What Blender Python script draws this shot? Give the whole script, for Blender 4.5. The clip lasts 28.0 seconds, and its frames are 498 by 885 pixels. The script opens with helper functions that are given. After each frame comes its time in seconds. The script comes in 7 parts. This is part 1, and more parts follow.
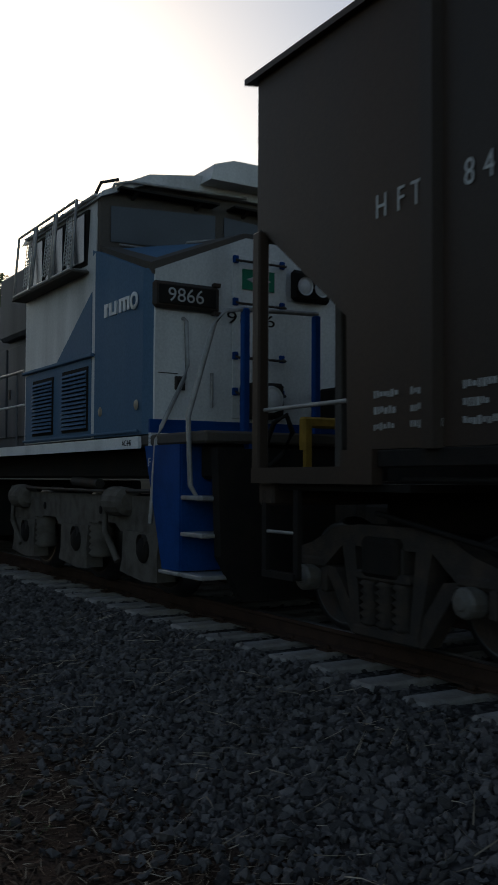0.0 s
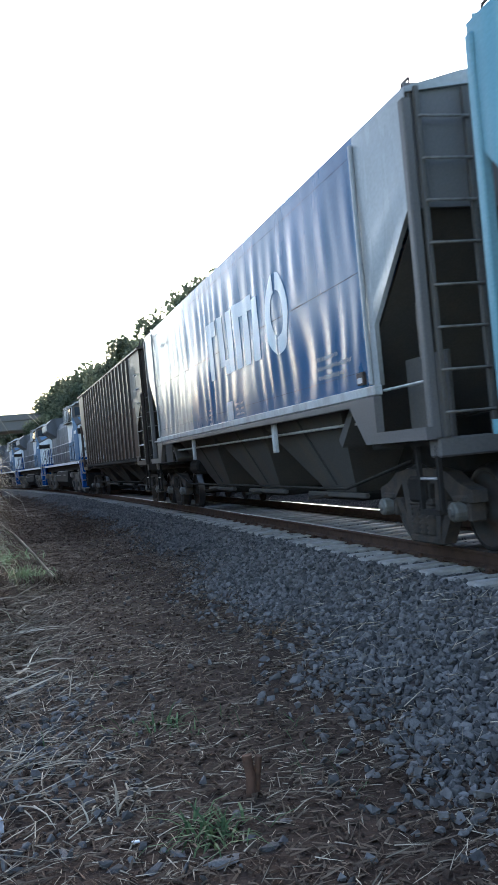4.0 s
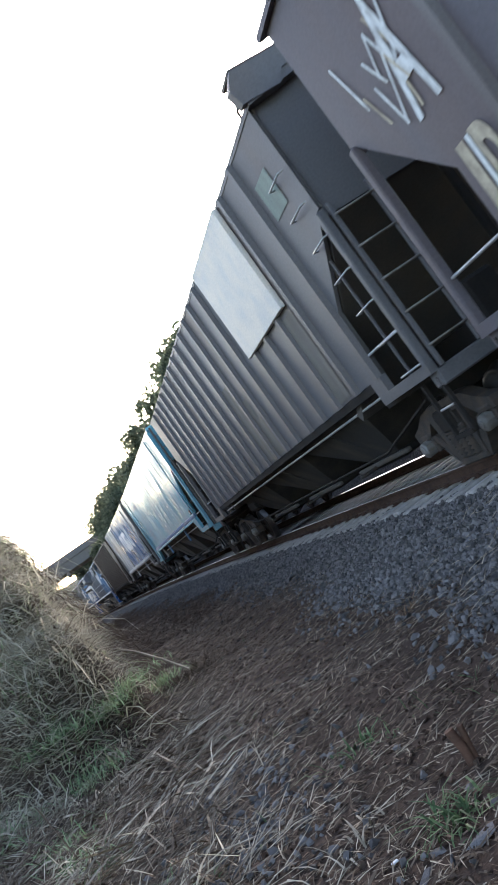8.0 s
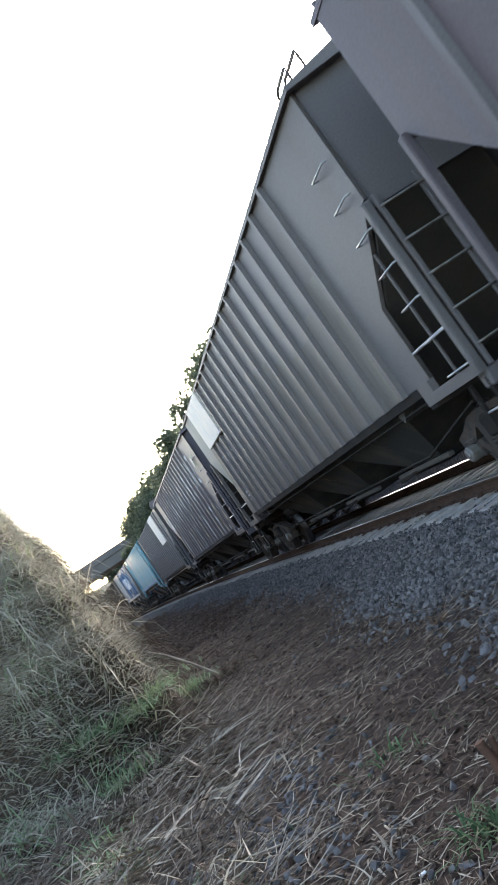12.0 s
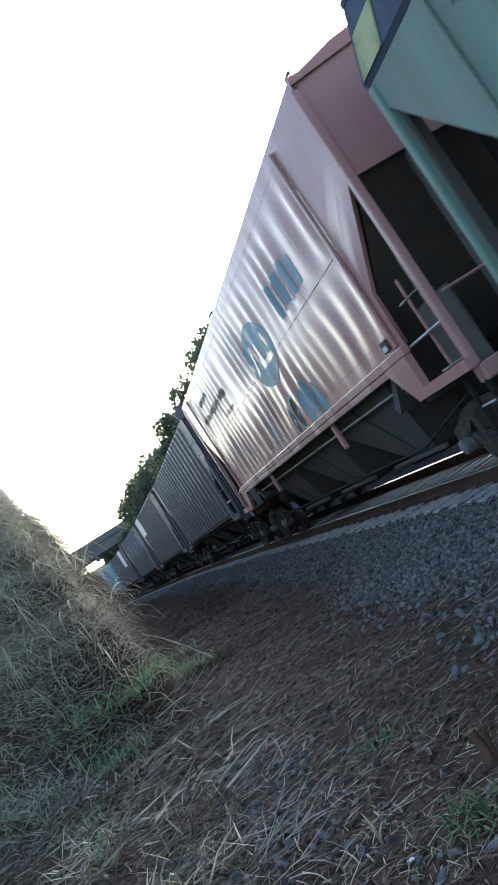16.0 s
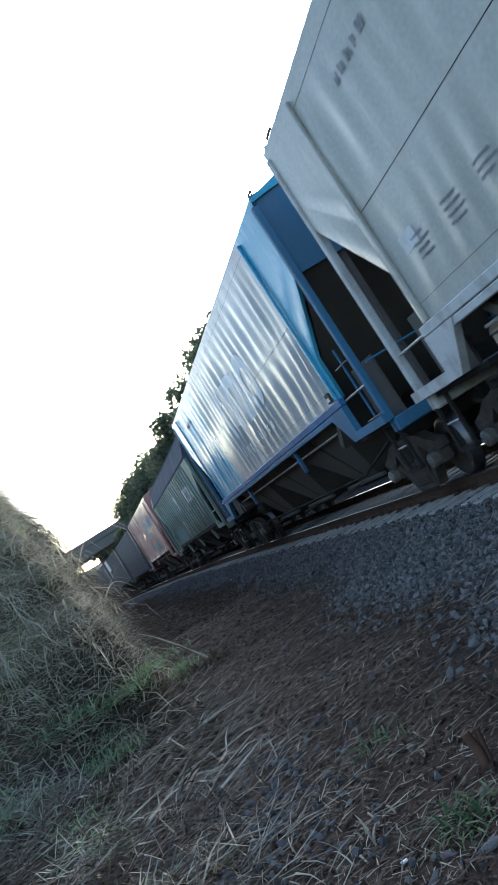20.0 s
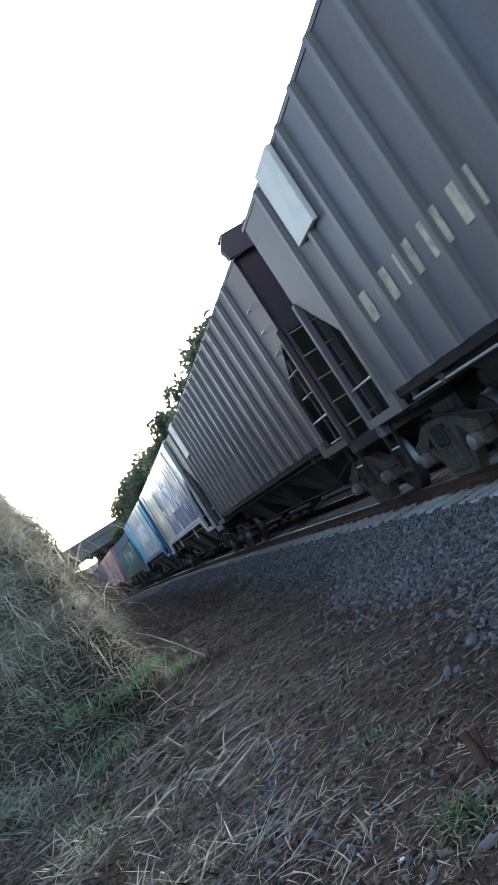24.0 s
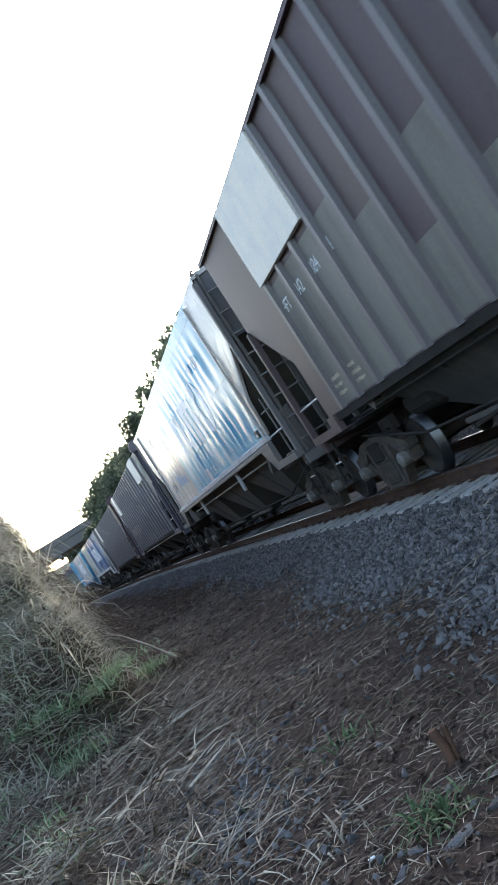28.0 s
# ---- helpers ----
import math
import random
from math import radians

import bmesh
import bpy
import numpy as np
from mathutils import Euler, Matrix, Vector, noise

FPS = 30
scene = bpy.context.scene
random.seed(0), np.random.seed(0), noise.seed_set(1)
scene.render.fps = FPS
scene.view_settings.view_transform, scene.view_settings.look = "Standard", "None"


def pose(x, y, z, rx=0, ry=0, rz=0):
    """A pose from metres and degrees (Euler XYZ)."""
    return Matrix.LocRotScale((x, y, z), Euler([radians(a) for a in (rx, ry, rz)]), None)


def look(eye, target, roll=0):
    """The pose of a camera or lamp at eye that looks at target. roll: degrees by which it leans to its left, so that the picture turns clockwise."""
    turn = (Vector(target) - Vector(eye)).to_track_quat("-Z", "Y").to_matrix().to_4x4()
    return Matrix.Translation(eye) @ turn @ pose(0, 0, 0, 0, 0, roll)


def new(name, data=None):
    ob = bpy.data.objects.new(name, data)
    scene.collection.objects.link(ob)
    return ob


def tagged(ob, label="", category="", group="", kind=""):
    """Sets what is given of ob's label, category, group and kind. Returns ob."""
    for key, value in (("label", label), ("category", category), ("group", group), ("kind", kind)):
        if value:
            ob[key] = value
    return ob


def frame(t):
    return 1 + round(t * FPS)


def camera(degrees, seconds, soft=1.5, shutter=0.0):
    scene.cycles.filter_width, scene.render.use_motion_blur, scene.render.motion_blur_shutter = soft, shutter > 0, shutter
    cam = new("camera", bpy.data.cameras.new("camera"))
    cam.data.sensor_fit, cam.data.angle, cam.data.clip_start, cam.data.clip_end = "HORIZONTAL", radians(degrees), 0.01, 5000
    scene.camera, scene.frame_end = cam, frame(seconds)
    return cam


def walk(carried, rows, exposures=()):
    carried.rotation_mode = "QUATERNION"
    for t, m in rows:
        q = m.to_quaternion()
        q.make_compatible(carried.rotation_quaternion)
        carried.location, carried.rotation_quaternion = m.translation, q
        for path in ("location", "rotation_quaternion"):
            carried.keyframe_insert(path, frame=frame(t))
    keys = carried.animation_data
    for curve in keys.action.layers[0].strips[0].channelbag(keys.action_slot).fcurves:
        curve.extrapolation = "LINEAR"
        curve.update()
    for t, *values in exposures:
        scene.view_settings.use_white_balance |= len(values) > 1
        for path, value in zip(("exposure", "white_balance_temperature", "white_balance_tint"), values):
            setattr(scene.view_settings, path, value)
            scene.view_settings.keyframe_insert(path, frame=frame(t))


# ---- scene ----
cam = camera(29.14, 28.0, soft=1.5, shutter=0.15)
EYE = (-5.35, 0.0, 1.18)
PATH = [
    (0.0, pose(*EYE, 92.20, -0.30, -30.22)),
    (0.5, pose(*EYE, 91.89, 0.07, -21.19)),
    (1.0, pose(*EYE, 90.97, 0.94, -14.43)),
    (1.5, pose(*EYE, 90.29, 2.48, -11.40)),
    (2.0, pose(*EYE, 92.02, 3.24, -12.15)),
    (2.5, pose(*EYE, 91.03, 3.30, -12.65)),
    (3.0, pose(*EYE, 90.78, 2.84, -12.81)),
    (3.5, pose(*EYE, 90.53, 3.96, -13.44)),
    (4.0, pose(*EYE, 90.69, 5.25, -13.56)),
    (4.5, pose(*EYE, 91.32, 6.41, -9.78)),
    (6.5, pose(*EYE, 92.43, 27.60, -9.69)),
    (7.0, pose(*EYE, 92.90, 29.42, -9.73)),
    (7.5, pose(*EYE, 93.19, 34.25, -9.72)),
    (8.0, pose(*EYE, 93.40, 35.15, -10.00)),
    (8.5, pose(*EYE, 93.33, 35.19, -10.26)),
    (9.0, pose(*EYE, 93.31, 35.29, -10.26)),
    (9.5, pose(*EYE, 93.51, 35.06, -10.16)),
    (10.0, pose(*EYE, 93.46, 35.07, -10.16)),
    (10.5, pose(*EYE, 93.77, 35.11, -10.00)),
    (11.0, pose(*EYE, 93.56, 34.93, -10.00)),
    (11.5, pose(*EYE, 94.40, 34.64, -8.73)),
    (13.5, pose(*EYE, 95.64, 33.49, -6.60)),
    (14.0, pose(*EYE, 95.26, 33.40, -7.11)),
    (14.5, pose(*EYE, 95.18, 33.02, -7.29)),
    (15.0, pose(*EYE, 94.40, 32.80, -7.74)),
    (15.5, pose(*EYE, 94.22, 32.92, -7.77)),
    (16.0, pose(*EYE, 94.07, 32.85, -7.88)),
    (16.5, pose(*EYE, 94.08, 32.61, -7.89)),
    (17.0, pose(*EYE, 94.20, 32.69, -7.82)),
    (17.5, pose(*EYE, 94.15, 32.59, -8.01)),
    (18.0, pose(*EYE, 93.73, 32.54, -8.42)),
    (18.5, pose(*EYE, 93.77, 32.52, -8.00)),
    (19.0, pose(*EYE, 93.94, 32.45, -8.02)),
    (19.5, pose(*EYE, 93.96, 32.51, -7.90)),
    (20.0, pose(*EYE, 93.94, 32.42, -8.16)),
    (20.5, pose(*EYE, 94.01, 32.39, -8.05)),
    (21.0, pose(*EYE, 94.11, 32.37, -8.04)),
    (21.5, pose(*EYE, 94.20, 32.48, -7.97)),
    (22.0, pose(*EYE, 94.13, 32.49, -8.14)),
    (22.5, pose(*EYE, 93.97, 32.34, -8.23)),
    (24.5, pose(*EYE, 93.73, 32.46, -8.37)),
    (25.0, pose(*EYE, 93.62, 32.47, -8.42)),
    (25.5, pose(*EYE, 93.28, 32.51, -8.61)),
    (26.0, pose(*EYE, 93.10, 32.53, -8.62)),
    (26.5, pose(*EYE, 93.19, 32.57, -8.60)),
    (27.0, pose(*EYE, 92.92, 32.65, -8.86)),
    (27.5, pose(*EYE, 92.74, 32.65, -9.58)),
    (28.0, pose(*EYE, 92.71, 32.37, -10.33)),
]
EXPOSURES = [
    (0.0, -0.5, 6900, 10), (1.0, -0.5, 7000, 10), (2.0, -0.6, 6900, 10), (2.6, -0.4, 6600, 10), (3.0, 0.03, 6500, 10), (3.5, 0.78, 6200, 12), (4.0, 2.2, 6100, 13), (4.5, 2.4, 6150, 13),
    (6.5, 2.3, 6400, 15), (8.0, 2.35, 6600, 17), (9.5, 2.72, 6800, 16), (11.0, 2.75, 6800, 16), (14.0, 1.85, 6150, 11), (18.0, 2.0, 5850, 9), (20.0, 1.75, 5850, 9), (22.0, 1.6, 5850, 9),
    (25.0, 2.42, 6200, 13), (26.5, 2.52, 6250, 14), (28.0, 2.25, 6250, 13)]
walk(cam, PATH, EXPOSURES)

# ---- light ----
SUN_TURN, SUN_UP = radians(-14), radians(19)          # left of the track's way ahead, height
world = bpy.data.worlds.new("sky")
scene.world = world
world.use_nodes = True
wn = world.node_tree.nodes
sky = wn.new("ShaderNodeTexSky")
sky.sky_type, sky.sun_disc = "NISHITA", False
sky.sun_elevation, sky.sun_rotation = SUN_UP, -SUN_TURN
sky.air_density, sky.dust_density, sky.ozone_density = 1.0, 0.8, 1.0
world.node_tree.links.new(sky.outputs[0], wn["Background"].inputs[0])
wn["Background"].inputs[1].default_value = 0.15
sun_data = bpy.data.lights.new("sun", "SUN")
sun_data.energy, sun_data.angle, sun_data.color = 1.25, radians(14), (1.0, 0.95, 0.88)
sun = new("sun", sun_data)
sun.matrix_basis = look((0, 0, 40), (40 * math.sin(SUN_TURN) * math.cos(SUN_UP), -40 * math.cos(SUN_TURN) * math.cos(SUN_UP), 40 - 40 * math.sin(SUN_UP)))

# ---- plan ----
RADIUS = 977.0            # the track bends gently to the left
BODY, PITCH = 17.0, 18.3  # wagon body and wagon to wagon


def track_x(y):
    return -y * y / (2 * RADIUS)


def on_track(y, z=0.0):
    return Matrix.Translation((track_x(y), y, z)) @ Matrix.Rotation(y / RADIUS, 4, "Z")


# ---- materials ----
def material(name, col, rough=0.7, metal=0.0, spots=None, scale=6.0, amount=0.5, bump=0.15, bump_scale=40.0, random_tint=0.0, island=False, streak=False, gloss=0.12, thin=0.0, ior=1.3):
    """Colour varied by stains (scale) and grain, with fine relief."""
    m = bpy.data.materials.new(name)
    m.use_nodes = True
    nt, b = m.node_tree, m.node_tree.nodes["Principled BSDF"]
    b.inputs["Roughness"].default_value, b.inputs["Metallic"].default_value = rough, metal
    b.inputs["Specular IOR Level"].default_value = gloss
    b.inputs["IOR"].default_value = ior
    co = nt.nodes.new("ShaderNodeTexCoord")
    src = co.outputs["Object"]
    if streak:
        mp = nt.nodes.new("ShaderNodeMapping")
        mp.inputs["Scale"].default_value = (1, 1, 0.18)
        nt.links.new(src, mp.inputs[0])
        src = mp.outputs[0]
    n1 = nt.nodes.new("ShaderNodeTexNoise")
    n1.inputs["Scale"].default_value, n1.inputs["Detail"].default_value = scale, 6
    nt.links.new(src, n1.inputs["Vector"])
    n2 = nt.nodes.new("ShaderNodeTexNoise")
    n2.inputs["Scale"].default_value, n2.inputs["Detail"].default_value = bump_scale, 4
    nt.links.new(co.outputs["Object"], n2.inputs["Vector"])
    ramp = nt.nodes.new("ShaderNodeMapRange")
    ramp.inputs[1].default_value, ramp.inputs[2].default_value = 0.42, 0.68
    ramp.inputs[3].default_value, ramp.inputs[4].default_value = 0.0, amount
    nt.links.new(n1.outputs[0], ramp.inputs[0])
    mix = nt.nodes.new("ShaderNodeMixRGB")
    mix.inputs[1].default_value = (*col, 1)
    mix.inputs[2].default_value = (*(spots or [c * 0.5 for c in col]), 1)
    nt.links.new(ramp.outputs[0], mix.inputs[0])
    out = mix.outputs[0]
    grain = nt.nodes.new("ShaderNodeMixRGB")
    grain.blend_type = "MULTIPLY"
    grain.inputs[0].default_value = 0.35
    nt.links.new(out, grain.inputs[1])
    nt.links.new(n2.outputs[0], grain.inputs[2])
    out = grain.outputs[0]
    if random_tint:
        info = nt.nodes.new("ShaderNodeNewGeometry" if island else "ShaderNodeObjectInfo")
        hsv = nt.nodes.new("ShaderNodeHueSaturation")
        mr = nt.nodes.new("ShaderNodeMapRange")
        mr.inputs[3].default_value, mr.inputs[4].default_value = 1 - random_tint, 1 + random_tint
        nt.links.new(info.outputs["Random Per Island" if island else "Random"], mr.inputs[0])
        nt.links.new(mr.outputs[0], hsv.inputs["Value"])
        nt.links.new(out, hsv.inputs["Color"])
        out = hsv.outputs[0]
    nt.links.new(out, b.inputs["Base Color"])
    rr = nt.nodes.new("ShaderNodeMapRange")
    rr.inputs[3].default_value, rr.inputs[4].default_value = max(rough - 0.08, 0.05), min(rough + 0.15, 1)
    nt.links.new(n1.outputs[0], rr.inputs[0])
    nt.links.new(rr.outputs[0], b.inputs["Roughness"])
    if bump:
        bp = nt.nodes.new("ShaderNodeBump")
        bp.inputs["Strength"].default_value, bp.inputs["Distance"].default_value = bump, 0.02
        nt.links.new(n2.outputs[0], bp.inputs["Height"])
        nt.links.new(bp.outputs[0], b.inputs["Normal"])
    if thin:
        tr = nt.nodes.new("ShaderNodeBsdfTranslucent")
        mx = nt.nodes.new("ShaderNodeMixShader")
        mx.inputs[0].default_value = thin
        nt.links.new(out, tr.inputs[0])
        nt.links.new(b.outputs[0], mx.inputs[1])
        nt.links.new(tr.outputs[0], mx.inputs[2])
        nt.links.new(mx.outputs[0], nt.nodes["Material Output"].inputs[0])
    return m


def two_paint(name, first, second, edge, slant, rough=0.24, third=None, edge2=0.0):
    """Paint in two or three fields along the wagon: first ahead of the edge (metres along, slanting with height), then second, then third."""
    m = material(name, first, rough, spots=[c * 0.72 + 0.02 for c in first], scale=1.6, amount=0.55, bump=0.03, bump_scale=25, streak=True, gloss=0.14, ior=1.26)
    nt = m.node_tree
    mix = [n for n in nt.nodes if n.type == "MIX_RGB" and n.blend_type == "MIX"][0]
    co = [n for n in nt.nodes if n.type == "TEX_COORD"][0]
    sep = nt.nodes.new("ShaderNodeSeparateXYZ")
    nt.links.new(co.outputs["Object"], sep.inputs[0])
    sl = nt.nodes.new("ShaderNodeMath")
    sl.operation = "MULTIPLY_ADD"
    sl.inputs[1].default_value = slant
    nt.links.new(sep.outputs["Z"], sl.inputs[0])
    nt.links.new(sep.outputs["Y"], sl.inputs[2])
    last = None
    for value, lower in ((edge, second), (edge2, third)):
        if lower is None:
            continue
        st = nt.nodes.new("ShaderNodeMath")
        st.operation = "LESS_THAN"
        st.inputs[1].default_value = value
        nt.links.new(sl.outputs[0], st.inputs[0])
        mm = nt.nodes.new("ShaderNodeMixRGB")
        mm.inputs[1].default_value, mm.inputs[2].default_value = (*first, 1), (*lower, 1)
        if last:
            nt.links.new(last.outputs[0], mm.inputs[1])
        nt.links.new(st.outputs[0], mm.inputs[0])
        last = mm
    dirt = nt.nodes.new("ShaderNodeMixRGB")
    dirt.blend_type = "MULTIPLY"
    dirt.inputs[0].default_value = 1.0
    dirt.inputs[2].default_value = (0.7, 0.68, 0.64, 1)
    nt.links.new(last.outputs[0], mix.inputs[1])
    nt.links.new(last.outputs[0], dirt.inputs[1])
    nt.links.new(dirt.outputs[0], mix.inputs[2])
    return m


GREY = (0.36, 0.36, 0.35)
M = {
    "brown": material("dark_brown_paint", (0.05, 0.038, 0.03), 0.42, gloss=0.2, ior=1.36, spots=(0.085, 0.05, 0.032), scale=0.9, amount=0.7, bump=0.06, streak=True),
    "grey": material("dull_grey_paint", (0.13, 0.125, 0.125), 0.42, spots=(0.16, 0.12, 0.095), scale=0.9, amount=0.7, bump=0.06, streak=True),
    "grey_light": material("weathered_grey_paint", (0.15, 0.136, 0.128), 0.45, spots=(0.16, 0.13, 0.105), scale=0.9, amount=0.7, bump=0.06, streak=True),
    "graphite": material("graphite_paint", (0.12, 0.11, 0.12), 0.42, spots=(0.15, 0.11, 0.1), scale=0.9, amount=0.7, bump=0.06, streak=True),
    "maroon": material("faded_maroon_paint", (0.085, 0.058, 0.062), 0.45, spots=(0.13, 0.095, 0.08), scale=0.9, amount=0.7, bump=0.06, streak=True),
    "emblem": material("faded_green_grey_paint", (0.23, 0.27, 0.22), 0.55, spots=(0.16, 0.16, 0.14), scale=4, amount=0.7, bump=0.03, streak=True),
    # light on the rib faces is put into this paler colour, with some wear
    "rib_lit_worn": material("rubbed_lit_grey_rib_paint", (0.19, 0.175, 0.172), 0.42, gloss=0.16, spots=(0.12, 0.1, 0.095), scale=1.6, amount=0.8, bump=0.05, streak=True),
    "red": material("faded_red_paint", (0.4, 0.2, 0.175), 0.24, gloss=0.2, ior=1.32, spots=(0.42, 0.27, 0.235), scale=1.2, amount=0.7, bump=0.05, streak=True),
    "green": material("faded_green_paint", (0.165, 0.235, 0.19), 0.5, spots=(0.16, 0.15, 0.12), scale=1.3, amount=0.8, bump=0.08, streak=True),
    "slate": material("slate_roof_paint", (0.08, 0.092, 0.118), 0.7, gloss=0.05, ior=1.18, scale=1.5, amount=0.4, bump=0.05, streak=True),
    "blue_old": material("light_blue_paint", (0.12, 0.31, 0.37), 0.2, gloss=0.12, ior=1.25, spots=(0.25, 0.36, 0.38), scale=1.2, amount=0.7, bump=0.05, streak=True),
    "grey_blue": two_paint("grey_and_blue_paint", GREY, (0.016, 0.095, 0.21), 2.9, 0.0, third=GREY, edge2=-7.1),
    "silver_blue": two_paint("pale_grey_and_blue_paint", (0.43, 0.42, 0.37), (0.014, 0.10, 0.25), 2.9, 0.0, third=(0.4, 0.4, 0.4), edge2=-7.1),
    "sky_grey": two_paint("light_blue_and_grey_paint", (0.085, 0.35, 0.50), (0.40, 0.41, 0.41), 2.95, 0.0, third=(0.085, 0.35, 0.50), edge2=-7.1),
    "grey_sky": two_paint("grey_and_light_blue_paint", (0.47, 0.43, 0.385), (0.04, 0.29, 0.44), 2.45, 0.0, third=(0.47, 0.43, 0.385), edge2=-7.1),
    "steel": material("dirty_steel", (0.07, 0.065, 0.06), 0.6, 0.3, spots=(0.1, 0.06, 0.04), scale=5, amount=0.7, bump=0.2),
    "sill_blue": material("bright_blue_sill_paint", (0.035, 0.15, 0.32), 0.5, spots=(0.1, 0.1, 0.12), scale=3, amount=0.7, bump=0.03),
    "mid_blue": material("mid_blue_end_paint", (0.06, 0.17, 0.28), 0.5, spots=(0.08, 0.12, 0.17), scale=1.5, amount=0.7, bump=0.05, streak=True),
    "print": material("grey_stencil_paint", (0.2, 0.2, 0.21), 0.6, spots=(0.3, 0.3, 0.3), scale=9, amount=0.8, bump=0.0),
    "pale_end": material("chalky_grey_end_paint", (0.27, 0.265, 0.235), 0.55, spots=(0.2, 0.18, 0.15), scale=1.6, amount=0.8, bump=0.04, streak=True),
    "stem": material("reddish_bark", (0.14, 0.075, 0.05), 0.85, spots=(0.08, 0.05, 0.035), scale=14, amount=0.8, bump=0.4, bump_scale=60),
    "weed": material("dry_reddish_weed", (0.2, 0.12, 0.07), 0.8, spots=(0.12, 0.09, 0.05), scale=9, amount=0.7, bump=0.0, random_tint=0.4, island=True),
    "cap": material("pale_bearing_cap", (0.2, 0.19, 0.17), 0.5, 0.3, spots=(0.16, 0.13, 0.1), scale=9, amount=0.8, bump=0.1),
    "dark": material("grimy_black_steel", (0.024, 0.022, 0.02), 0.8, spots=(0.04, 0.032, 0.025), scale=4, amount=0.6, bump=0.2),
    "bogie": material("dusty_cast_steel", (0.06, 0.052, 0.045), 0.75, spots=(0.11, 0.08, 0.06), scale=7, amount=0.7, bump=0.3, bump_scale=60),
    "tread": material("polished_wheel_steel", (0.13, 0.125, 0.12), 0.38, 1.0, scale=8, amount=0.3, bump=0.03),
    "rung": material("worn_rung_steel", (0.22, 0.2, 0.18), 0.5, 0.2, spots=(0.1, 0.08, 0.06), scale=9, amount=0.7, bump=0.05),
    "rod": material("pale_worn_pipe", (0.42, 0.41, 0.39), 0.4, 0.2, scale=9, amount=0.6, bump=0.05),
    "white": material("dull_white_paint", (0.62, 0.62, 0.6), 0.5, spots=(0.4, 0.37, 0.33), scale=5, amount=0.7, bump=0.05),
    "patch": material("new_white_patch_paint", (0.78, 0.69, 0.57), 0.55, spots=(0.6, 0.59, 0.55), scale=2.5, amount=0.6, bump=0.03),
    "stripe": material("grey_white_stripe", (0.5, 0.5, 0.48), 0.5, spots=(0.3, 0.27, 0.23), scale=4, amount=0.7, bump=0.05),
    "yellow": material("yellow_paint", (0.5, 0.3, 0.06), 0.5, scale=6, amount=0.6, bump=0.05),
    "teal": material("teal_spray_paint", (0.125, 0.25, 0.245), 0.5, scale=5, amount=0.5, bump=0.03),
    "blue": material("locomotive_blue", (0.11, 0.19, 0.28), 0.4, spots=(0.08, 0.16, 0.26), scale=1.5, amount=0.6, bump=0.04, streak=True, gloss=0.05, ior=1.16),
    "deep_blue": material("bright_blue_steps", (0.008, 0.072, 0.27), 0.4, gloss=0.08, ior=1.25, scale=3, amount=0.5, bump=0.04),
    "loco_white": material("locomotive_off_white", (0.85, 0.86, 0.83), 0.35, spots=(0.42, 0.42, 0.4), scale=2.0, amount=0.5, bump=0.04, streak=True),
    "loco_hood": material("grimy_hood_paint", (0.13, 0.135, 0.145), 0.5, gloss=0.1, ior=1.25, spots=(0.06, 0.058, 0.055), scale=1.4, amount=0.7, bump=0.05, streak=True),
    "truck": material("dusty_truck_casting", (0.17, 0.15, 0.125), 0.75, spots=(0.1, 0.085, 0.07), scale=6, amount=0.8, bump=0.3, bump_scale=60),
    "loco_grey": material("locomotive_grey", (0.72, 0.72, 0.7), 0.42, gloss=0.1, ior=1.25, spots=(0.3, 0.3, 0.29), scale=2.0, amount=0.5, bump=0.04, streak=True),
    "green_flag": material("green_sign", (0.03, 0.24, 0.14), 0.4, scale=3, amount=0.3, bump=0.02),
    "glass": material("dark_window_glass", (0.03, 0.04, 0.05), 0.08, scale=2, amount=0.3, bump=0.0, gloss=0.5, ior=1.45),
    "lamp": material("lamp_glass", (0.8, 0.8, 0.78), 0.15, scale=5, amount=0.2, bump=0.0),
    "rust": material("rusty_rail", (0.085, 0.05, 0.035), 0.85, spots=(0.05, 0.034, 0.027), scale=6, amount=0.7, bump=0.3, bump_scale=50),
    "rail_head": material("worn_rail_head", (0.42, 0.4, 0.38), 0.3, 1.0, scale=4, amount=0.4, bump=0.05),
    "sleeper": material("dusty_concrete_sleeper", (0.4, 0.375, 0.345), 0.9, spots=(0.26, 0.22, 0.18), scale=4, amount=0.8, bump=0.35, random_tint=0.15),
    "concrete": material("old_concrete", (0.16, 0.15, 0.135), 0.9, spots=(0.14, 0.13, 0.12), scale=0.6, amount=0.7, bump=0.3, bump_scale=8, streak=True),
    "clod": material("soil_clods", (0.08, 0.05, 0.036), 0.95, spots=(0.13, 0.095, 0.07), scale=9, amount=0.7, bump=0.4, bump_scale=70, random_tint=0.5, island=True),
    "stone": material("grey_ballast_stone", (0.15, 0.137, 0.129), 0.85, spots=(0.068, 0.061, 0.057), scale=9, amount=0.6, bump=0.4, bump_scale=70, random_tint=0.5, island=True),
    "stone_one": material("ballast_stone_single", (0.15, 0.137, 0.129), 0.85, spots=(0.068, 0.061, 0.057), scale=9, amount=0.6, bump=0.4, bump_scale=70, random_tint=0.5),
    "dead": material("dull_dead_straw", (0.15, 0.105, 0.072), 0.9, spots=(0.07, 0.05, 0.035), scale=8, amount=0.7, bump=0.0, random_tint=0.5, island=True),
    "straw": material("dry_straw", (0.4, 0.325, 0.235), 0.85, spots=(0.17, 0.125, 0.085), scale=8, amount=0.7, bump=0.0, random_tint=0.5, island=True),
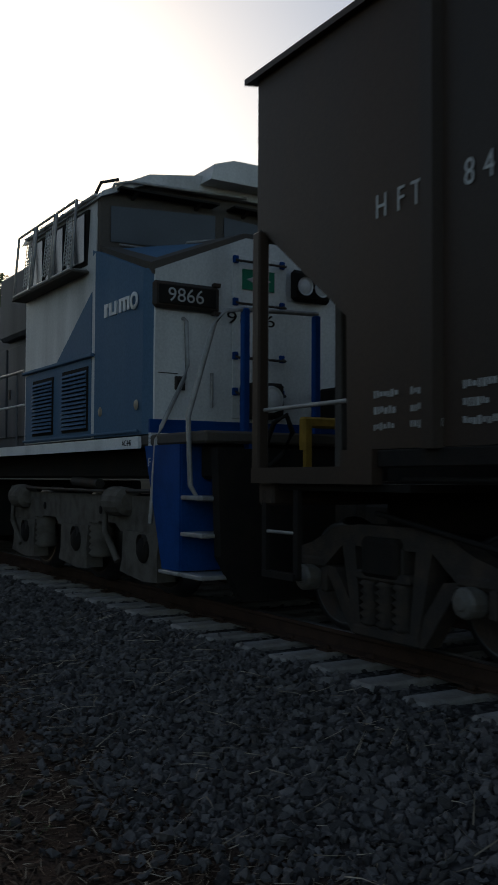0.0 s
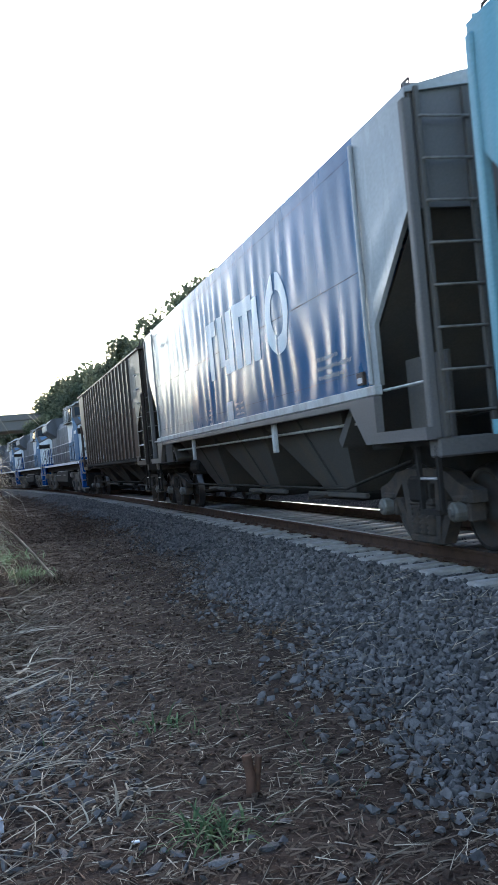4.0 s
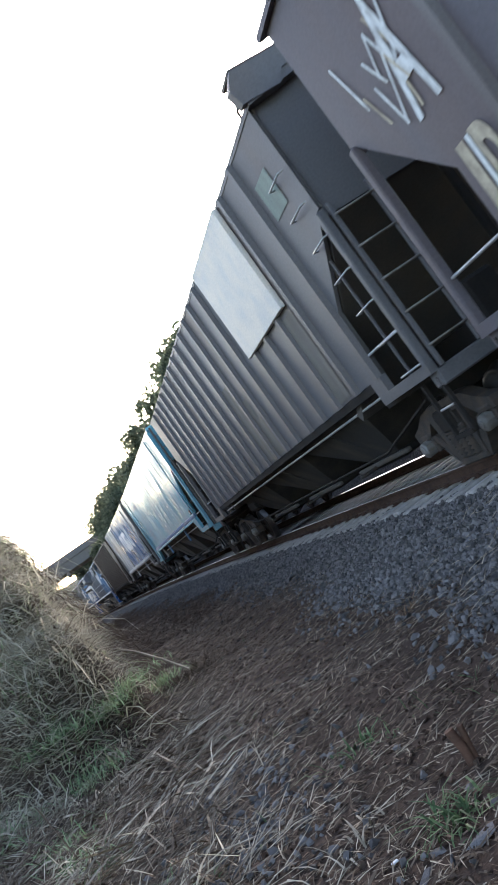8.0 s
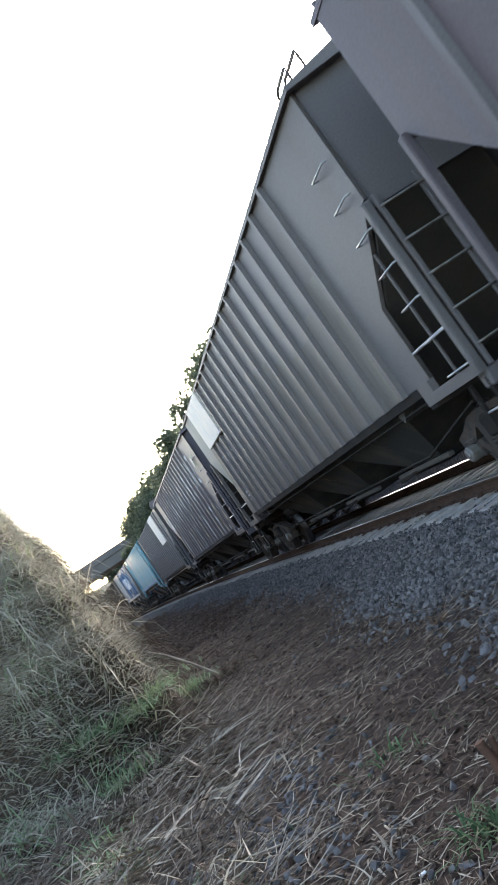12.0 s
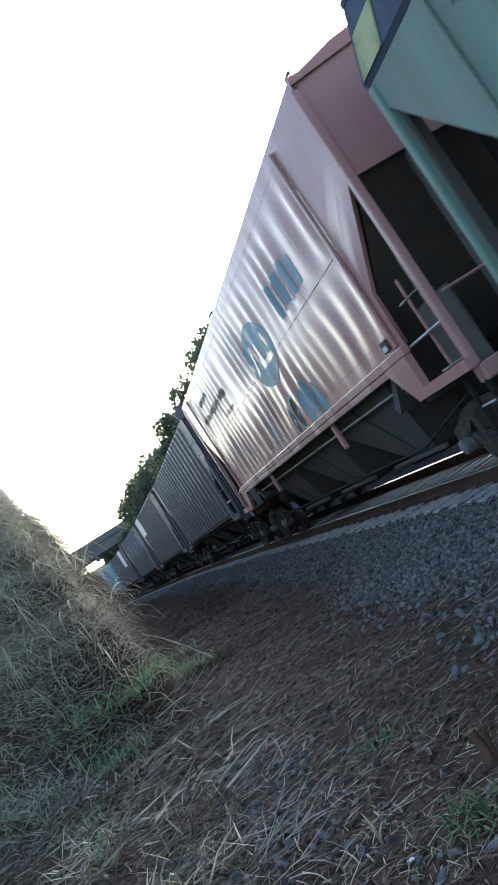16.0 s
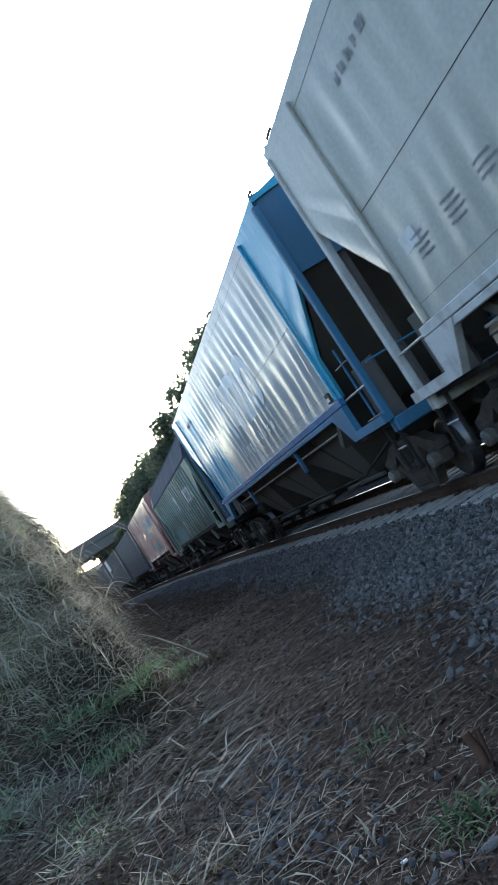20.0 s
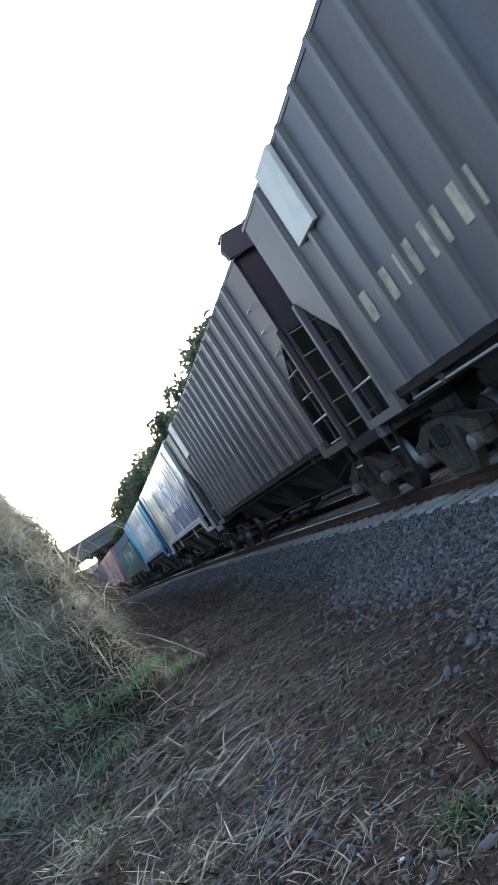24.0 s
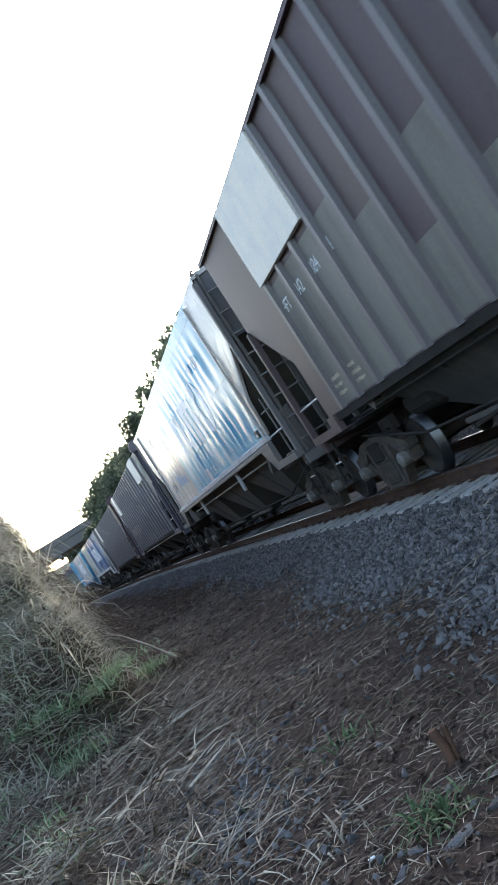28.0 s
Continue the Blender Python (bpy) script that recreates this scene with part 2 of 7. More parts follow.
    "grass": material("green_grass", (0.085, 0.145, 0.065), 0.6, spots=(0.15, 0.17, 0.085), scale=3, amount=0.7, bump=0.0, thin=0.35, random_tint=0.45, island=True),
    "bank_straw": material("pale_dry_grass", (0.66, 0.6, 0.46), 0.7, spots=(0.45, 0.4, 0.29), scale=1.5, amount=0.7, bump=0.0, thin=0.6, random_tint=0.4, island=True),
    "bank_grass": material("dry_green_bank_grass", (0.36, 0.42, 0.22), 0.65, spots=(0.62, 0.56, 0.42), scale=0.9, amount=0.9, bump=0.0, thin=0.6, random_tint=0.4, island=True),
    "sprout": material("fresh_bank_grass", (0.22, 0.34, 0.16), 0.6, spots=(0.4, 0.42, 0.26), scale=2, amount=0.7, bump=0.0, thin=0.45, random_tint=0.4, island=True),
    "leaf": material("tree_leaves", (0.11, 0.13, 0.08), 0.6, spots=(0.14, 0.15, 0.1), scale=0.5, amount=0.7, bump=0.0, thin=0.6, random_tint=0.35, island=True),
    "bark": material("tree_bark", (0.09, 0.07, 0.05), 0.9, scale=5, amount=0.6, bump=0.5, bump_scale=30),
    "teal_grey": material("faded_blue_grey_paint", (0.2, 0.29, 0.32), 0.45, scale=3, amount=0.4, bump=0.03, streak=True),
    "chalk": material("chalky_white_spray", (0.75, 0.75, 0.71), 0.7, spots=(0.4, 0.38, 0.35), scale=7, amount=0.9, bump=0.0),
    "tan": material("tan_spray", (0.55, 0.46, 0.33), 0.7, spots=(0.3, 0.25, 0.19), scale=7, amount=0.9, bump=0.0),
    "brown_dust": material("dusty_brown_panel", (0.1, 0.066, 0.045), 0.6, spots=(0.14, 0.08, 0.05), scale=2, amount=0.8, bump=0.0, streak=True),
    "rust_stain": material("rust_stain", (0.15, 0.11, 0.08), 0.7, spots=(0.12, 0.15, 0.12), scale=5, amount=0.9, bump=0.0, streak=True),
    "grime": material("dark_grime_drip", (0.06, 0.078, 0.072), 0.8, scale=5, amount=0.5, bump=0.0, streak=True),
    "rust_brown": material("flaking_rust", (0.13, 0.085, 0.062), 0.8, spots=(0.11, 0.13, 0.105), scale=4, amount=0.9, bump=0.1, streak=True),
    "yellow_old": material("faded_yellow_green_paint", (0.33, 0.34, 0.16), 0.6, scale=4, amount=0.6, bump=0.02),
    # about half as bright as the other underside colour, with paler streaks
    "under_dark": material("dark_brown_grey_underside", (0.055, 0.052, 0.048), 0.8, spots=(0.1, 0.085, 0.07), scale=2, amount=0.8, bump=0.1, streak=True),
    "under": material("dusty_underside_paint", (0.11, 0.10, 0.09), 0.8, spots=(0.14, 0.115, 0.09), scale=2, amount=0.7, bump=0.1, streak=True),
    "mark": material("bold_white_mark", (0.78, 0.79, 0.78), 0.4, spots=(0.6, 0.6, 0.57), scale=1.6, amount=0.5, bump=0.03, streak=True),
    "faded": material("faded_dusty_panel", (0.195, 0.175, 0.145), 0.6, spots=(0.14, 0.12, 0.1), scale=3, amount=0.8, bump=0.0, streak=True),
    "haze_blue": material("faded_blue_grey_square", (0.2, 0.26, 0.36), 0.5, spots=(0.32, 0.33, 0.35), scale=3, amount=0.7, bump=0.0),
    "litter": material("white_plastic_scrap", (0.75, 0.76, 0.78), 0.5, scale=10, amount=0.2, bump=0.1),
}


# ---- mesh tools ----
class Geo:
    """Collects vertices and faces for one mesh."""

    def __init__(self):
        self.v, self.f, self.smooth = [], [], []

    def add(self, verts, faces, smooth=False):
        n = len(self.v)
        self.v.extend(tuple(p) for p in verts)
        self.f.extend([tuple(i + n for i in f) for f in faces])
        self.smooth.extend([smooth] * len(faces))
        return self

    def box(self, x0, x1, y0, y1, z0, z1, c=0.0):
        """A box; c chamfers its edges."""
        if not c:
            v = [(x, y, z) for x in (x0, x1) for y in (y0, y1) for z in (z0, z1)]
            return self.add(v, [(0, 1, 3, 2), (4, 6, 7, 5), (0, 4, 5, 1), (2, 3, 7, 6), (0, 2, 6, 4), (1, 5, 7, 3)])
        v, idx = [], {}
        for i, x in enumerate((x0, x1)):
            for j, y in enumerate((y0, y1)):
                for k, z in enumerate((z0, z1)):
                    sx, sy, sz = (1, -1)[i] * c, (1, -1)[j] * c, (1, -1)[k] * c
                    for a, p in enumerate(((x, y + sy, z + sz), (x + sx, y, z + sz), (x + sx, y + sy, z))):
                        idx[i, j, k, a] = len(v)
                        v.append(p)
        f = []
        for i in (0, 1):
            q = [idx[i, 0, 0, 0], idx[i, 1, 0, 0], idx[i, 1, 1, 0], idx[i, 0, 1, 0]]
            f.append(q[::-1] if i == 0 else q)
            q = [idx[0, i, 0, 1], idx[1, i, 0, 1], idx[1, i, 1, 1], idx[0, i, 1, 1]]
            f.append(q if i == 0 else q[::-1])
            q = [idx[0, 0, i, 2], idx[1, 0, i, 2], idx[1, 1, i, 2], idx[0, 1, i, 2]]
            f.append(q[::-1] if i == 0 else q)
            for j in (0, 1):
                f.append((idx[i, j, 0, 0], idx[i, j, 1, 0], idx[i, j, 1, 1], idx[i, j, 0, 1]))
                f.append((idx[i, 0, j, 0], idx[i, 1, j, 0], idx[i, 1, j, 2], idx[i, 0, j, 2]))
                f.append((idx[0, i, j, 1], idx[1, i, j, 1], idx[1, i, j, 2], idx[0, i, j, 2]))
                for k in (0, 1):
                    f.append((idx[i, j, k, 0], idx[i, j, k, 1], idx[i, j, k, 2]))
        return self.add(v, f)

    def prism(self, poly, a, b, axis="x"):
        """Extrude a polygon, given in the two other axes, from a to b."""
        put = {"x": lambda p, t: (t, p[0], p[1]), "y": lambda p, t: (p[0], t, p[1]), "z": lambda p, t: (p[0], p[1], t)}[axis]
        n = len(poly)
        v = [put(p, a) for p in poly] + [put(p, b) for p in poly]
        return self.add(v, [tuple(range(n)), tuple(range(2 * n - 1, n - 1, -1))] + [(i, n + i, n + (i + 1) % n, (i + 1) % n) for i in range(n)])

    def tube(self, pts, r, n=6):
        pts = [Vector(p) for p in pts]
        v = []
        for i, p in enumerate(pts):
            d = (pts[min(i + 1, len(pts) - 1)] - pts[max(i - 1, 0)]).normalized()
            s = d.cross(Vector((0, 0, 1)) if abs(d.z) < 0.9 else Vector((1, 0, 0))).normalized()
            t = d.cross(s)
            v += [p + r * (math.cos(k * math.tau / n) * s + math.sin(k * math.tau / n) * t) for k in range(n)]
        f = [(i * n + k, i * n + (k + 1) % n, (i + 1) * n + (k + 1) % n, (i + 1) * n + k) for i in range(len(pts) - 1) for k in range(n)]
        self.add(v, f, True)
        return self.add([v[k] for k in range(n)] + [v[-n + k] for k in range(n)], [tuple(range(n)), tuple(range(2 * n - 1, n - 1, -1))])

    def lathe(self, prof, centre, axis="x", n=24, smooth=True):
        """Turn a profile of (radius, along) about an axis through centre."""
        c = Vector(centre)
        v = []
        for r, a in prof:
            for k in range(n):
                s, t = r * math.cos(k * math.tau / n), r * math.sin(k * math.tau / n)
                v.append(c + Vector({"x": (a, s, t), "y": (s, a, t), "z": (s, t, a)}[axis]))
        f = [(i * n + k, i * n + (k + 1) % n, (i + 1) * n + (k + 1) % n, (i + 1) * n + k) for i in range(len(prof) - 1) for k in range(n)]
        return self.add(v, f, smooth)

    def grid(self, fn, us, vs, smooth=True):
        v = [fn(a, b) for a in us for b in vs]
        m = len(vs)
        return self.add(v, [(i * m + j, (i + 1) * m + j, (i + 1) * m + j + 1, i * m + j + 1) for i in range(len(us) - 1) for j in range(m - 1)], smooth)

    def mesh(self, name, mat):
        me = bpy.data.meshes.new(name)
        me.from_pydata(self.v, [], self.f)
        me.polygons.foreach_set("use_smooth", self.smooth)
        me.materials.append(mat)
        me.update()
        return me


def part(name, geo, mat, parent, label="", at=None):
    """One mesh under its thing or part. geo: a Geo, or a mesh that is shared."""
    me = geo if isinstance(geo, bpy.types.Mesh) else geo.mesh(name, mat)
    ob = new(name, me)
    ob.parent = parent
    if at is not None:
        ob.matrix_basis = at if isinstance(at, Matrix) else Matrix.Translation(at)
    return tagged(ob, label) if label else ob


def thing(name, label, category, group="", kind="", geo=None, mat=None):
    ob = new(name, geo.mesh(name, mat) if geo else None)
    return tagged(ob, label, category, group, kind)


def writing(text, size, mat, parent, y, z, x, name="lettering", turn=90.0, spacing=1.0, width=1.0, lean=0.0, bold=0.0):
    """Letters on a face that looks to -x (turn -90 from facing -y)."""
    cu = bpy.data.curves.new(name, "FONT")
    cu.body, cu.size, cu.extrude, cu.space_character, cu.shear, cu.offset = text, size, 0.001, spacing, lean, bold
    tmp = bpy.data.objects.new(name, cu)
    me = bpy.data.meshes.new_from_object(tmp)
    bpy.data.objects.remove(tmp)
    bpy.data.curves.remove(cu)
    me.materials.clear()
    me.materials.append(mat)
    ob = new(name, me)
    ob.parent = parent
    ob.matrix_basis = Matrix.Translation((x, y, z)) @ Matrix.Rotation(radians(turn), 4, "Z") @ Matrix.Rotation(radians(90), 4, "X") @ Matrix.Diagonal((width, 1, 1, 1))
    return ob


# ---- bogie of a wagon: two side frames, springs, two wheelsets ----
WHEEL = 0.43
CACHE = {}


def wheelset_mesh():
    g = Geo()
    for s in (-1, 1):
        x = 0.835 * s
        g.lathe([(0.08, x - 0.09 * s), (0.15, x - 0.08 * s), (0.16, x - 0.02 * s), (0.33, x - 0.035 * s), (0.37, x - 0.07 * s), (WHEEL + 0.03, x - 0.07 * s), (WHEEL + 0.03, x - 0.045 * s),
                 (WHEEL, x - 0.03 * s), (WHEEL - 0.01, x + 0.065 * s), (0.37, x + 0.065 * s), (0.34, x + 0.03 * s), (0.17, x + 0.045 * s), (0.14, x + 0.09 * s), (0.07, x + 0.09 * s)], (0, 0, 0), "x", 32)
    g.lathe([(0.075, -1.16), (0.075, 1.16)], (0, 0, 0), "x", 12)
    me = g.mesh("wheelset", M["steel"])
    me.materials.append(M["tread"])
    n = 32
    for s in (0, 1):
        for ring in (5, 6, 7, 8):
            base = s * 13 * n + ring * n
            for k in range(n):
                me.polygons[base + k].material_index = 1
    return me


def sideframe_mesh():
    """Cast frame: arched top chord, sloping bottom chords, columns round the springs, pedestals over the axles."""
    g = Geo()
    top = [(-1.14, 0.52), (-1.14, 0.64), (-0.9, 0.7), (-0.62, 0.82), (-0.3, 0.86), (0.3, 0.86), (0.62, 0.82), (0.9, 0.7), (1.14, 0.64), (1.14, 0.52), (0.74, 0.52), (0.5, 0.7), (-0.5, 0.7), (-0.74, 0.52)]
    g.prism(top, -0.08, 0.08)
    for s in (-1, 1):
        g.prism([(s * 0.76, 0.54), (s * 0.6, 0.52), (s * 0.3, 0.16), (s * 0.26, 0.07), (s * 0.4, 0.07)], -0.07, 0.07)
        g.prism([(s * 0.34, 0.72), (s * 0.5, 0.72), (s * 0.36, 0.12), (s * 0.27, 0.12)], -0.085, 0.085)
        g.box(-0.1, 0.1, s * 0.89 - 0.17, s * 0.89 + 0.17, 0.5, 0.6, 0.03)
        for d in (-0.15, 0.15):
            g.box(-0.09, 0.09, s * 0.89 + d - 0.035, s * 0.89 + d + 0.035, 0.33, 0.52, 0.015)
        g.box(-0.1, 0.1, s * 0.17 - 0.045, s * 0.17 + 0.045, 0.52, 0.72, 0.012)
    g.box(-0.1, 0.1, -0.36, 0.36, 0.06, 0.15, 0.02)
    g.box(-0.12, 0.12, -0.3, 0.3, 0.47, 0.54, 0.015)
    return g.mesh("sideframe", M["bogie"])


def bogie_parts():
    if not CACHE:
        CACHE["wheelset"], CACHE["sideframe"] = wheelset_mesh(), sideframe_mesh()
        g = Geo()
        prof = []
        for k in range(13):
            prof.append((0.092 if k % 2 else 0.06, 0.15 + k * 0.027))
        CACHE["spring"] = g.lathe(prof, (0, 0, 0), "z", 10).mesh("spring", M["bogie"])
        CACHE["bearing_cap"] = Geo().lathe([(0.0, -0.15), (0.04, -0.15), (0.05, -0.135), (0.085, -0.13), (0.1, -0.11), (0.1, 0.0)], (0, 0, 0), "x", 14, False).mesh("bearing_cap", M["cap"])
        CACHE["bolster"] = Geo().box(-1.25, 1.25, -0.2, 0.2, 0.5, 0.78, 0.03).box(-0.9, 0.9, -0.62, -0.55, 0.3, 0.42).box(-0.9, 0.9, 0.55, 0.62, 0.3, 0.42).mesh("bolster", M["dark"])
        CACHE["brake_shoe"] = Geo().prism([(0.0, 0.2), (0.07, 0.22), (0.1, 0.42), (0.07, 0.62), (0.0, 0.6), (0.03, 0.42)], -0.05, 0.05).mesh("brake_shoe", M["dark"])
    return CACHE


def add_bogie(wagon, y):
    c = bogie_parts()
    b = part("bogie", c["bolster"], None, wagon, "dusty cast-steel two-axle bogie", at=(0, y, 0))
    for s in (-1, 1):
        fr = part("sideframe", c["sideframe"], None, b, at=(s * 1.1, 0, 0))
        for dy in (-0.14, 0.0, 0.14):
            part("spring", c["spring"], None, b, at=(s * (1.1 + 0.05), dy * 1.3, 0))
        for dy in (-0.89, 0.89):
            part("bearing_cap", c["bearing_cap"], None, b, at=Matrix.Translation((s * 1.16, dy, WHEEL)) @ Matrix.Rotation(0 if s < 0 else math.pi, 4, "Z"))
    sets = []
    for dy in (-0.89, 0.89):
        sets.append(part("wheelset", c["wheelset"], None, b, "steel wheels with shiny worn rims", at=(0, dy, WHEEL)))
    return sets


# ---- hopper wagons ----
HALF = BODY / 2
SIDE = 1.55           # half width over the ribs


def ripple(seed):
    deep = 1.7 if seed in (8, 10) else 1.0
    rnd = random.Random(seed)
    ph = [rnd.uniform(0, 6.28) for _ in range(8)]
    am = [rnd.uniform(0.15, 1.25) for _ in range(40)]

    def fn(y, z):
        up = 3.05 < z
        k = (y + 8.6) / 0.56 + 0.3 * math.sin(y * 1.7 + ph[4]) + (0.35 * math.sin(y * 0.9 + ph[5]) + 0.4 if up else 0.12 * math.sin(z * 3 + y))
        i = int(k + (17 if up else 0)) % 39
        w = am[i] * (1 - k % 1) + am[i + 1] * (k % 1)
        e = math.sin(math.pi * min(max((z - 1.8) / 1.25, 0), 1)) if z < 3.05 else math.sin(math.pi * min(max((z - 3.05) / 1.2, 0), 1))
        env = (0.15 + 0.85 * abs(e)) * (0.75 + 0.45 * noise.noise((y * 0.8, z * 0.9, ph[6])))
        if abs(y) > 7.1:
            env *= max(0.0, 1 - (abs(y) - 7.1) / 0.3) * 0.8 + 0.12
        top_in = min(1.0, max(0.0, (4.46 - z) / 0.2))
        return top_in * (0.021 * deep * w * env * math.sin(k * math.tau + 0.5 * math.sin(z * 2.1 + ph[0] + y * 0.6)) + 0.008 * math.sin(y * 1.3 + ph[1] + z) * math.sin(z * 1.7 + ph[2])
                + 0.006 * env * math.sin(k * math.tau * 0.5 + ph[3] + 0.9 * z))
    return fn


def cut_line(y, low, cut_top, cut_bot):
    """Lowest height of the side sheet at y: it is cut away slantwise near the ends."""
    a = HALF - abs(y)
    if a < 0.0601:
        return cut_top
    if a < 1.2005:
        return cut_top + (cut_bot - cut_top) * (a - 0.06) / 1.14
    return low


def frustum(x_top, ya, yb, z_top, x_low, yc, yd, z_low):
    """Inverted pyramid of a discharge hopper, open towards the body."""
    v = [(-x_top, ya, z_top), (x_top, ya, z_top), (x_top, yb, z_top), (-x_top, yb, z_top), (-x_low, yc, z_low), (x_low, yc, z_low), (x_low, yd, z_low), (-x_low, yd, z_low)]
    return Geo().add(v, [(3, 2, 1, 0), (4, 5, 6, 7), (0, 1, 5, 4), (1, 2, 6, 5), (2, 3, 7, 6), (3, 0, 4, 7)])


def hopper(spec):
    kind, paint, no = spec["kind"], M[spec["paint"]], spec["no"]
    w = tagged(new("hopper_wagon"), spec["label"], "hopper wagon", "wagons of the train")
    trim = M[spec.get("trim", spec["paint"])]
    top = spec.get("top", 4.42 if kind == "ribbed" else 4.5)
    low = spec.get("low", 1.40 if kind == "ribbed" else 1.78)
    cut_top, cut_bot = (3.15, 2.30) if kind == "ribbed" else (3.46, 2.42)
    if kind == "boarded":
        cut_top, cut_bot, low = 3.4, 2.44, 1.40
    bow = ripple(no)
    # side sheets, thick, with the slanting cut at both ends
    ys = sorted(set([-HALF, -HALF + 0.06, -HALF + 1.2, -HALF + 1.21, HALF - 1.21, HALF - 1.2, HALF - 0.06, HALF] + [(-HALF + 1.21) + k * (BODY - 2.42) / 150 for k in range(151)]))
    for s in (-1, 1):
        def outer(y, q):
            lo = cut_line(y, low, cut_top, cut_bot)
            hi = 3.62 if kind == "boarded" else top
            z = lo + (hi - lo) * q
            if kind == "ribbed":
                x = SIDE - 0.04
            elif kind == "boarded":
                x = SIDE - 0.02 + 0.006 * math.sin(y * 9)
            else:
                x = SIDE - 0.02 + (bow(y, z) if s < 0 else 0)
            return (s * x, y, z)
        qs = [k / (22 if kind == "smooth" and s < 0 else 2) for k in range((22 if kind == "smooth" and s < 0 else 2) + 1)]
        g = Geo().grid(outer, ys, qs)
        g.grid(lambda y, q: (outer(y, q)[0] - s * 0.05, outer(y, q)[1], outer(y, q)[2]), ys, [0, 1])
        g.grid(lambda y, q: (outer(y, 0)[0] - s * 0.05 * q, y, outer(y, 0)[2]), ys, [0, 1])
        sheet = part("side_sheet", g, paint, w)
        if kind == "boarded":
            part("upper_side", Geo().prism([(s * 1.53, 3.60), (s * 1.56, 3.66), (s * 1.30, 4.38), (s * 1.26, 4.36)], -HALF, HALF, "y"), M["slate"], w, "slate-blue inclined upper side panel")
        # ribs: hat section
        if kind == "ribbed":
            rib = Geo().prism([(-0.085, 0.0), (-0.055, 0.08), (0.055, 0.08), (0.085, 0.0)], low - 0.01, top - 0.03, "z")
            rib.v = [(s * (SIDE - 0.045 + y * 0.85), x, z) for x, y, z in rib.v]
            me = rib.mesh("rib", M["rib_lit_worn"] if spec["paint"] in ("graphite", "maroon") else paint)
            few = spec.get("few_ribs")
            for k in range(17 if few else 18):
                part("rib", me, None, w, at=(0, (-6.4 + k * 0.8) if few else (-7.2 + k * 14.4 / 17), 0))
        elif kind == "boarded":
            rib = Geo().box(-0.014, 0.014, -0.02, 0.02, low, 3.61, 0.008).mesh("rib", paint)
            for k in range(22):
                part("rib", rib, None, w, at=(s * (SIDE + 0.0), -6.9 + k * 14.0 / 21, 0))
        else:
            for zz, hh in ((3.05, 0.007), (4.3, 0.004), (1.97, 0.004)) if s < 0 else ():
                n = 140
                decal(w, bow, "seam", M["dark"], lambda a, b: (-7.05 + 14.1 * a, zz + hh * b), [i / n for i in range(n + 1)], [0, 1], "dark weld line along the side", proud=0.003)
            for e in (-1, 1):
                part("edge_rib", Geo().box(s * (SIDE + 0.012) - 0.022, s * (SIDE + 0.012) + 0.022, e * 7.1 - 0.04, e * 7.1 + 0.04, 1.8, top - 0.1, 0.01), paint, w)
        # lower edge: side sill with its end brackets
        sill = trim if kind != "smooth" else M[spec.get("sill", "stripe")]
        if kind == "smooth":
            part("side_sill", Geo().box(s * SIDE - 0.06, s * SIDE + 0.035, -7.3, 7.3, 1.675, 1.785, 0.012), sill, w, "painted stripe along the side sill")
            part("sill_lip", Geo().box(s * SIDE - 0.06, s * SIDE + 0.02, -6.9, 6.9, 1.585, 1.668, 0.01), trim if spec.get("trim") else M["stripe"], w)
            for e in (-1, 1):
                part("sill_bracket", Geo().prism([(e * 8.5, 1.16), (e * 6.95, 1.16), (e * 6.45, 1.67), (e * 7.28, 1.67), (e * 7.28, 1.28), (e * 8.5, 1.28)], s * SIDE - 0.07, s * SIDE + 0.02), trim if spec.get("trim") else M["stripe"], w)
            part("side_rod", Geo().tube([(s * 1.36, -6.5, 1.42), (s * 1.36, 6.5, 1.42)], 0.022), M["rod"], w)
            for yy in (3.2, -3.0):
                part("hanger", Geo().box(s * 1.5 - 0.03, s * 1.5 + 0.03, yy - 0.07, yy + 0.07, 1.16, 1.68, 0.01), sill, w)
        else:
            part("side_sill", Geo().box(s * 1.47 - 0.05, s * 1.47 + 0.05, -6.95, 6.95, low - 0.12, low - 0.005, 0.01), M["dark"], w)
            for e in (-1, 1):
                part("sill_bracket", Geo().prism([(e * 8.5, 1.15), (e * 6.95, 1.15), (e * 6.95, low), (e * 7.3, low), (e * 7.3, 1.27), (e * 8.5, 1.27)], s * 1.5 - 0.06, s * 1.5 + 0.03), trim, w)
            part("side_rod", Geo().tube([(s * 1.42, -6.8, low - 0.2), (s * 1.42, 6.8, low - 0.2)], 0.02), M["rod"] if spec.get("pale_rod") else M["dark"], w)
            if kind == "boarded":
                for yy in (4.4, 0.1, -4.4):
                    part("hanger", Geo().prism([(yy - 0.06, 1.38), (yy + 0.06, 1.38), (yy - 0.5, 0.85), (yy - 0.6, 0.88)], s * 1.45 - 0.04, s * 1.45 + 0.04), trim, w)
        # corner posts, crossbars and side ladders
        for e in (-1, 1):
            pw = 0.11
            part("corner_post", Geo().box(s * (SIDE - 0.04) - 0.05, s * (SIDE - 0.04) + 0.05, e * (HALF - pw / 2) - pw / 2, e * (HALF - pw / 2) + pw / 2, 1.16, cut_top - 0.02 if kind == "ribbed" else 3.6 if kind == "boarded" else top - 0.1, 0.015), trim, w)
            part("crossbar", Geo().tube([(s * 1.5, e * 8.4, 1.72), (s * 1.5, e * 7.3, 1.72)], 0.018), M["rod"], w)
        yb = -1 if kind != "smooth" or spec.get("ladder_rear", True) else 1
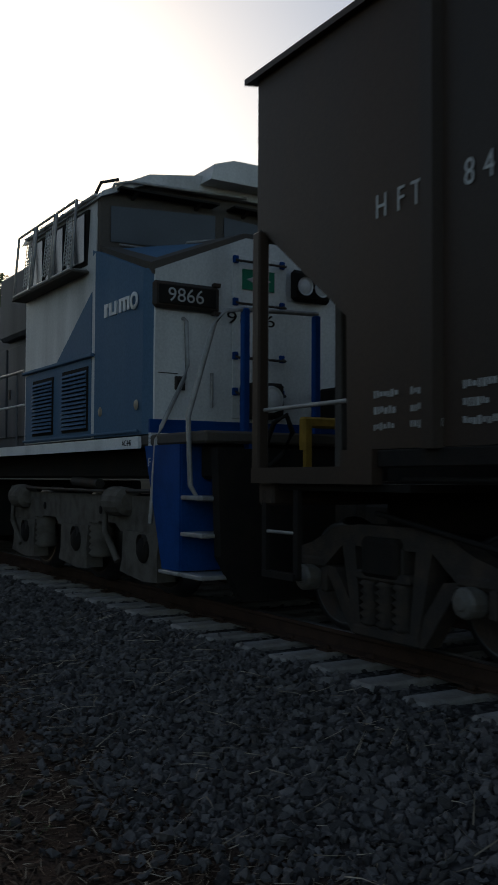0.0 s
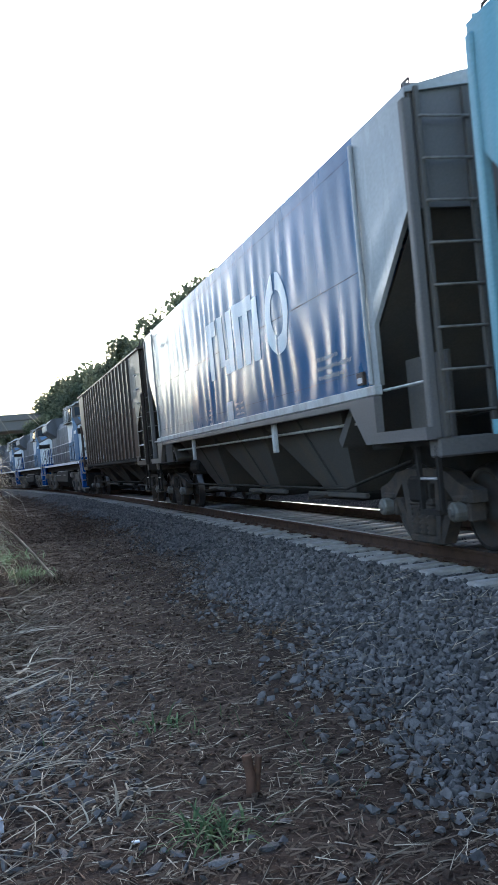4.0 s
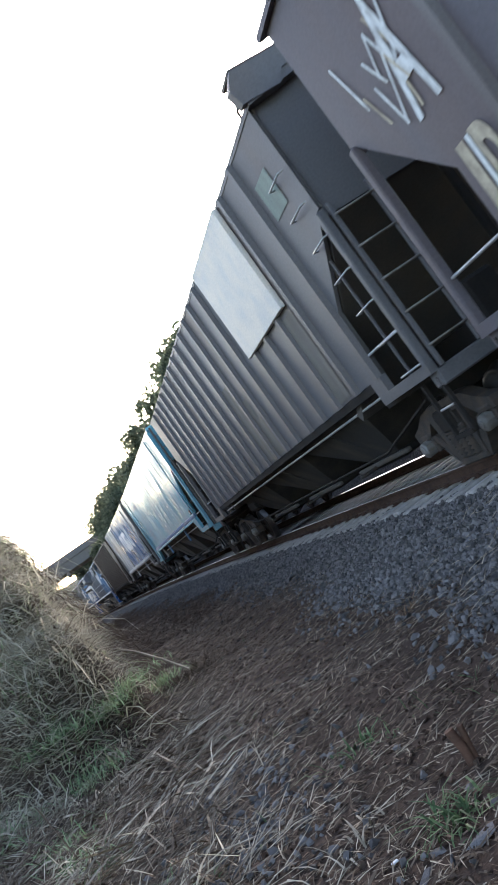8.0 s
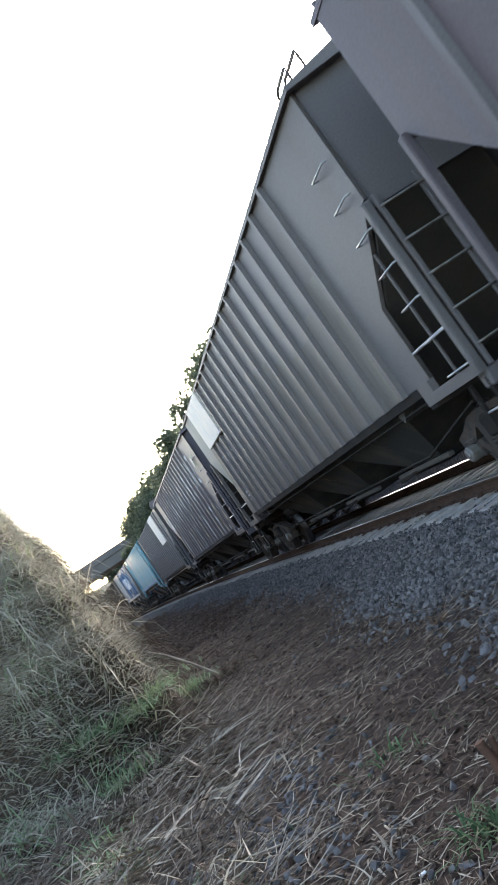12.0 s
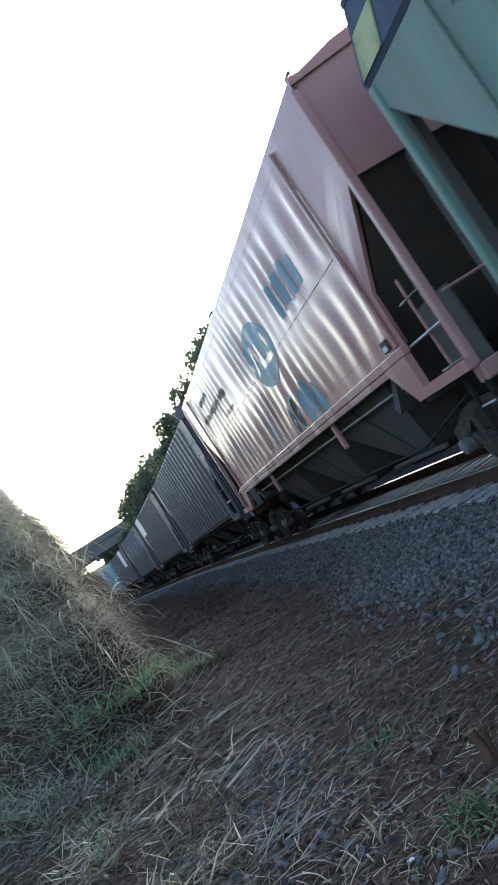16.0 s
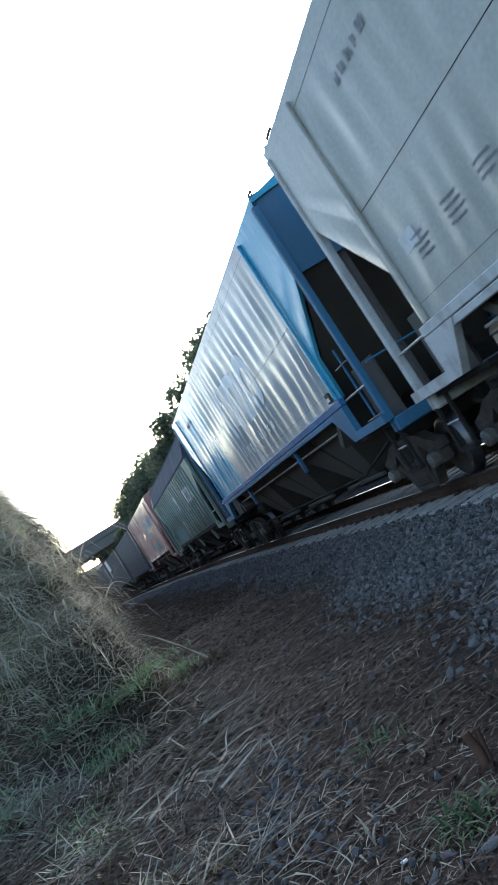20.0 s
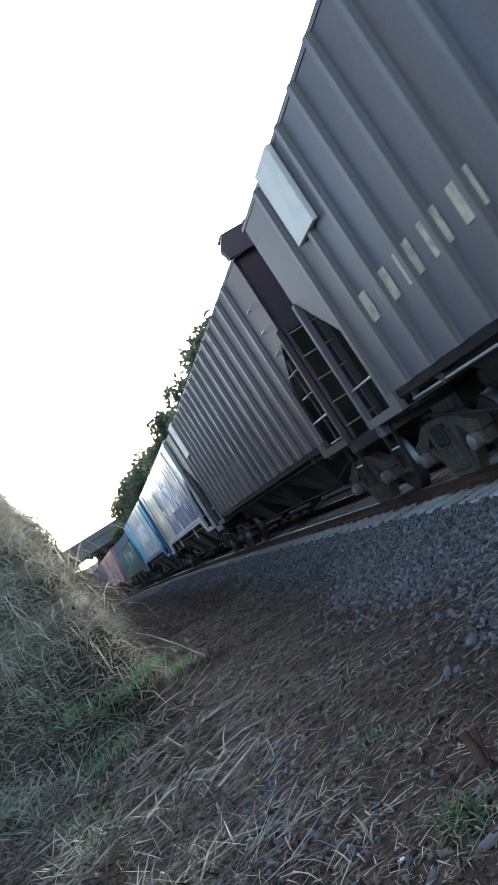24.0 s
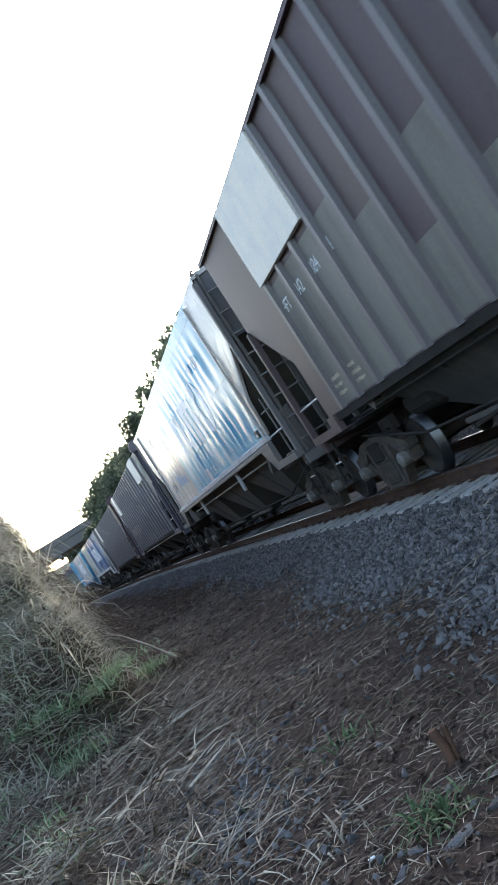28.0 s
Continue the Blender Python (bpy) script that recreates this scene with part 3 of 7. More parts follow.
        if spec.get("side_ladder", True):
            tall = 2.75 if kind == "ribbed" else 2.35
            lad = part("side_ladder", Geo().box(s * 1.48 - 0.015, s * 1.48 + 0.015, yb * 7.9 - 0.015, yb * 7.9 + 0.015, 1.2, tall, 0.005), trim, w)
            for k in range(7 if kind == "ribbed" else 3):
                z = 1.3 + 0.4 * k
                part("rung", Geo().tube([(s * 1.54, yb * 8.4, z), (s * 1.6, yb * 8.38, z), (s * 1.6, yb * 7.92, z), (s * 1.52, yb * 7.88, z)], 0.012, 5), M["rod"] if kind == "ribbed" else M["rung"], lad)
    # roof: low arch with a lip, hatch trough and end hoods
    half = SIDE - 0.03 if kind != "boarded" else 1.28
    z0 = top if kind != "boarded" else 4.37
    lip = 0.05 if spec.get("few_ribs") or kind == "boarded" else 0.0
    arch = [(-half - lip, z0 - 0.05), (-half - lip, z0), (-half * 0.6, z0 + 0.17), (-0.45, z0 + 0.24), (0.45, z0 + 0.24), (half * 0.6, z0 + 0.17), (half + lip, z0), (half + lip, z0 - 0.05), (0, z0 + 0.15)]
    part("roof", Geo().prism(arch, -HALF - (0.12 if kind == "ribbed" else 0), HALF + (0.12 if kind == "ribbed" else 0), "y"), M["slate"] if kind == "boarded" else paint, w)
    part("roof_hatch", Geo().box(-0.42, 0.42, -7.3, 7.3, z0 + 0.24, z0 + 0.34, 0.04), M["steel"], w)
    for e in (-1, 1):
        hr = Geo().tube([(-1.35, e * 8.4, z0), (-1.35, e * 8.4, z0 + 0.2), (-1.33, e * 8.35, z0 + 0.27), (-1.33, e * 7.95, z0 + 0.27), (-1.35, e * 7.9, z0 + 0.2), (-1.35, e * 7.9, z0)], 0.016)
        if kind != "ribbed":
            part("roof_handrail", Geo().tube([(-half + 0.1, e * 8.4, z0 - 0.02), (-half + 0.1, e * 8.4, z0 + 0.12), (-half + 0.12, e * 8.2, z0 + 0.14), (-half + 0.12, e * 8.15, z0)], 0.016), M["steel"], w)
        elif e < 0:
            part("roof_handrail", hr, M["steel"], w)
            part("roof_handrail", Geo().tube([(-1.1, e * 8.3, z0 + 0.05), (-1.1, e * 8.3, z0 + 0.36), (-1.08, e * 8.25, z0 + 0.42), (-1.08, e * 7.7, z0 + 0.42), (-1.1, e * 7.65, z0 + 0.36), (-1.1, e * 7.65, z0 + 0.05)], 0.016), M["steel"], w)
        # end wall, slope sheet, recess framing
        part("end_wall", Geo().box(-half + 0.02, half - 0.02, e * 8.43 - 0.02, e * 8.43 + 0.02, cut_top - 0.1, z0 + 0.06), trim, w)
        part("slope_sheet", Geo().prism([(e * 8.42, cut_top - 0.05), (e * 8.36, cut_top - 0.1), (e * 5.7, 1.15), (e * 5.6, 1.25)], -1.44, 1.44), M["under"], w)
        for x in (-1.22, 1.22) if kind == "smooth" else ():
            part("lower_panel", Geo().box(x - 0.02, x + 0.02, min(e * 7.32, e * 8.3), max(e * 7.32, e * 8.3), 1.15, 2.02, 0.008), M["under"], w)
        part("end_sill", Geo().box(-1.5, 1.5, e * 8.38 - 0.11, e * 8.38 + 0.11, 0.98, 1.17, 0.02), trim, w)
        for x in (-0.8, 0.0, 0.8):
            part("end_stay", Geo().box(x - 0.04, x + 0.04, e * 8.34 - 0.05, e * 8.34 + 0.05, 1.17, cut_top, 0.01), M["under"] if x else M["dark"], w)
        part("deck_plate", Geo().box(-1.45, 1.45, min(e * 8.3, e * 6.7), max(e * 8.3, e * 6.7), 1.1, 1.15), M["dark"], w)
        part("coupler", Geo().box(-0.14, 0.14, min(e * 8.2, e * 9.02), max(e * 8.2, e * 9.02), 0.68, 0.98, 0.04).box(-0.2, 0.2, min(e * 8.9, e * 9.12), max(e * 8.9, e * 9.12), 0.62, 1.02, 0.06), M["bogie"], w)
        part("brake_hose", Geo().tube([(-0.45, e * 8.5, 0.8), (-0.45, e * 8.75, 0.72), (-0.4, e * 9., 0.45), (-0.3, e * 9.15, 0.5)], 0.03), M["dark"], w)
        step = part("stirrup_step", Geo().box(-1.5, -1.46, e * 8.4 - 0.03, e * 8.4 + 0.03, 0.45, 1.1).box(-1.5, -1.46, e * 7.95 - 0.03, e * 7.95 + 0.03, 0.45, 1.1).box(-1.52, -1.44, min(e * 8.4, e * 7.95), max(e * 8.4, e * 7.95), 0.43, 0.48), M["dark"], w)
        part("rung", Geo().tube([(-1.48, e * 8.4, 0.78), (-1.48, e * 7.95, 0.78)], 0.015), M["rod"], step)
    if kind == "boarded":
        for e in (-1, 1):
            cap = part("end_cap", Geo().prism([(-1.5, 3.42), (1.5, 3.42), (1.53, 3.66), (1.26, 4.37), (-1.26, 4.37), (-1.53, 3.66)], e * 8.47 - 0.02, e * 8.47 + 0.02, "y"), M["slate"], w, "slate-blue end wall under the roof")
            part("end_box", Geo().box(-1.25, -0.85, min(e * 8.5, e * 8.7), max(e * 8.5, e * 8.7), 3.85, 4.25, 0.03), M["yellow_old"], cap, "faded yellow box on the end wall")
            for x in (-1.35, -0.7, 0.7, 1.35):
                part("end_post", Geo().box(x - 0.05, x + 0.05, e * 8.5 - 0.05, e * 8.5 + 0.05, 1.17, 3.5, 0.01), M["under"], w)
    if spec.get("hood"):
        hd = part("end_walkway", Geo().prism([(-1.58, z0 - 0.02), (-1.62, z0 + 0.16), (-1.5, z0 + 0.34), (1.5, z0 + 0.34), (1.62, z0 + 0.16), (1.58, z0 - 0.02), (1.1, z0 - 0.02), (1.0, z0 + 0.12), (-1.0, z0 + 0.12), (-1.1, z0 - 0.02)], -8.64, -8.5, "y"), trim, w, "raised walkway bracket over the end wall")
        part("tread_plate", Geo().box(-1.5, 1.5, -8.62, -8.2, z0 + 0.34, z0 + 0.37), M["steel"], hd)
    # end ladder at the trailing end
    if spec.get("end_ladder", True):
        high = top if kind == "smooth" else cut_top
        lad = part("end_ladder", Geo().box(-1.44, -1.39, -8.54, -8.48, 1.17, high, 0.008).box(-0.94, -0.89, -8.54, -8.48, 1.17, high, 0.008), M["under"] if kind != "ribbed" else trim, w)
        for k in range(8 if kind == "smooth" else 5):
            part("rung", Geo().tube([(-1.42, -8.5, 1.4 + 0.4 * k), (-1.42, -8.56, 1.4 + 0.4 * k), (-0.91, -8.56, 1.4 + 0.4 * k), (-0.91, -8.5, 1.4 + 0.4 * k)], 0.015, 5), M["rung"], lad)
    else:
        part("end_rail", Geo().tube([(-1.4, -8.5, 1.95), (1.4, -8.5, 1.95)], 0.02), trim, w)
    if kind == "smooth":
        wheel = part("brake_wheel", Geo().lathe([(0.26, -0.015), (0.29, 0.0), (0.26, 0.015), (0.24, 0.0), (0.26, -0.015)], (-0.35, -8.62, 1.5), "y", 20), M["dark"], w)
        part("spoke", Geo().box(-0.37, -0.33, -8.63, -8.61, 1.26, 1.74).box(-0.59, -0.11, -8.63, -8.61, 1.48, 1.52).box(-0.38, -0.32, -8.62, -8.45, 1.47, 1.53), M["dark"], wheel)
        part("corner_grab", Geo().tube([(-1.46, -8.3, 2.5), (-1.5, -8.28, 2.48), (-1.5, -8.28, 1.95), (-1.46, -8.3, 1.93)], 0.016, 5), M["rung"], w)
        part("card_holder", Geo().box(-1.6, -1.56, -6.98, -6.78, 1.82, 1.96, 0.008), M["steel"], w, "small steel card holder")
        part("card", Geo().box(-1.604, -1.6, -6.95, -6.81, 1.84, 1.9), M["white"], w)
    else:
        part("brake_gear", Geo().box(-0.75, -0.35, -8.56, -8.4, 1.2, 1.75, 0.04).box(-0.2, 0.5, -8.5, -8.36, 1.25, 1.5, 0.03), M["dark"], w)
    # underside
    part("centre_sill", Geo().box(-0.3, 0.3, -8.4, 8.4, 0.72, 1.4, 0.02), M["dark"], w)
    bins = (-3.7, 0.0, 3.7) if kind != "boarded" else (-4.0, 0.0, 4.0)
    for yc in bins:
        half_y = 1.98 if kind != "boarded" else 2.1
        b = part("hopper_bin", frustum(1.44, yc - half_y, yc + half_y, low - 0.03, 0.78, yc - 0.62, yc + 0.62, 0.52), M["under"] if kind == "smooth" else M["under_dark"], w, "sloping discharge hopper under the body")
        part("outlet_gate", Geo().box(-0.8, 0.8, yc - 0.78, yc + 0.78, 0.40, 0.52, 0.03), M["dark"], b)
        part("gate_rail", Geo().box(-0.9, -0.82, yc - 1.2, yc + 1.2, 0.45, 0.52, 0.015), M["under"], b)
        part("gate_shaft", Geo().tube([(-1.2, yc + 0.3, 0.46), (1.2, yc + 0.3, 0.46)], 0.03), M["steel"], b)
        part("bin_stiffener", Geo().prism([(-1.3, low - 0.2), (-1.36, low - 0.2), (-0.84, 0.62), (-0.78, 0.62)], yc - 0.04, yc + 0.04, "y"), M["under_dark"], b)
    part("brake_pipe", Geo().tube([(-1.25, -7.3, 0.95), (-1.25, -5.2, 0.62), (-1.25, 5.2, 0.62), (-1.25, 7.3, 0.95)], 0.02), M["dark"], w)
    part("air_tank", Geo().lathe([(0.0, -0.5), (0.15, -0.48), (0.19, -0.4), (0.19, 0.4), (0.15, 0.48), (0.0, 0.5)], (-1.0, 6.0 - 0.9, 1.0), "y", 14, False), M["dark"], w)
    sets = add_bogie(w, 7.3) + add_bogie(w, -7.3)
    return w, sets, bow


def decal(w, bow, name, mat, fn, us, vs, label="", proud=0.008, base=SIDE - 0.02):
    """Thin painted shape that follows the side; fn gives (y, z)."""
    def put(a, b):
        y, z = fn(a, b)
        return (-(base + (bow(y, z) if bow else 0) + proud), y, z)
    return part(name, Geo().grid(put, us, vs), mat, w, label)


def bar_shape(w, bow, y0, y1, z0, z1, mat, name="painted_mark", lean=0.0, base=SIDE - 0.02, proud=0.008):
    n = max(2, int(abs(y1 - y0) / 0.1) + 1)
    k = max(2, int(abs(z1 - z0) / 0.12) + 1)
    return decal(w, bow, name, mat, lambda a, b: (y0 + (y1 - y0) * a + lean * b, z0 + (z1 - z0) * b), [i / n for i in range(n + 1)], [i / k for i in range(k + 1)], base=base, proud=proud)


def ring_shape(w, bow, y, z, r_out, r_in, a0, a1, mat, sy=1.0, name="painted_mark"):
    n = 28
    return decal(w, bow, name, mat, lambda a, b: (y + sy * (r_in + (r_out - r_in) * b) * math.cos(radians(a0 + (a1 - a0) * a)), z + (r_in + (r_out - r_in) * b) * math.sin(radians(a0 + (a1 - a0) * a))),
                 [i / n for i in range(n + 1)], [0, 0.5, 1])


def company_mark(w, bow, y_start, width, z0, height, mat):
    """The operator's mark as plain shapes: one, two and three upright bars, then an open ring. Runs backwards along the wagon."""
    k = width / 4.6
    h = height
    b = 0.33 * k
    y = y_start
    bar_shape(w, bow, y, y - b, z0, z0 + h, mat)
    bar_shape(w, bow, y - b, y - b - 0.32 * k, z0 + 0.74 * h, z0 + h, mat, proud=0.009)
    y -= 0.78 * k
    for d in (0.0, 0.56):
        bar_shape(w, bow, y - d * k, y - d * k - b, z0 + (0.15 * h if d == 0 else 0), z0 + h, mat)
    bar_shape(w, bow, y - b, y - 0.56 * k, z0, z0 + 0.24 * h, mat, proud=0.009)
    y -= 1.02 * k
    for d in (0.0, 0.52, 1.04):
        bar_shape(w, bow, y - d * k, y - d * k - b, z0, z0 + h * (1.0 if d == 0 else 0.92), mat)
    bar_shape(w, bow, y - b, y - 1.04 * k, z0 + 0.78 * h, z0 + h, mat, proud=0.009)
    y -= 2.2 * k
    ring_shape(w, bow, y, z0 + 0.5 * h, 0.56 * h, 0.32 * h, 96, 264, mat, 0.95)
    ring_shape(w, bow, y, z0 + 0.5 * h, 0.56 * h, 0.29 * h, -80, 84, mat, 0.95)


def small_print(w, bow, y, z, rows, cols, mat, cell=0.3, height=0.06, base=SIDE - 0.02, proud=0.008):
    """Unreadable small lettering as bars."""
    rnd = random.Random(int(y * 100 + z * 10))
    for r in range(rows):
        for c in range(cols):
            g, a, end = Geo(), y - c * cell * 1.25, y - c * cell * 1.25 - cell * rnd.uniform(0.55, 0.95)
            zz = z - r * height * 2.1
            while a > end:
                ww = height * rnd.uniform(0.35, 0.7)
                x = -(base + (bow(a, zz) if bow else 0) + proud)
                lo, hi = zz + height * rnd.choice((0, 0, 0.2)), zz + height * rnd.choice((1, 1, 0.8))
                g.add([(x, a, lo), (x, a - ww, lo), (x, a - ww, hi), (x, a, hi)], [(0, 1, 2, 3)])
                a -= ww + height * 0.25
            part("small_marking", g, mat, w)


# ---- locomotives: nose towards the wagons ----
LOCO = 10.7            # half length over the end platforms


def louvre(w, x, y0, y1, z0, z1, mat, n=14):
    fr = part("louvre", Geo().box(x - 0.012, x, y0 - 0.03, y1 + 0.03, z0 - 0.03, z1 + 0.03), M["dark"], w, "louvred air intake")
    h = (z1 - z0) / n
    for k in range(n):
        part("slat", Geo().prism([(x - 0.012, z0 + k * h), (x - 0.045, z0 + k * h), (x - 0.014, z0 + k * h + h * 0.75)], y0, y1, "y"), mat, fr)


def loco_truck(w, y):
    t = part("truck", Geo().box(-1.0, 1.0, -2.3, 2.3, 0.75, 0.95, 0.03), M["dark"], w, "three-axle truck with dusty cast side frames", at=(0, y, 0))
    sets = []
    axles = (-1.85, 0.0, 1.85)
    for s in (-1, 1):
        x = s * 1.28
        f = Geo().prism([(-2.5, 0.62), (-2.5, 0.95), (-2.3, 1.0), (2.3, 1.0), (2.5, 0.95), (2.5, 0.62), (1.3, 0.62), (1.15, 0.7), (0.7, 0.7), (0.6, 0.62), (-0.6, 0.62), (-0.7, 0.7), (-1.15, 0.7), (-1.3, 0.62)], x - 0.07, x + 0.07)
        part("truck_frame", f, M["truck"], t)
        for dy in axles:
            part("axle_box", Geo().prism([(dy - 0.45, 0.64), (dy + 0.42, 0.64), (dy + 0.44, 0.34), (dy + 0.5, 0.2), (dy - 0.1, 0.14), (dy - 0.42, 0.16), (dy - 0.4, 0.4)], x - 0.1, x + 0.1), M["truck"], t)
            part("bearing_cap", Geo().lathe([(0.0, -0.05), (0.09, -0.045), (0.13, -0.02), (0.13, 0.02)], (x + s * 0.1, dy - 0.1, 0.46), "x", 14), M["dark"], t)
            g = Geo().lathe([(0.15 if k % 2 else 0.12, 0.3 + k * 0.035) for k in range(12)], (x, dy - 0.62, 0), "z", 12)
            part("spring", g, M["truck"], t)
            part("rocker_slot", Geo().lathe([(0.0, -0.01), (0.045, -0.008), (0.05, 0.01)], (x + s * 0.07, dy - 0.75, 0.83), "x", 10), M["dark"], t)
        for dy in (-1.35, 1.9):
            part("brake_cylinder", Geo().lathe([(0.0, -0.24), (0.09, -0.24), (0.15, -0.2), (0.16, 0.0), (0.16, 0.16), (0.13, 0.2), (0.05, 0.22), (0.04, 0.34)], (s * 1.38, dy, 0.94), "y", 16, False), M["truck"], t)
            part("brake_lever", Geo().tube([(s * 1.4, dy + 0.36, 0.94), (s * 1.42, dy + 0.3, 0.6), (s * 1.38, dy + 0.05, 0.3)], 0.04), M["truck"], t)
        part("sand_pipe", Geo().tube([(s * 1.3, -2.4, 1.1), (s * 1.36, -2.5, 0.7), (s * 1.1, -2.6, 0.2)], 0.03), M["truck"], t)
        part("air_pipe", Geo().tube([(s * 1.4, -2.2, 1.06), (s * 1.4, -1.0, 1.04), (s * 1.4, 2.3, 1.06)], 0.022), M["steel"], t)
        part("damper", Geo().tube([(s * 1.3, -0.6, 1.12), (s * 1.3, 0.2, 1.15)], 0.06), M["steel"], t)
    for dy in axles:
        sets.append(part("wheelset", bogie_parts()["wheelset"], None, t, at=Matrix.Translation((0, dy - 0.1, 0.53)) @ Matrix.Scale(1.23, 4)))
    return sets


def locomotive(no):
    w = tagged(new("locomotive"), "blue and off-white diesel locomotive with a wide nose cab" if no == 1 else "blue-grey diesel locomotive further up the train", "locomotive", "locomotives of the train")
    x = 1.52
    # frame, walkway and stripe
    part("frame", Geo().box(-1.3, 1.3, -LOCO + 0.1, LOCO - 0.1, 1.18, 1.5, 0.03), M["dark"], w)
    for s in (-1, 1):
        part("sill_stripe", Geo().box(s * 1.53 - 0.02, s * 1.53 + 0.02, -LOCO + 1.3, LOCO - 1.1, 1.48, 1.6), M["loco_white"], w, "dirty white stripe along the frame")
    part("walkway", Geo().box(-1.5, 1.5, -LOCO, LOCO, 1.5, 1.61, 0.02), M["under"], w)
    # nose: blue sides, off-white face, dark anti-glare top that rises to the windscreen
    n0, n1, c1 = -9.54, -8.2, -5.8
    front = [(-x + 0.02, 1.62), (x - 0.02, 1.62), (x - 0.02, 3.27), (0.42, 3.70), (-0.42, 3.70), (-x + 0.02, 3.27)]
    back = [(-x, 1.62), (x, 1.62), (x, 3.72), (0.6, 3.80), (-0.6, 3.80), (-x, 3.72)]

    def loft(sec_a, ya, sec_b, yb):
        m = len(sec_a)
        return Geo().add([(p, ya, q) for p, q in sec_a] + [(p, yb, q) for p, q in sec_b], [tuple(range(m)), tuple(range(2 * m - 1, m - 1, -1))] + [(i, m + i, m + (i + 1) % m, (i + 1) % m) for i in range(m)])

    part("nose", loft(front, n0 + 0.15, back, n1 + 0.1), M["blue"], w, "blue nose sides")
    part("nose_edge", loft([(p * 0.965, q if q < 3.5 else q - 0.01) for p, q in front], n0, front, n0 + 0.15), M["blue"], w)
    top_a, top_b = [(-1.5, 3.31), (-0.42, 3.745), (0.42, 3.745), (1.5, 3.31), (1.46, 3.2), (-1.46, 3.2)], [(-1.5, 3.78), (-0.6, 3.86), (0.6, 3.86), (1.5, 3.78), (1.46, 3.6), (-1.46, 3.6)]
    part("nose_top", loft(top_a, n0 - 0.012, top_b, n1 + 0.08), M["under"], w, "dull dark anti-glare nose top")
    part("nose_face", Geo().prism([(-1.45, 1.76), (1.47, 1.76), (1.47, 3.26), (0.42, 3.69), (-0.42, 3.69), (-1.45, 3.25)], n0 - 0.03, n0 + 0.01, "y"), M["loco_white"], w, "off-white nose face")
    part("nose_door", Geo().box(-0.58, 0.08, n0 - 0.045, n0 - 0.03, 1.8, 3.5, 0.006), M["loco_white"], w)
    part("face_band", Geo().box(-1.5, 1.5, n0 - 0.035, n0 - 0.0, 1.63, 1.765), M["deep_blue"], w)
    part("face_stripe", Geo().box(-1.5, 1.5, n0 - 0.05, n0 - 0.0, 1.5, 1.63), M["loco_white"], w, "white stripe under the nose")
    board = part("number_board", Geo().box(-1.5, -0.76, n0 - 0.10, n0 - 0.03, 2.86, 3.13, 0.03), M["steel"], w, "black number board in a dark frame")
    part("panel", Geo().box(-1.45, -0.81, n0 - 0.115, n0 - 0.098, 2.90, 3.09, 0.008), M["dark"], board)
    for bx, bz in ((-0.8, 3.14), (-0.8, 2.85)):
        part("latch", Geo().box(bx - 0.04, bx + 0.04, n0 - 0.12, n0 - 0.06, bz - 0.02, bz + 0.02, 0.005), M["steel"], board)
    if no == 1:
        writing("9866", 0.195, M["white"], w, n0 - 0.117, 2.93, -1.36, "number", turn=0, width=1.05)
        writing("9866", 0.18, M["dark"], w, n0 - 0.05, 2.78, -0.66, "number", turn=0, width=1.5, spacing=1.15)
        writing("AC44i", 0.085, M["dark"], w, n0 + 0.52, 1.51, -1.553, "model_plate", turn=-90)
        writing("F", 0.12, M["white"], w, n0 - 0.05, 1.3, -1.525, "end_letter", turn=-90)
    flag = part("sign", Geo().box(-0.47, -0.08, n0 - 0.06, n0 - 0.046, 3.15, 3.36), M["green_flag"], w, "green sign with two white arrows")
    for s in (-1, 1):
        part("arrow", Geo().prism([(-0.275 + s * 0.03, 3.21), (-0.275 + s * 0.15, 3.255), (-0.275 + s * 0.03, 3.30)], n0 - 0.066, n0 - 0.06, "y"), M["white"], flag)
    for zz in (2.05, 2.42, 2.98, 3.42):
        part("grab_iron", Geo().tube([(-0.55, n0 - 0.05, zz + 0.03), (-0.55, n0 - 0.13, zz), (0.02, n0 - 0.13, zz), (0.02, n0 - 0.05, zz + 0.03)], 0.014, 5), M["steel"], w)
        for gx in (-0.55, 0.02):
            part("grab_foot", Geo().box(gx - 0.03, gx + 0.03, n0 - 0.07, n0 - 0.03, zz - 0.01, zz + 0.07, 0.008), M["deep_blue"], w)
    part("step_plate", Geo().box(-1.24, -1.12, n0 - 0.05, n0 - 0.03, 2.06, 2.2, 0.01), M["steel"], w)
    part("latch_hole", Geo().box(-1.21, -1.15, n0 - 0.054, n0 - 0.05, 2.08, 2.16), M["dark"], w)
    part("face_rod", Geo().tube([(-0.83, n0 - 0.06, 1.9), (-0.83, n0 - 0.06, 2.25)], 0.018), M["rod"], w)
    part("panel_line", Geo().box(-1.42, -1.2, n0 - 0.034, n0 - 0.03, 2.222, 2.23), M["dark"], w)
    for s, bx in ((-1, -0.3), (1, 0.7)):
        hl = part("ditch_light", Geo().box(bx - 0.2, bx + 0.17, n0 - 0.35, n0 - 0.03, 1.8, 2.16, 0.03), M["dark"], w)
        part("lens", Geo().lathe([(0.0, -0.02), (0.1, -0.015), (0.115, 0.0), (0.13, -0.03), (0.14, 0.0)], (bx, n0 - 0.35, 1.99), "y", 18), M["lamp"], hl)
    hl = part("headlight", Geo().box(0.12, 0.62, n0 - 0.12, n0 - 0.03, 3.08, 3.42, 0.04), M["dark"], w)
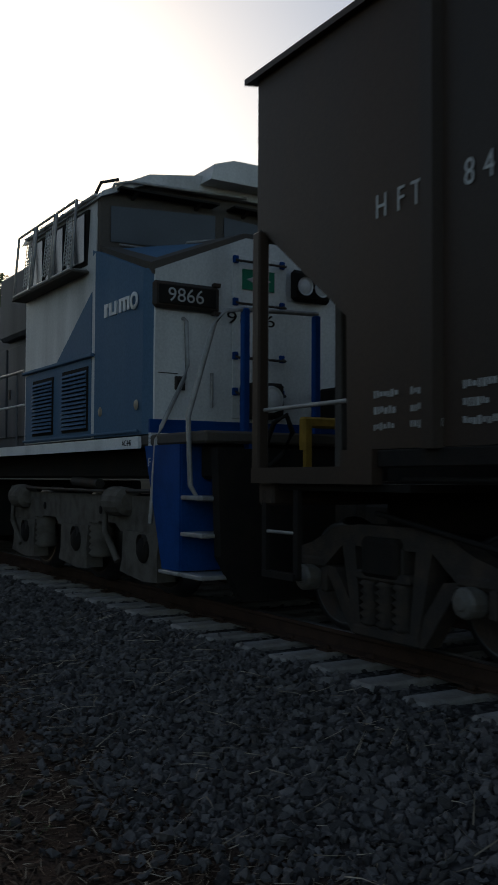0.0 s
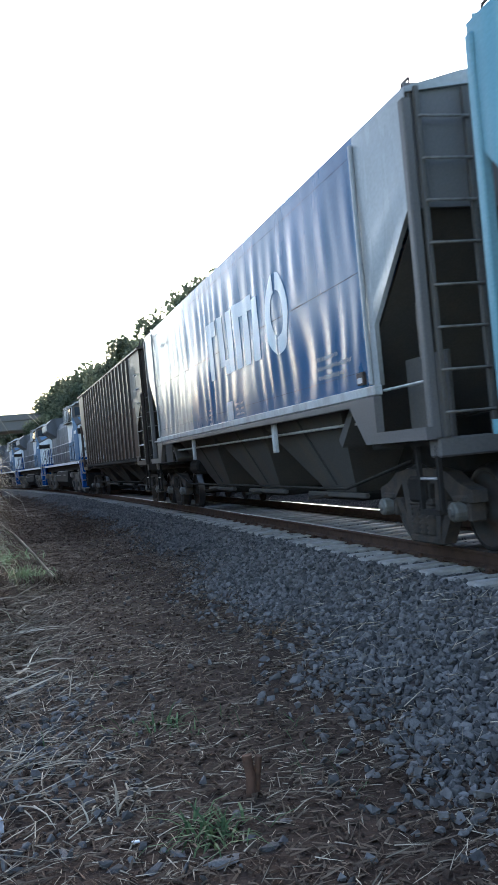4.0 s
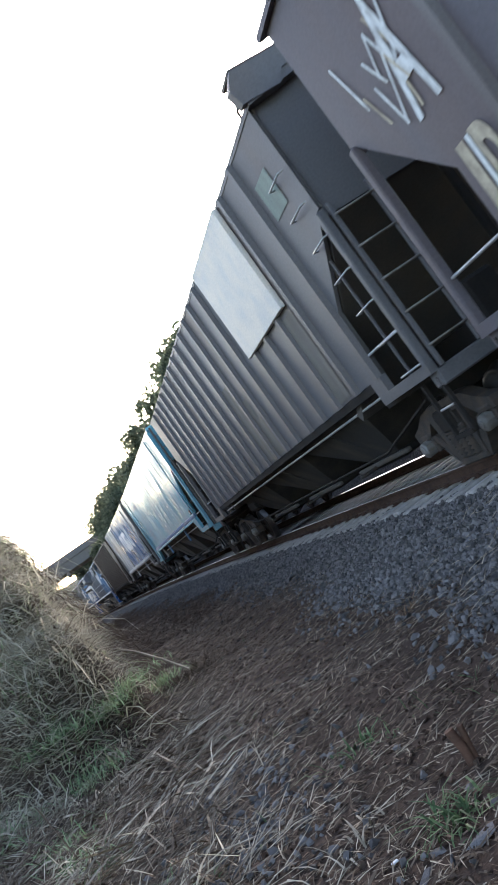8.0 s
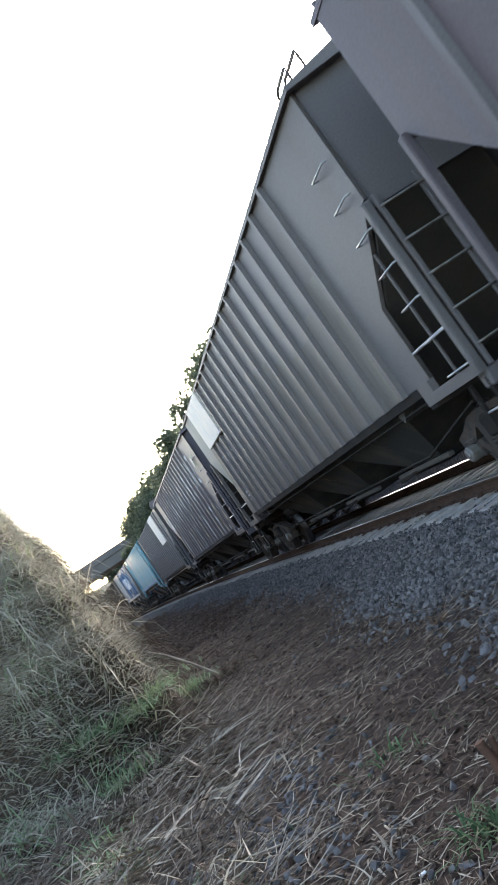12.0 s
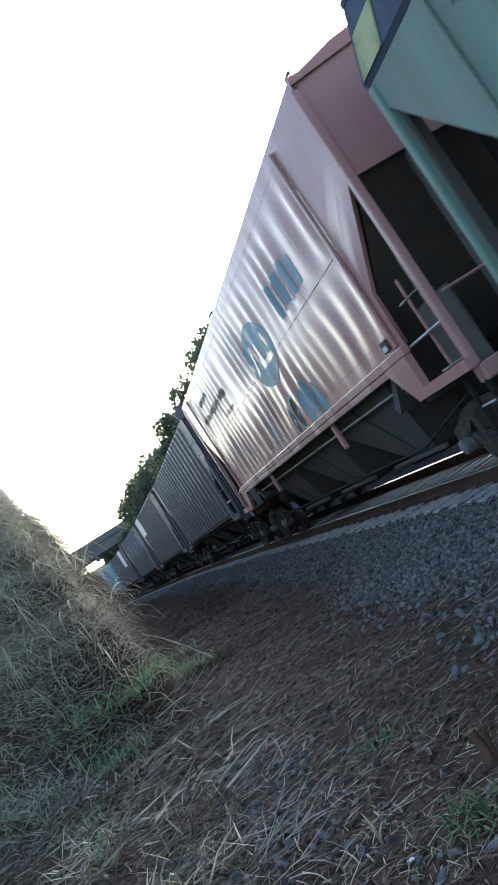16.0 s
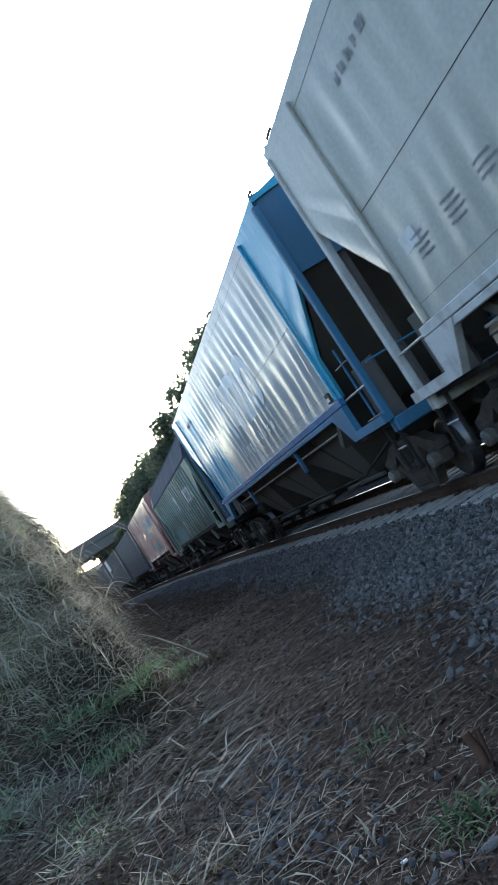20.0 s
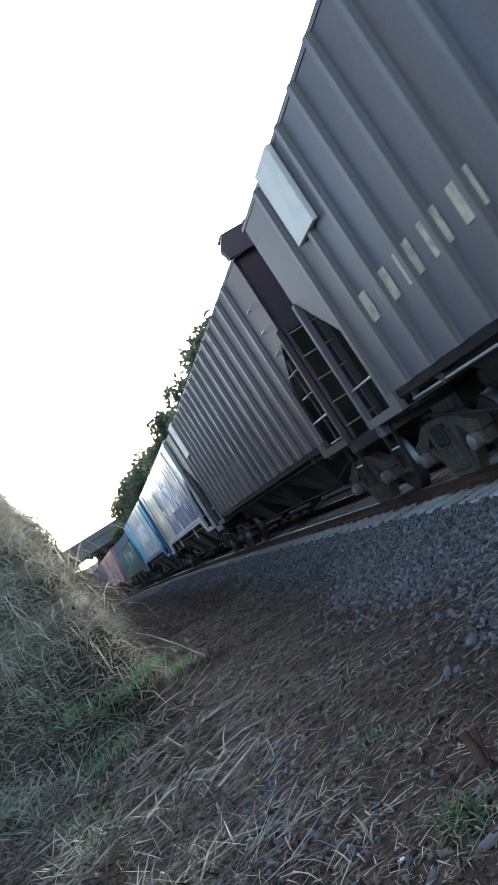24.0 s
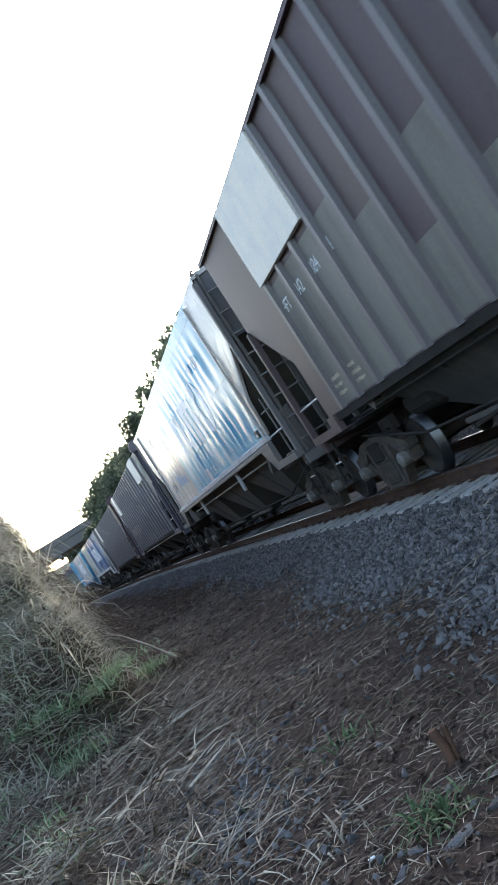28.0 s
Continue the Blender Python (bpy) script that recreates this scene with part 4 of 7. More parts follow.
    for bx in (0.26, 0.48):
        part("lens", Geo().lathe([(0.0, -0.02), (0.07, -0.015), (0.085, 0.0), (0.1, -0.03)], (bx, n0 - 0.12, 3.24), "y", 14), M["lamp"], hl)
    # cab
    cab = [(-x, 1.62), (x, 1.62), (x, 3.65), (1.49, 4.3), (0.95, 4.58), (-0.95, 4.58), (-1.49, 4.3), (-x, 3.65)]
    part("cab", Geo().prism(cab, n1 + 0.02, c1, "y"), M["loco_grey"], w, "grey cab")
    part("cab_panel", Geo().prism([(n1 + 0.1, 1.63), (c1 - 0.05, 1.63), (c1 - 0.05, 2.5), (-6.95, 2.54), (n1 + 0.1, 3.25)], -x - 0.008, -x + 0.0), M["blue"], w, "blue lower cab side")
    part("cab_roof", Geo().prism([(-1.53, 4.27), (-1.5, 4.34), (-0.95, 4.61), (-0.2, 4.72), (0.2, 4.72), (0.95, 4.61), (1.5, 4.34), (1.53, 4.27), (0.95, 4.5), (-0.95, 4.5)], n1 - 0.14, c1 + 0.2, "y"), M["loco_grey"], w)
    part("horn_cowl", Geo().prism([(-0.3, 4.6), (-0.25, 4.78), (0.0, 4.86), (0.5, 4.86), (0.62, 4.6)], n1 - 0.4, n1 + 0.8, "y"), M["loco_grey"], w, "rounded cowl on the cab roof")
    part("aerial", Geo().tube([(-0.15, n1 + 0.1, 4.72), (0.3, n1 + 0.1, 5.0)], 0.006, 4), M["steel"], w)
    ws = part("windscreen_frame", Geo().prism([(-1.5, 3.66), (1.5, 3.66), (1.5, 4.28), (0.95, 4.5), (-0.95, 4.5), (-1.5, 4.28)], n1 - 0.06, n1 + 0.03, "y"), M["under"], w)
    for s in (-1, 1):
        part("windscreen", Geo().prism([(s * 0.06, 3.84), (s * 1.38, 3.80), (s * 1.38, 4.2), (s * 0.06, 4.28)], n1 - 0.075, n1 - 0.06, "y"), M["glass"], ws, "dark windscreen")
        part("visor", Geo().box(s * 0.72 - 0.62, s * 0.72 + 0.62, n1 - 0.25, n1 - 0.05, 4.36, 4.385), M["dark"], w)
        for j in (-0.4, 0.4):
            part("visor_bracket", Geo().prism([(n1 - 0.06, 4.3), (n1 - 0.24, 4.37), (n1 - 0.06, 4.42)], s * 0.72 + j - 0.02, s * 0.72 + j + 0.02), M["steel"], w)
        part("wiper", Geo().tube([(s * 0.55, n1 - 0.1, 3.78), (s * 1.3, n1 - 0.12, 3.77)], 0.01, 5), M["rod"], w)
    part("wiper_motor", Geo().box(-0.62, -0.42, n1 - 0.16, n1 - 0.05, 3.72, 3.84, 0.02), M["steel"], w)
    part("nose_handrail", Geo().tube([(-0.55, n1 - 0.1, 3.74), (-0.5, n1 - 0.2, 3.88), (0.35, n1 - 0.5, 4.0), (0.4, n1 - 0.5, 3.82)], 0.016), M["rod"], w)
    part("roof_rail", Geo().tube([(-1.4, n1 - 0.1, 4.33), (-1.38, n1 - 0.16, 4.42), (-1.2, n1 - 0.18, 4.47), (0.3, n1 - 0.18, 4.52)], 0.018), M["rod"], w)
    part("roof_rail", Geo().tube([(-1.5, n1 + 0.15, 4.32), (-1.48, n1 - 0.02, 4.46), (-1.3, n1 - 0.1, 4.5)], 0.02), M["steel"], w)
    for s in (-1, 1):
        for k, (a, b) in enumerate(((n1 + 0.25, n1 + 0.88), (n1 + 0.95, n1 + 1.6), (n1 + 1.67, n1 + 2.3))):
            wf = part("side_window", Geo().box(s * (x - 0.01) - 0.02, s * (x - 0.01) + 0.03, a, b, 3.58, 4.22, 0.01), M["dark"], w)
            part("pane", Geo().box(s * (x + 0.025) - 0.005, s * (x + 0.025) + 0.005, a + 0.05, b - 0.05, 3.63, 4.17), M["glass"], wf)
            lo, hi = s * 1.72, s * 1.66
            cage = part("window_guard", Geo().tube([(s * 1.53, a, 3.52), (lo, a, 3.52), (hi, a, 4.3), (s * 1.5, a, 4.3)], 0.017).tube([(s * 1.53, b, 3.52), (lo, b, 3.52), (hi, b, 4.3), (s * 1.5, b, 4.3)], 0.017).tube([(lo, a, 3.52), (lo, b, 3.52)], 0.02).tube([(hi, a, 4.3), (hi, b, 4.3)], 0.017), M["rod"], w, "steel-tube guard over the cab window")
            for j in range(12):
                part("mesh_bar", Geo().tube([(lo - s * 0.004 * j, a + 0.03, 3.6 + j * 0.045), (lo - s * 0.004 * j, a + 0.26, 3.6 + j * 0.045)], 0.008, 4), M["loco_grey"], cage)
            for j in range(4):
                part("mesh_bar", Geo().tube([(lo, a + 0.03 + j * 0.075, 3.58), (lo - s * 0.046, a + 0.03 + j * 0.075, 4.14)], 0.006, 4), M["loco_grey"], cage)
        part("gutter", Geo().box(s * 1.5 - 0.06, s * 1.5 + 0.05, n1, c1, 4.3, 4.335, 0.01), M["loco_grey"], w)
        part("guard_shelf", Geo().box(s * 1.62 - 0.1, s * 1.62 + 0.1, n1 + 0.2, c1, 3.48, 3.51, 0.008), M["under"], w)
    louvre(w, -x - 0.009, -8.0, -7.26, 1.74, 2.4, M["blue"])
    louvre(w, -x - 0.009, -6.88, -6.2, 1.74, 2.38, M["blue"])
    part("side_ledge", Geo().box(-x - 0.05, -x, -8.19, c1, 2.52, 2.56, 0.01), M["blue"], w)
    part("lower_ledge", Geo().box(-x - 0.03, -x, -9.36, c1, 1.64, 1.67, 0.008), M["blue"], w)
    for zz, yy in ((1.92, -9.28), (1.9, -8.35)):
        part("rust_patch", Geo().lathe([(0.0, -0.001), (0.05, -0.001), (0.055, 0.004)], (-x - 0.002, yy, zz), "x", 10), M["tan"], w)
    for k, (a, b) in enumerate(((-8.52, -8.45), (-8.64, -8.58), (-8.78, -8.72), (-8.90, -8.84), (-9.0, -8.95), (-9.1, -9.05))):
        part("painted_mark", Geo().box(-x - 0.006, -x + 0.01, a, b, 2.91, 3.05), M["mark"], w)
    for a, b, c, d in ((-8.56, -8.52, 3.01, 3.05), (-8.72, -8.64, 2.91, 2.94), (-9.05, -8.9, 3.02, 3.05)):
        part("painted_mark", Geo().box(-x - 0.0065, -x + 0.01, a, b, c, d), M["mark"], w)
    part("painted_ring", Geo().lathe([(0.05, -0.004), (0.09, -0.004), (0.09, 0.006), (0.05, 0.006), (0.05, -0.004)], (-x - 0.004, -9.22, 2.98), "x", 18), M["mark"], w)
    # long hood, radiator and exhaust
    part("hood", Geo().prism([(-0.95, 1.61), (0.95, 1.61), (0.95, 3.7), (0.7, 4.1), (-0.7, 4.1), (-0.95, 3.7)], c1, 9.4, "y"), M["loco_hood"], w, "long engine hood with service doors")
    for k in range(11):
        a = c1 + 0.5 + k * 1.05
        d = part("hood_door", Geo().box(-0.985, -0.95, a, a + 0.95, 1.8, 3.2, 0.01), M["loco_hood"], w)
        part("latch", Geo().box(-1.0, -0.985, a + 0.8, a + 0.88, 2.4, 2.55), M["steel"], d)
    part("radiator", Geo().prism([(-0.95, 3.3), (-1.5, 3.75), (-1.5, 4.15), (-1.1, 4.5), (1.1, 4.5), (1.5, 4.15), (1.5, 3.75), (0.95, 3.3)], 5.8, 9.5, "y"), M["loco_hood"], w, "flared radiator housing")
    part("radiator_screen", Geo().box(-1.52, -1.49, 6.0, 9.3, 3.8, 4.12), M["rod"], w)
    part("exhaust", Geo().box(-0.4, 0.4, 1.0, 2.2, 4.1, 4.45, 0.05), M["dark"], w)
    part("intake_box", Geo().box(-1.1, 1.1, c1 + 0.2, c1 + 2.6, 3.3, 4.3, 0.05), M["loco_hood"], w)
    part("air_tank", Geo().lathe([(0.0, -1.6), (0.2, -1.55), (0.27, -1.4), (0.27, 1.4), (0.2, 1.55), (0.0, 1.6)], (-1.15, 1.9, 0.95), "y", 16), M["rod"], w)
    part("air_tank", Geo().lathe([(0.0, -0.9), (0.2, -0.85), (0.27, -0.7), (0.27, 0.7), (0.2, 0.85), (0.0, 0.9)], (-1.15, -1.4, 0.95), "y", 16), M["rod"], w)
    part("fuel_tank", Geo().prism([(-1.4, 1.15), (-1.45, 0.6), (-1.1, 0.28), (1.1, 0.28), (1.45, 0.6), (1.4, 1.15)], -3.1, 3.2, "y"), M["dark"], w)
    # end platforms, steps and handrails
    for e in (-1, 1):
        y0, y1 = sorted((e * LOCO, e * (LOCO - 1.05)))
        for s in (-1, 1):
            plate = [(e * 9.5, 1.5), (e * 9.9, 0.34), (e * 10.25, 0.34), (e * 10.25, 1.5)]
            st = part("step_well", Geo().prism(plate, s * 1.5 - 0.02, s * 1.5 + 0.02).box(s * 1.02 - 0.02, s * 1.02 + 0.02, y0 + 0.02, y1, 0.34, 1.5).box(min(s * 1.02, s * 1.5), max(s * 1.02, s * 1.5), e * 10.25 - 0.015, e * 10.25 + 0.015, 0.34, 1.5), M["deep_blue"], w, "bright blue step well")
            for zz in (0.33, 0.70, 1.03):
                part("step", Geo().box(min(s * 1.04, s * 1.52), max(s * 1.04, s * 1.52), min(e * 10.27, e * 10.68), max(e * 10.27, e * 10.68), zz - 0.04, zz, 0.008), M["rod"], st, "worn steel step")
            part("step", Geo().box(s * 1.5 - 0.06, s * 1.5 + 0.03, min(e * 9.9, e * 10.3), max(e * 9.9, e * 10.3), 0.30, 0.335, 0.008), M["rod"], st, "worn steel step")
            part("handrail", Geo().tube([(s * 1.15, e * 9.58, 2.78), (s * 1.15, e * 9.65, 2.74), (s * 1.14, e * 9.66, 2.3), (s * 1.18, e * 9.68, 2.18), (s * 1.46, e * 9.74, 1.68), (s * 1.5, e * 9.72, 1.56), (s * 1.52, e * 9.64, 0.75)], 0.022), M["rod"], w, "pale steel handrail")
            part("handrail", Geo().tube([(s * 1.3, e * 10.6, 1.0), (s * 1.46, e * 10.5, 1.0), (s * 1.53, e * 10.48, 1.12), (s * 1.54, e * 10.45, 1.74), (s * 1.3, e * 10.48, 2.58), (s * 1.2, e * 10.5, 2.72), (s * 1.0, e * 10.5, 2.75), (s * 0.16, e * 10.5, 2.78)], 0.024), M["rod"], w, "pale steel handrail")
            for px in (0.98, 0.18):
                part("post", Geo().box(s * px - 0.035, s * px + 0.035, e * 10.5 - 0.035, e * 10.5 + 0.035, 1.6, 2.76, 0.01), M["deep_blue"], w)
        part("pilot", Geo().prism([(-1.42, 1.45), (1.42, 1.45), (1.38, 0.5), (1.15, 0.1), (-1.15, 0.1), (-1.38, 0.5)], e * (LOCO + 0.02) - 0.06, e * (LOCO + 0.02) + 0.06, "y"), M["dark"], w)
        part("coupler", Geo().box(-0.15, 0.15, min(e * LOCO, e * (LOCO + 0.5)), max(e * LOCO, e * (LOCO + 0.5)), 0.68, 0.98, 0.04), M["bogie"], w)
        part("hose", Geo().tube([(-0.9, e * (LOCO + 0.05), 1.5), (-0.95, e * (LOCO + 0.25), 1.68), (-0.85, e * (LOCO + 0.3), 1.75), (-0.75, e * (LOCO + 0.25), 1.6), (-0.8, e * (LOCO + 0.15), 1.4), (-0.9, e * (LOCO + 0.1), 1.3)], 0.025), M["dark"], w)
    part("cut_lever", Geo().box(-0.52, -0.42, -LOCO - 0.1, -LOCO - 0.0, 1.2, 1.75, 0.02).box(-0.52, 0.4, -LOCO - 0.1, -LOCO - 0.0, 1.66, 1.76, 0.02), M["yellow"], w, "yellow bracket on the end platform")
    for s in (-1, 1):
        for k in range(13):
            yy = c1 + 0.4 + k * 1.15
            part("stanchion", Geo().tube([(s * 1.5, yy, 1.6), (s * 1.5, yy, 2.6)], 0.018, 5), M["loco_hood"], w)
        part("walkway_rail", Geo().tube([(s * 1.5, c1 + 0.1, 2.6), (s * 1.5, 9.5, 2.6)], 0.02), M["rod"], w)
        part("walkway_rail", Geo().tube([(s * 1.5, c1 + 0.1, 2.15), (s * 1.5, 9.5, 2.15)], 0.015), M["loco_grey"], w)
    sets = loco_truck(w, -7.25) + loco_truck(w, 7.25)
    return w, sets


# ---- the train ----
SPECS = [
    dict(no=1, kind="ribbed", few_ribs=True, paint="brown", top=4.41, low=1.38, label="dark brown ribbed hopper wagon with white numbers and chalk letters"),
    dict(no=2, kind="smooth", side_ladder=False, paint="grey_blue", trim="grey_light", label="grey and blue smooth-sided hopper wagon with large white marks"),
    dict(no=3, kind="smooth", paint="blue_old", trim="blue_old", sill="blue", label="faded light blue hopper wagon with scrawled graffiti"),
    dict(no=4, kind="ribbed", hood=True, paint="grey", low=1.46, pale_rod=True, label="grey ribbed hopper wagon with a pale rectangular patch"),
    dict(no=5, kind="ribbed", few_ribs=True, paint="graphite", top=4.47, label="graphite ribbed hopper wagon sprayed with white letters"),
    dict(no=6, kind="ribbed", few_ribs=True, paint="grey_light", top=4.46, label="weathered light grey ribbed hopper wagon with a white patch"),
    dict(no=7, kind="ribbed", hood=True, paint="graphite", label="plain dark grey ribbed hopper wagon"),
    dict(no=8, kind="smooth", end_ladder=False, paint="red", trim="red", sill="red", label="faded red hopper wagon with a blue-grey oval and graffiti"),
    dict(no=9, kind="boarded", paint="green", trim="green", label="faded green hopper wagon with slate-blue inclined upper sides"),
    dict(no=10, kind="smooth", end_ladder=False, paint="sky_grey", trim="mid_blue", sill="sill_blue", label="light blue and grey hopper wagon with large pale marks"),
    dict(no=11, kind="smooth", paint="silver_blue", trim="stripe", label="pale grey and blue hopper wagon with large white marks"),
    dict(no=12, kind="ribbed", hood=True, paint="maroon", label="grey-maroon ribbed hopper wagon with a pale patch"),
    dict(no=13, kind="ribbed", hood=True, paint="graphite", pale_rod=True, label="graphite ribbed hopper wagon with pale patches and a green emblem"),
    dict(no=14, kind="smooth", slack=-0.25, top=4.55, paint="grey_sky", trim="grey_light", label="grey and light blue hopper wagon with large white marks"),
    dict(no=15, kind="ribbed", few_ribs=True, paint="maroon", top=4.45, label="faded maroon ribbed hopper wagon with a white patch"),
]
RIB = SIDE - 0.038      # base plane for marks between the ribs
TRAIN = []
for spec in SPECS:
    wagon, sets, bow = hopper(spec)
    n = spec["no"]
    TRAIN.append((wagon, sets, -(n - 1) * PITCH - HALF + spec.get("slack", 0.0), WHEEL))
    if n in (2, 10, 11, 14):
        company_mark(wagon, bow, *{2: (0.8, 5.24), 10: (0.68, 4.28), 11: (0.7, 5.24), 14: (0.7, 5.24)}[n], 2.6, 1.05, M["mark"])
        bar_shape(wagon, bow, -0.25, -0.7, 1.8, 2.12, M["white"])
        small_print(wagon, bow, 1.25, 2.05, 4, 1, M["stripe"], 0.3, 0.04)
        small_print(wagon, bow, -0.95, 2.02, 3, 2, M["stripe"], 0.25, 0.04)
        if n == 2:
            small_print(wagon, bow, -5.35, 2.24, 3, 1, M["stripe"], 1.3, 0.055)
        small_print(wagon, bow, 6.0, 3.9, 1, 5, M["white"] if n == 2 else M["print"], 0.17, 0.1)
    if n == 10:
        for k, ch in enumerate("logistica"):
            writing(ch, 0.3, M["mark"], wagon, 0.66 - k * 0.45, 2.18, -SIDE - 0.012, "small_letter", turn=-90, width=0.9, bold=0.008)
    if n == 11:
        bar_shape(wagon, bow, 6.74, 6.3, 2.4, 2.58, M["white"], "paper_label")
        for yy, rows in ((6.45, 4), (5.6, 4), (4.85, 3), (4.1, 4)):
            small_print(wagon, bow, yy, 2.45, rows, 1, M["print"], 0.42, 0.032)
    if n == 14:
        small_print(wagon, bow, -4.6, 3.7, 1, 4, M["mark"], 0.26, 0.2)
        bar_shape(wagon, bow, 4.63, 3.95, 2.25, 2.57, M["haze_blue"], "faded_blue_square")
        bar_shape(wagon, bow, 3.76, 3.05, 2.23, 2.45, M["haze_blue"], "faded_blue_square")
        for k in range(3):
            ring_shape(wagon, bow, 5.95 - k * 0.27, 2.36 + 0.03 * (k % 2), 0.13, 0.07, 20 + 60 * k, 320 + 40 * k, M["blue"] if k != 1 else M["yellow"], 1.1, "graffiti")
    if n == 3:
        small_print(wagon, bow, 6.2, 3.6, 1, 6, M["print"], 0.2, 0.16)
        small_print(wagon, bow, 5.9, 2.45, 3, 3, M["print"], 0.3, 0.08)
        ring_shape(wagon, bow, 6.6, 2.75, 0.36, 0.33, 0, 330, M["dark"], 0.6, "graffiti")
        ring_shape(wagon, bow, 6.7, 3.3, 0.22, 0.19, 40, 300, M["dark"], 0.7, "graffiti")
    if n == 8:
        decal(wagon, bow, "painted_oval", M["teal_grey"], lambda a, b: (-1.75 + 1.08 * a * math.cos(b) - 0.12 * a * math.sin(b), 3.24 + 0.54 * a * math.sin(b)), [0.02, 0.3, 0.6, 0.85, 1.0], [k * math.tau / 32 for k in range(33)], "blue-grey oval mark")
        for yy, lean, z1 in ((-0.95, -0.42, 3.5), (-1.6, 0.28, 3.5), (-1.72, -0.02, 3.42), (-2.12, -0.02, 3.42)):
            bar_shape(wagon, bow, yy, yy - 0.17, 3.02, z1, M["red"], lean=lean, proud=0.014)
        bar_shape(wagon, bow, -1.72, -2.6, 3.02, 3.12, M["red"], proud=0.0145)
        for k in range(6):
            bar_shape(wagon, bow, -4.0 - k * 0.28, -4.2 - k * 0.28, 3.2 + 0.03 * (k % 3), 3.72 - 0.05 * (k % 2), M["teal_grey"], "overpainted_patch")
        small_print(wagon, bow, 5.9, 3.9, 1, 6, M["steel"], 0.2, 0.14)
        small_print(wagon, bow, 6.6, 3.5, 1, 16, M["steel"], 0.22, 0.16)
        small_print(wagon, bow, 3.6, 3.15, 1, 5, M["steel"], 0.22, 0.1)
        for k, (yy, zz, r) in enumerate(((-1.35, 2.0, 0.34), (-1.8, 2.1, 0.32), (-2.5, 2.05, 0.3), (-2.95, 2.1, 0.32), (-3.4, 2.0, 0.3))):
            ring_shape(wagon, bow, yy, zz, r, r - 0.045, 0, 350, M["stripe"] if k < 2 else M["teal"], 0.7, "graffiti")
            ring_shape(wagon, bow, yy - 0.05, zz - 0.15, r * 0.6, r * 0.6 - 0.035, 30, 300, M["stripe"] if k < 2 else M["teal_grey"], 0.7, "graffiti")
            decal(wagon, bow, "graffiti", M["steel"] if k < 2 else M["teal_grey"], lambda a, b, yy=yy, zz=zz, r=r: (yy + 0.7 * (r - 0.05) * a * math.cos(b), zz + (r - 0.05) * a * math.sin(b)), [0.02, 0.6, 1.0], [k * math.tau / 20 for k in range(21)], proud=0.006)
        for k in range(9):
            bar_shape(wagon, bow, 1.2 - k * 0.13, 1.15 - k * 0.13, 1.84 + 0.06 * (k % 3), 2.2 + 0.12 * (k % 4), M["stripe"], "graffiti", lean=-0.05)
    if n == 9:
        for k in range(5):
            if k:
                writing("-COPA"[k], 0.72, M["chalk"], wagon, -3.95 - k * 0.46, 2.5, -SIDE - 0.03, "painted_letter", turn=-90, width=0.75, bold=0.012)
            else:
                bar_shape(wagon, None, -3.95, -4.27, 2.5, 3.02, M["chalk"], base=SIDE + 0.022)
        ring_shape(wagon, lambda y, z: 0.05, -2.95, 2.9, 0.62, 0.57, 30, 330, M["stripe"], 0.5)
        ring_shape(wagon, lambda y, z: 0.05, -3.3, 2.75, 0.4, 0.35, 0, 350, M["stripe"], 0.8)
        ring_shape(wagon, lambda y, z: 0.05, -3.6, 2.5, 0.24, 0.19, 180, 400, M["stripe"], 1.2)
        for k in range(5):
            bar_shape(wagon, None, -0.55 - k * 0.15, -0.66 - k * 0.15, 2.8 + 0.04 * (k % 2), 3.14, M["white"], base=SIDE + 0.032)
        for k in range(4):
            bar_shape(wagon, None, -0.68 - k * 0.16, -0.75 - k * 0.16, 2.52, 2.76, M["white"], base=SIDE + 0.032)
        bar_shape(wagon, None, 1.25, 0.0, 2.48, 3.14, M["teal"], "overpainted_patch", base=SIDE - 0.012)
        bar_shape(wagon, None, 5.1, 1.95, 1.45, 2.05, M["teal"], "overpainted_patch", base=SIDE - 0.012)
        for k in range(30):
            rnd = random.Random(900 + k)
            yy = rnd.uniform(-6.8, 6.5)
            bar_shape(wagon, None, yy, yy - rnd.uniform(0.05, 0.22), 1.42, rnd.uniform(1.6, 2.6), M["rust_stain"], "rust_stain", base=SIDE - 0.013)
        small_print(wagon, None, 5.4, 3.2, 2, 3, M["white"], 0.2, 0.12)
        for a, b, c, d in ((0.82, 0.79, 1.66, 2.16), (0.29, 0.26, 1.66, 2.16), (0.82, 0.26, 2.13, 2.16), (0.82, 0.26, 1.66, 1.69)):
            bar_shape(wagon, None, a, b, c, d, M["chalk"], "painted_frame", base=SIDE - 0.004)
        small_print(wagon, None, 0.74, 2.0, 3, 1, M["chalk"], 0.4, 0.05, base=SIDE - 0.004)
        rnd = random.Random(91)
        for k in range(26):
            yy = 7.0 - k * 0.54 + rnd.uniform(-0.2, 0.2)
            bar_shape(wagon, None, yy, yy - rnd.uniform(0.02, 0.09), 3.6 - rnd.uniform(0.1, 0.42), 3.6, M["grime"], "drip_stain", base=SIDE - 0.011)
        for k in range(34):
            yy = -0.9 - k * 0.175
            bar_shape(wagon, None, yy, yy - rnd.uniform(0.05, 0.16), 1.42, 1.5 + 0.5 * rnd.random() ** 2, M["rust_brown"], "rust_stain", base=SIDE - 0.010)
        part("patch", Geo().prism([(-1.565, 3.66), (-1.572, 3.66), (-1.435, 4.05), (-1.425, 4.05)], 7.86, 8.42, "y"), M["yellow_old"], wagon, "faded yellow-green square on the upper side")
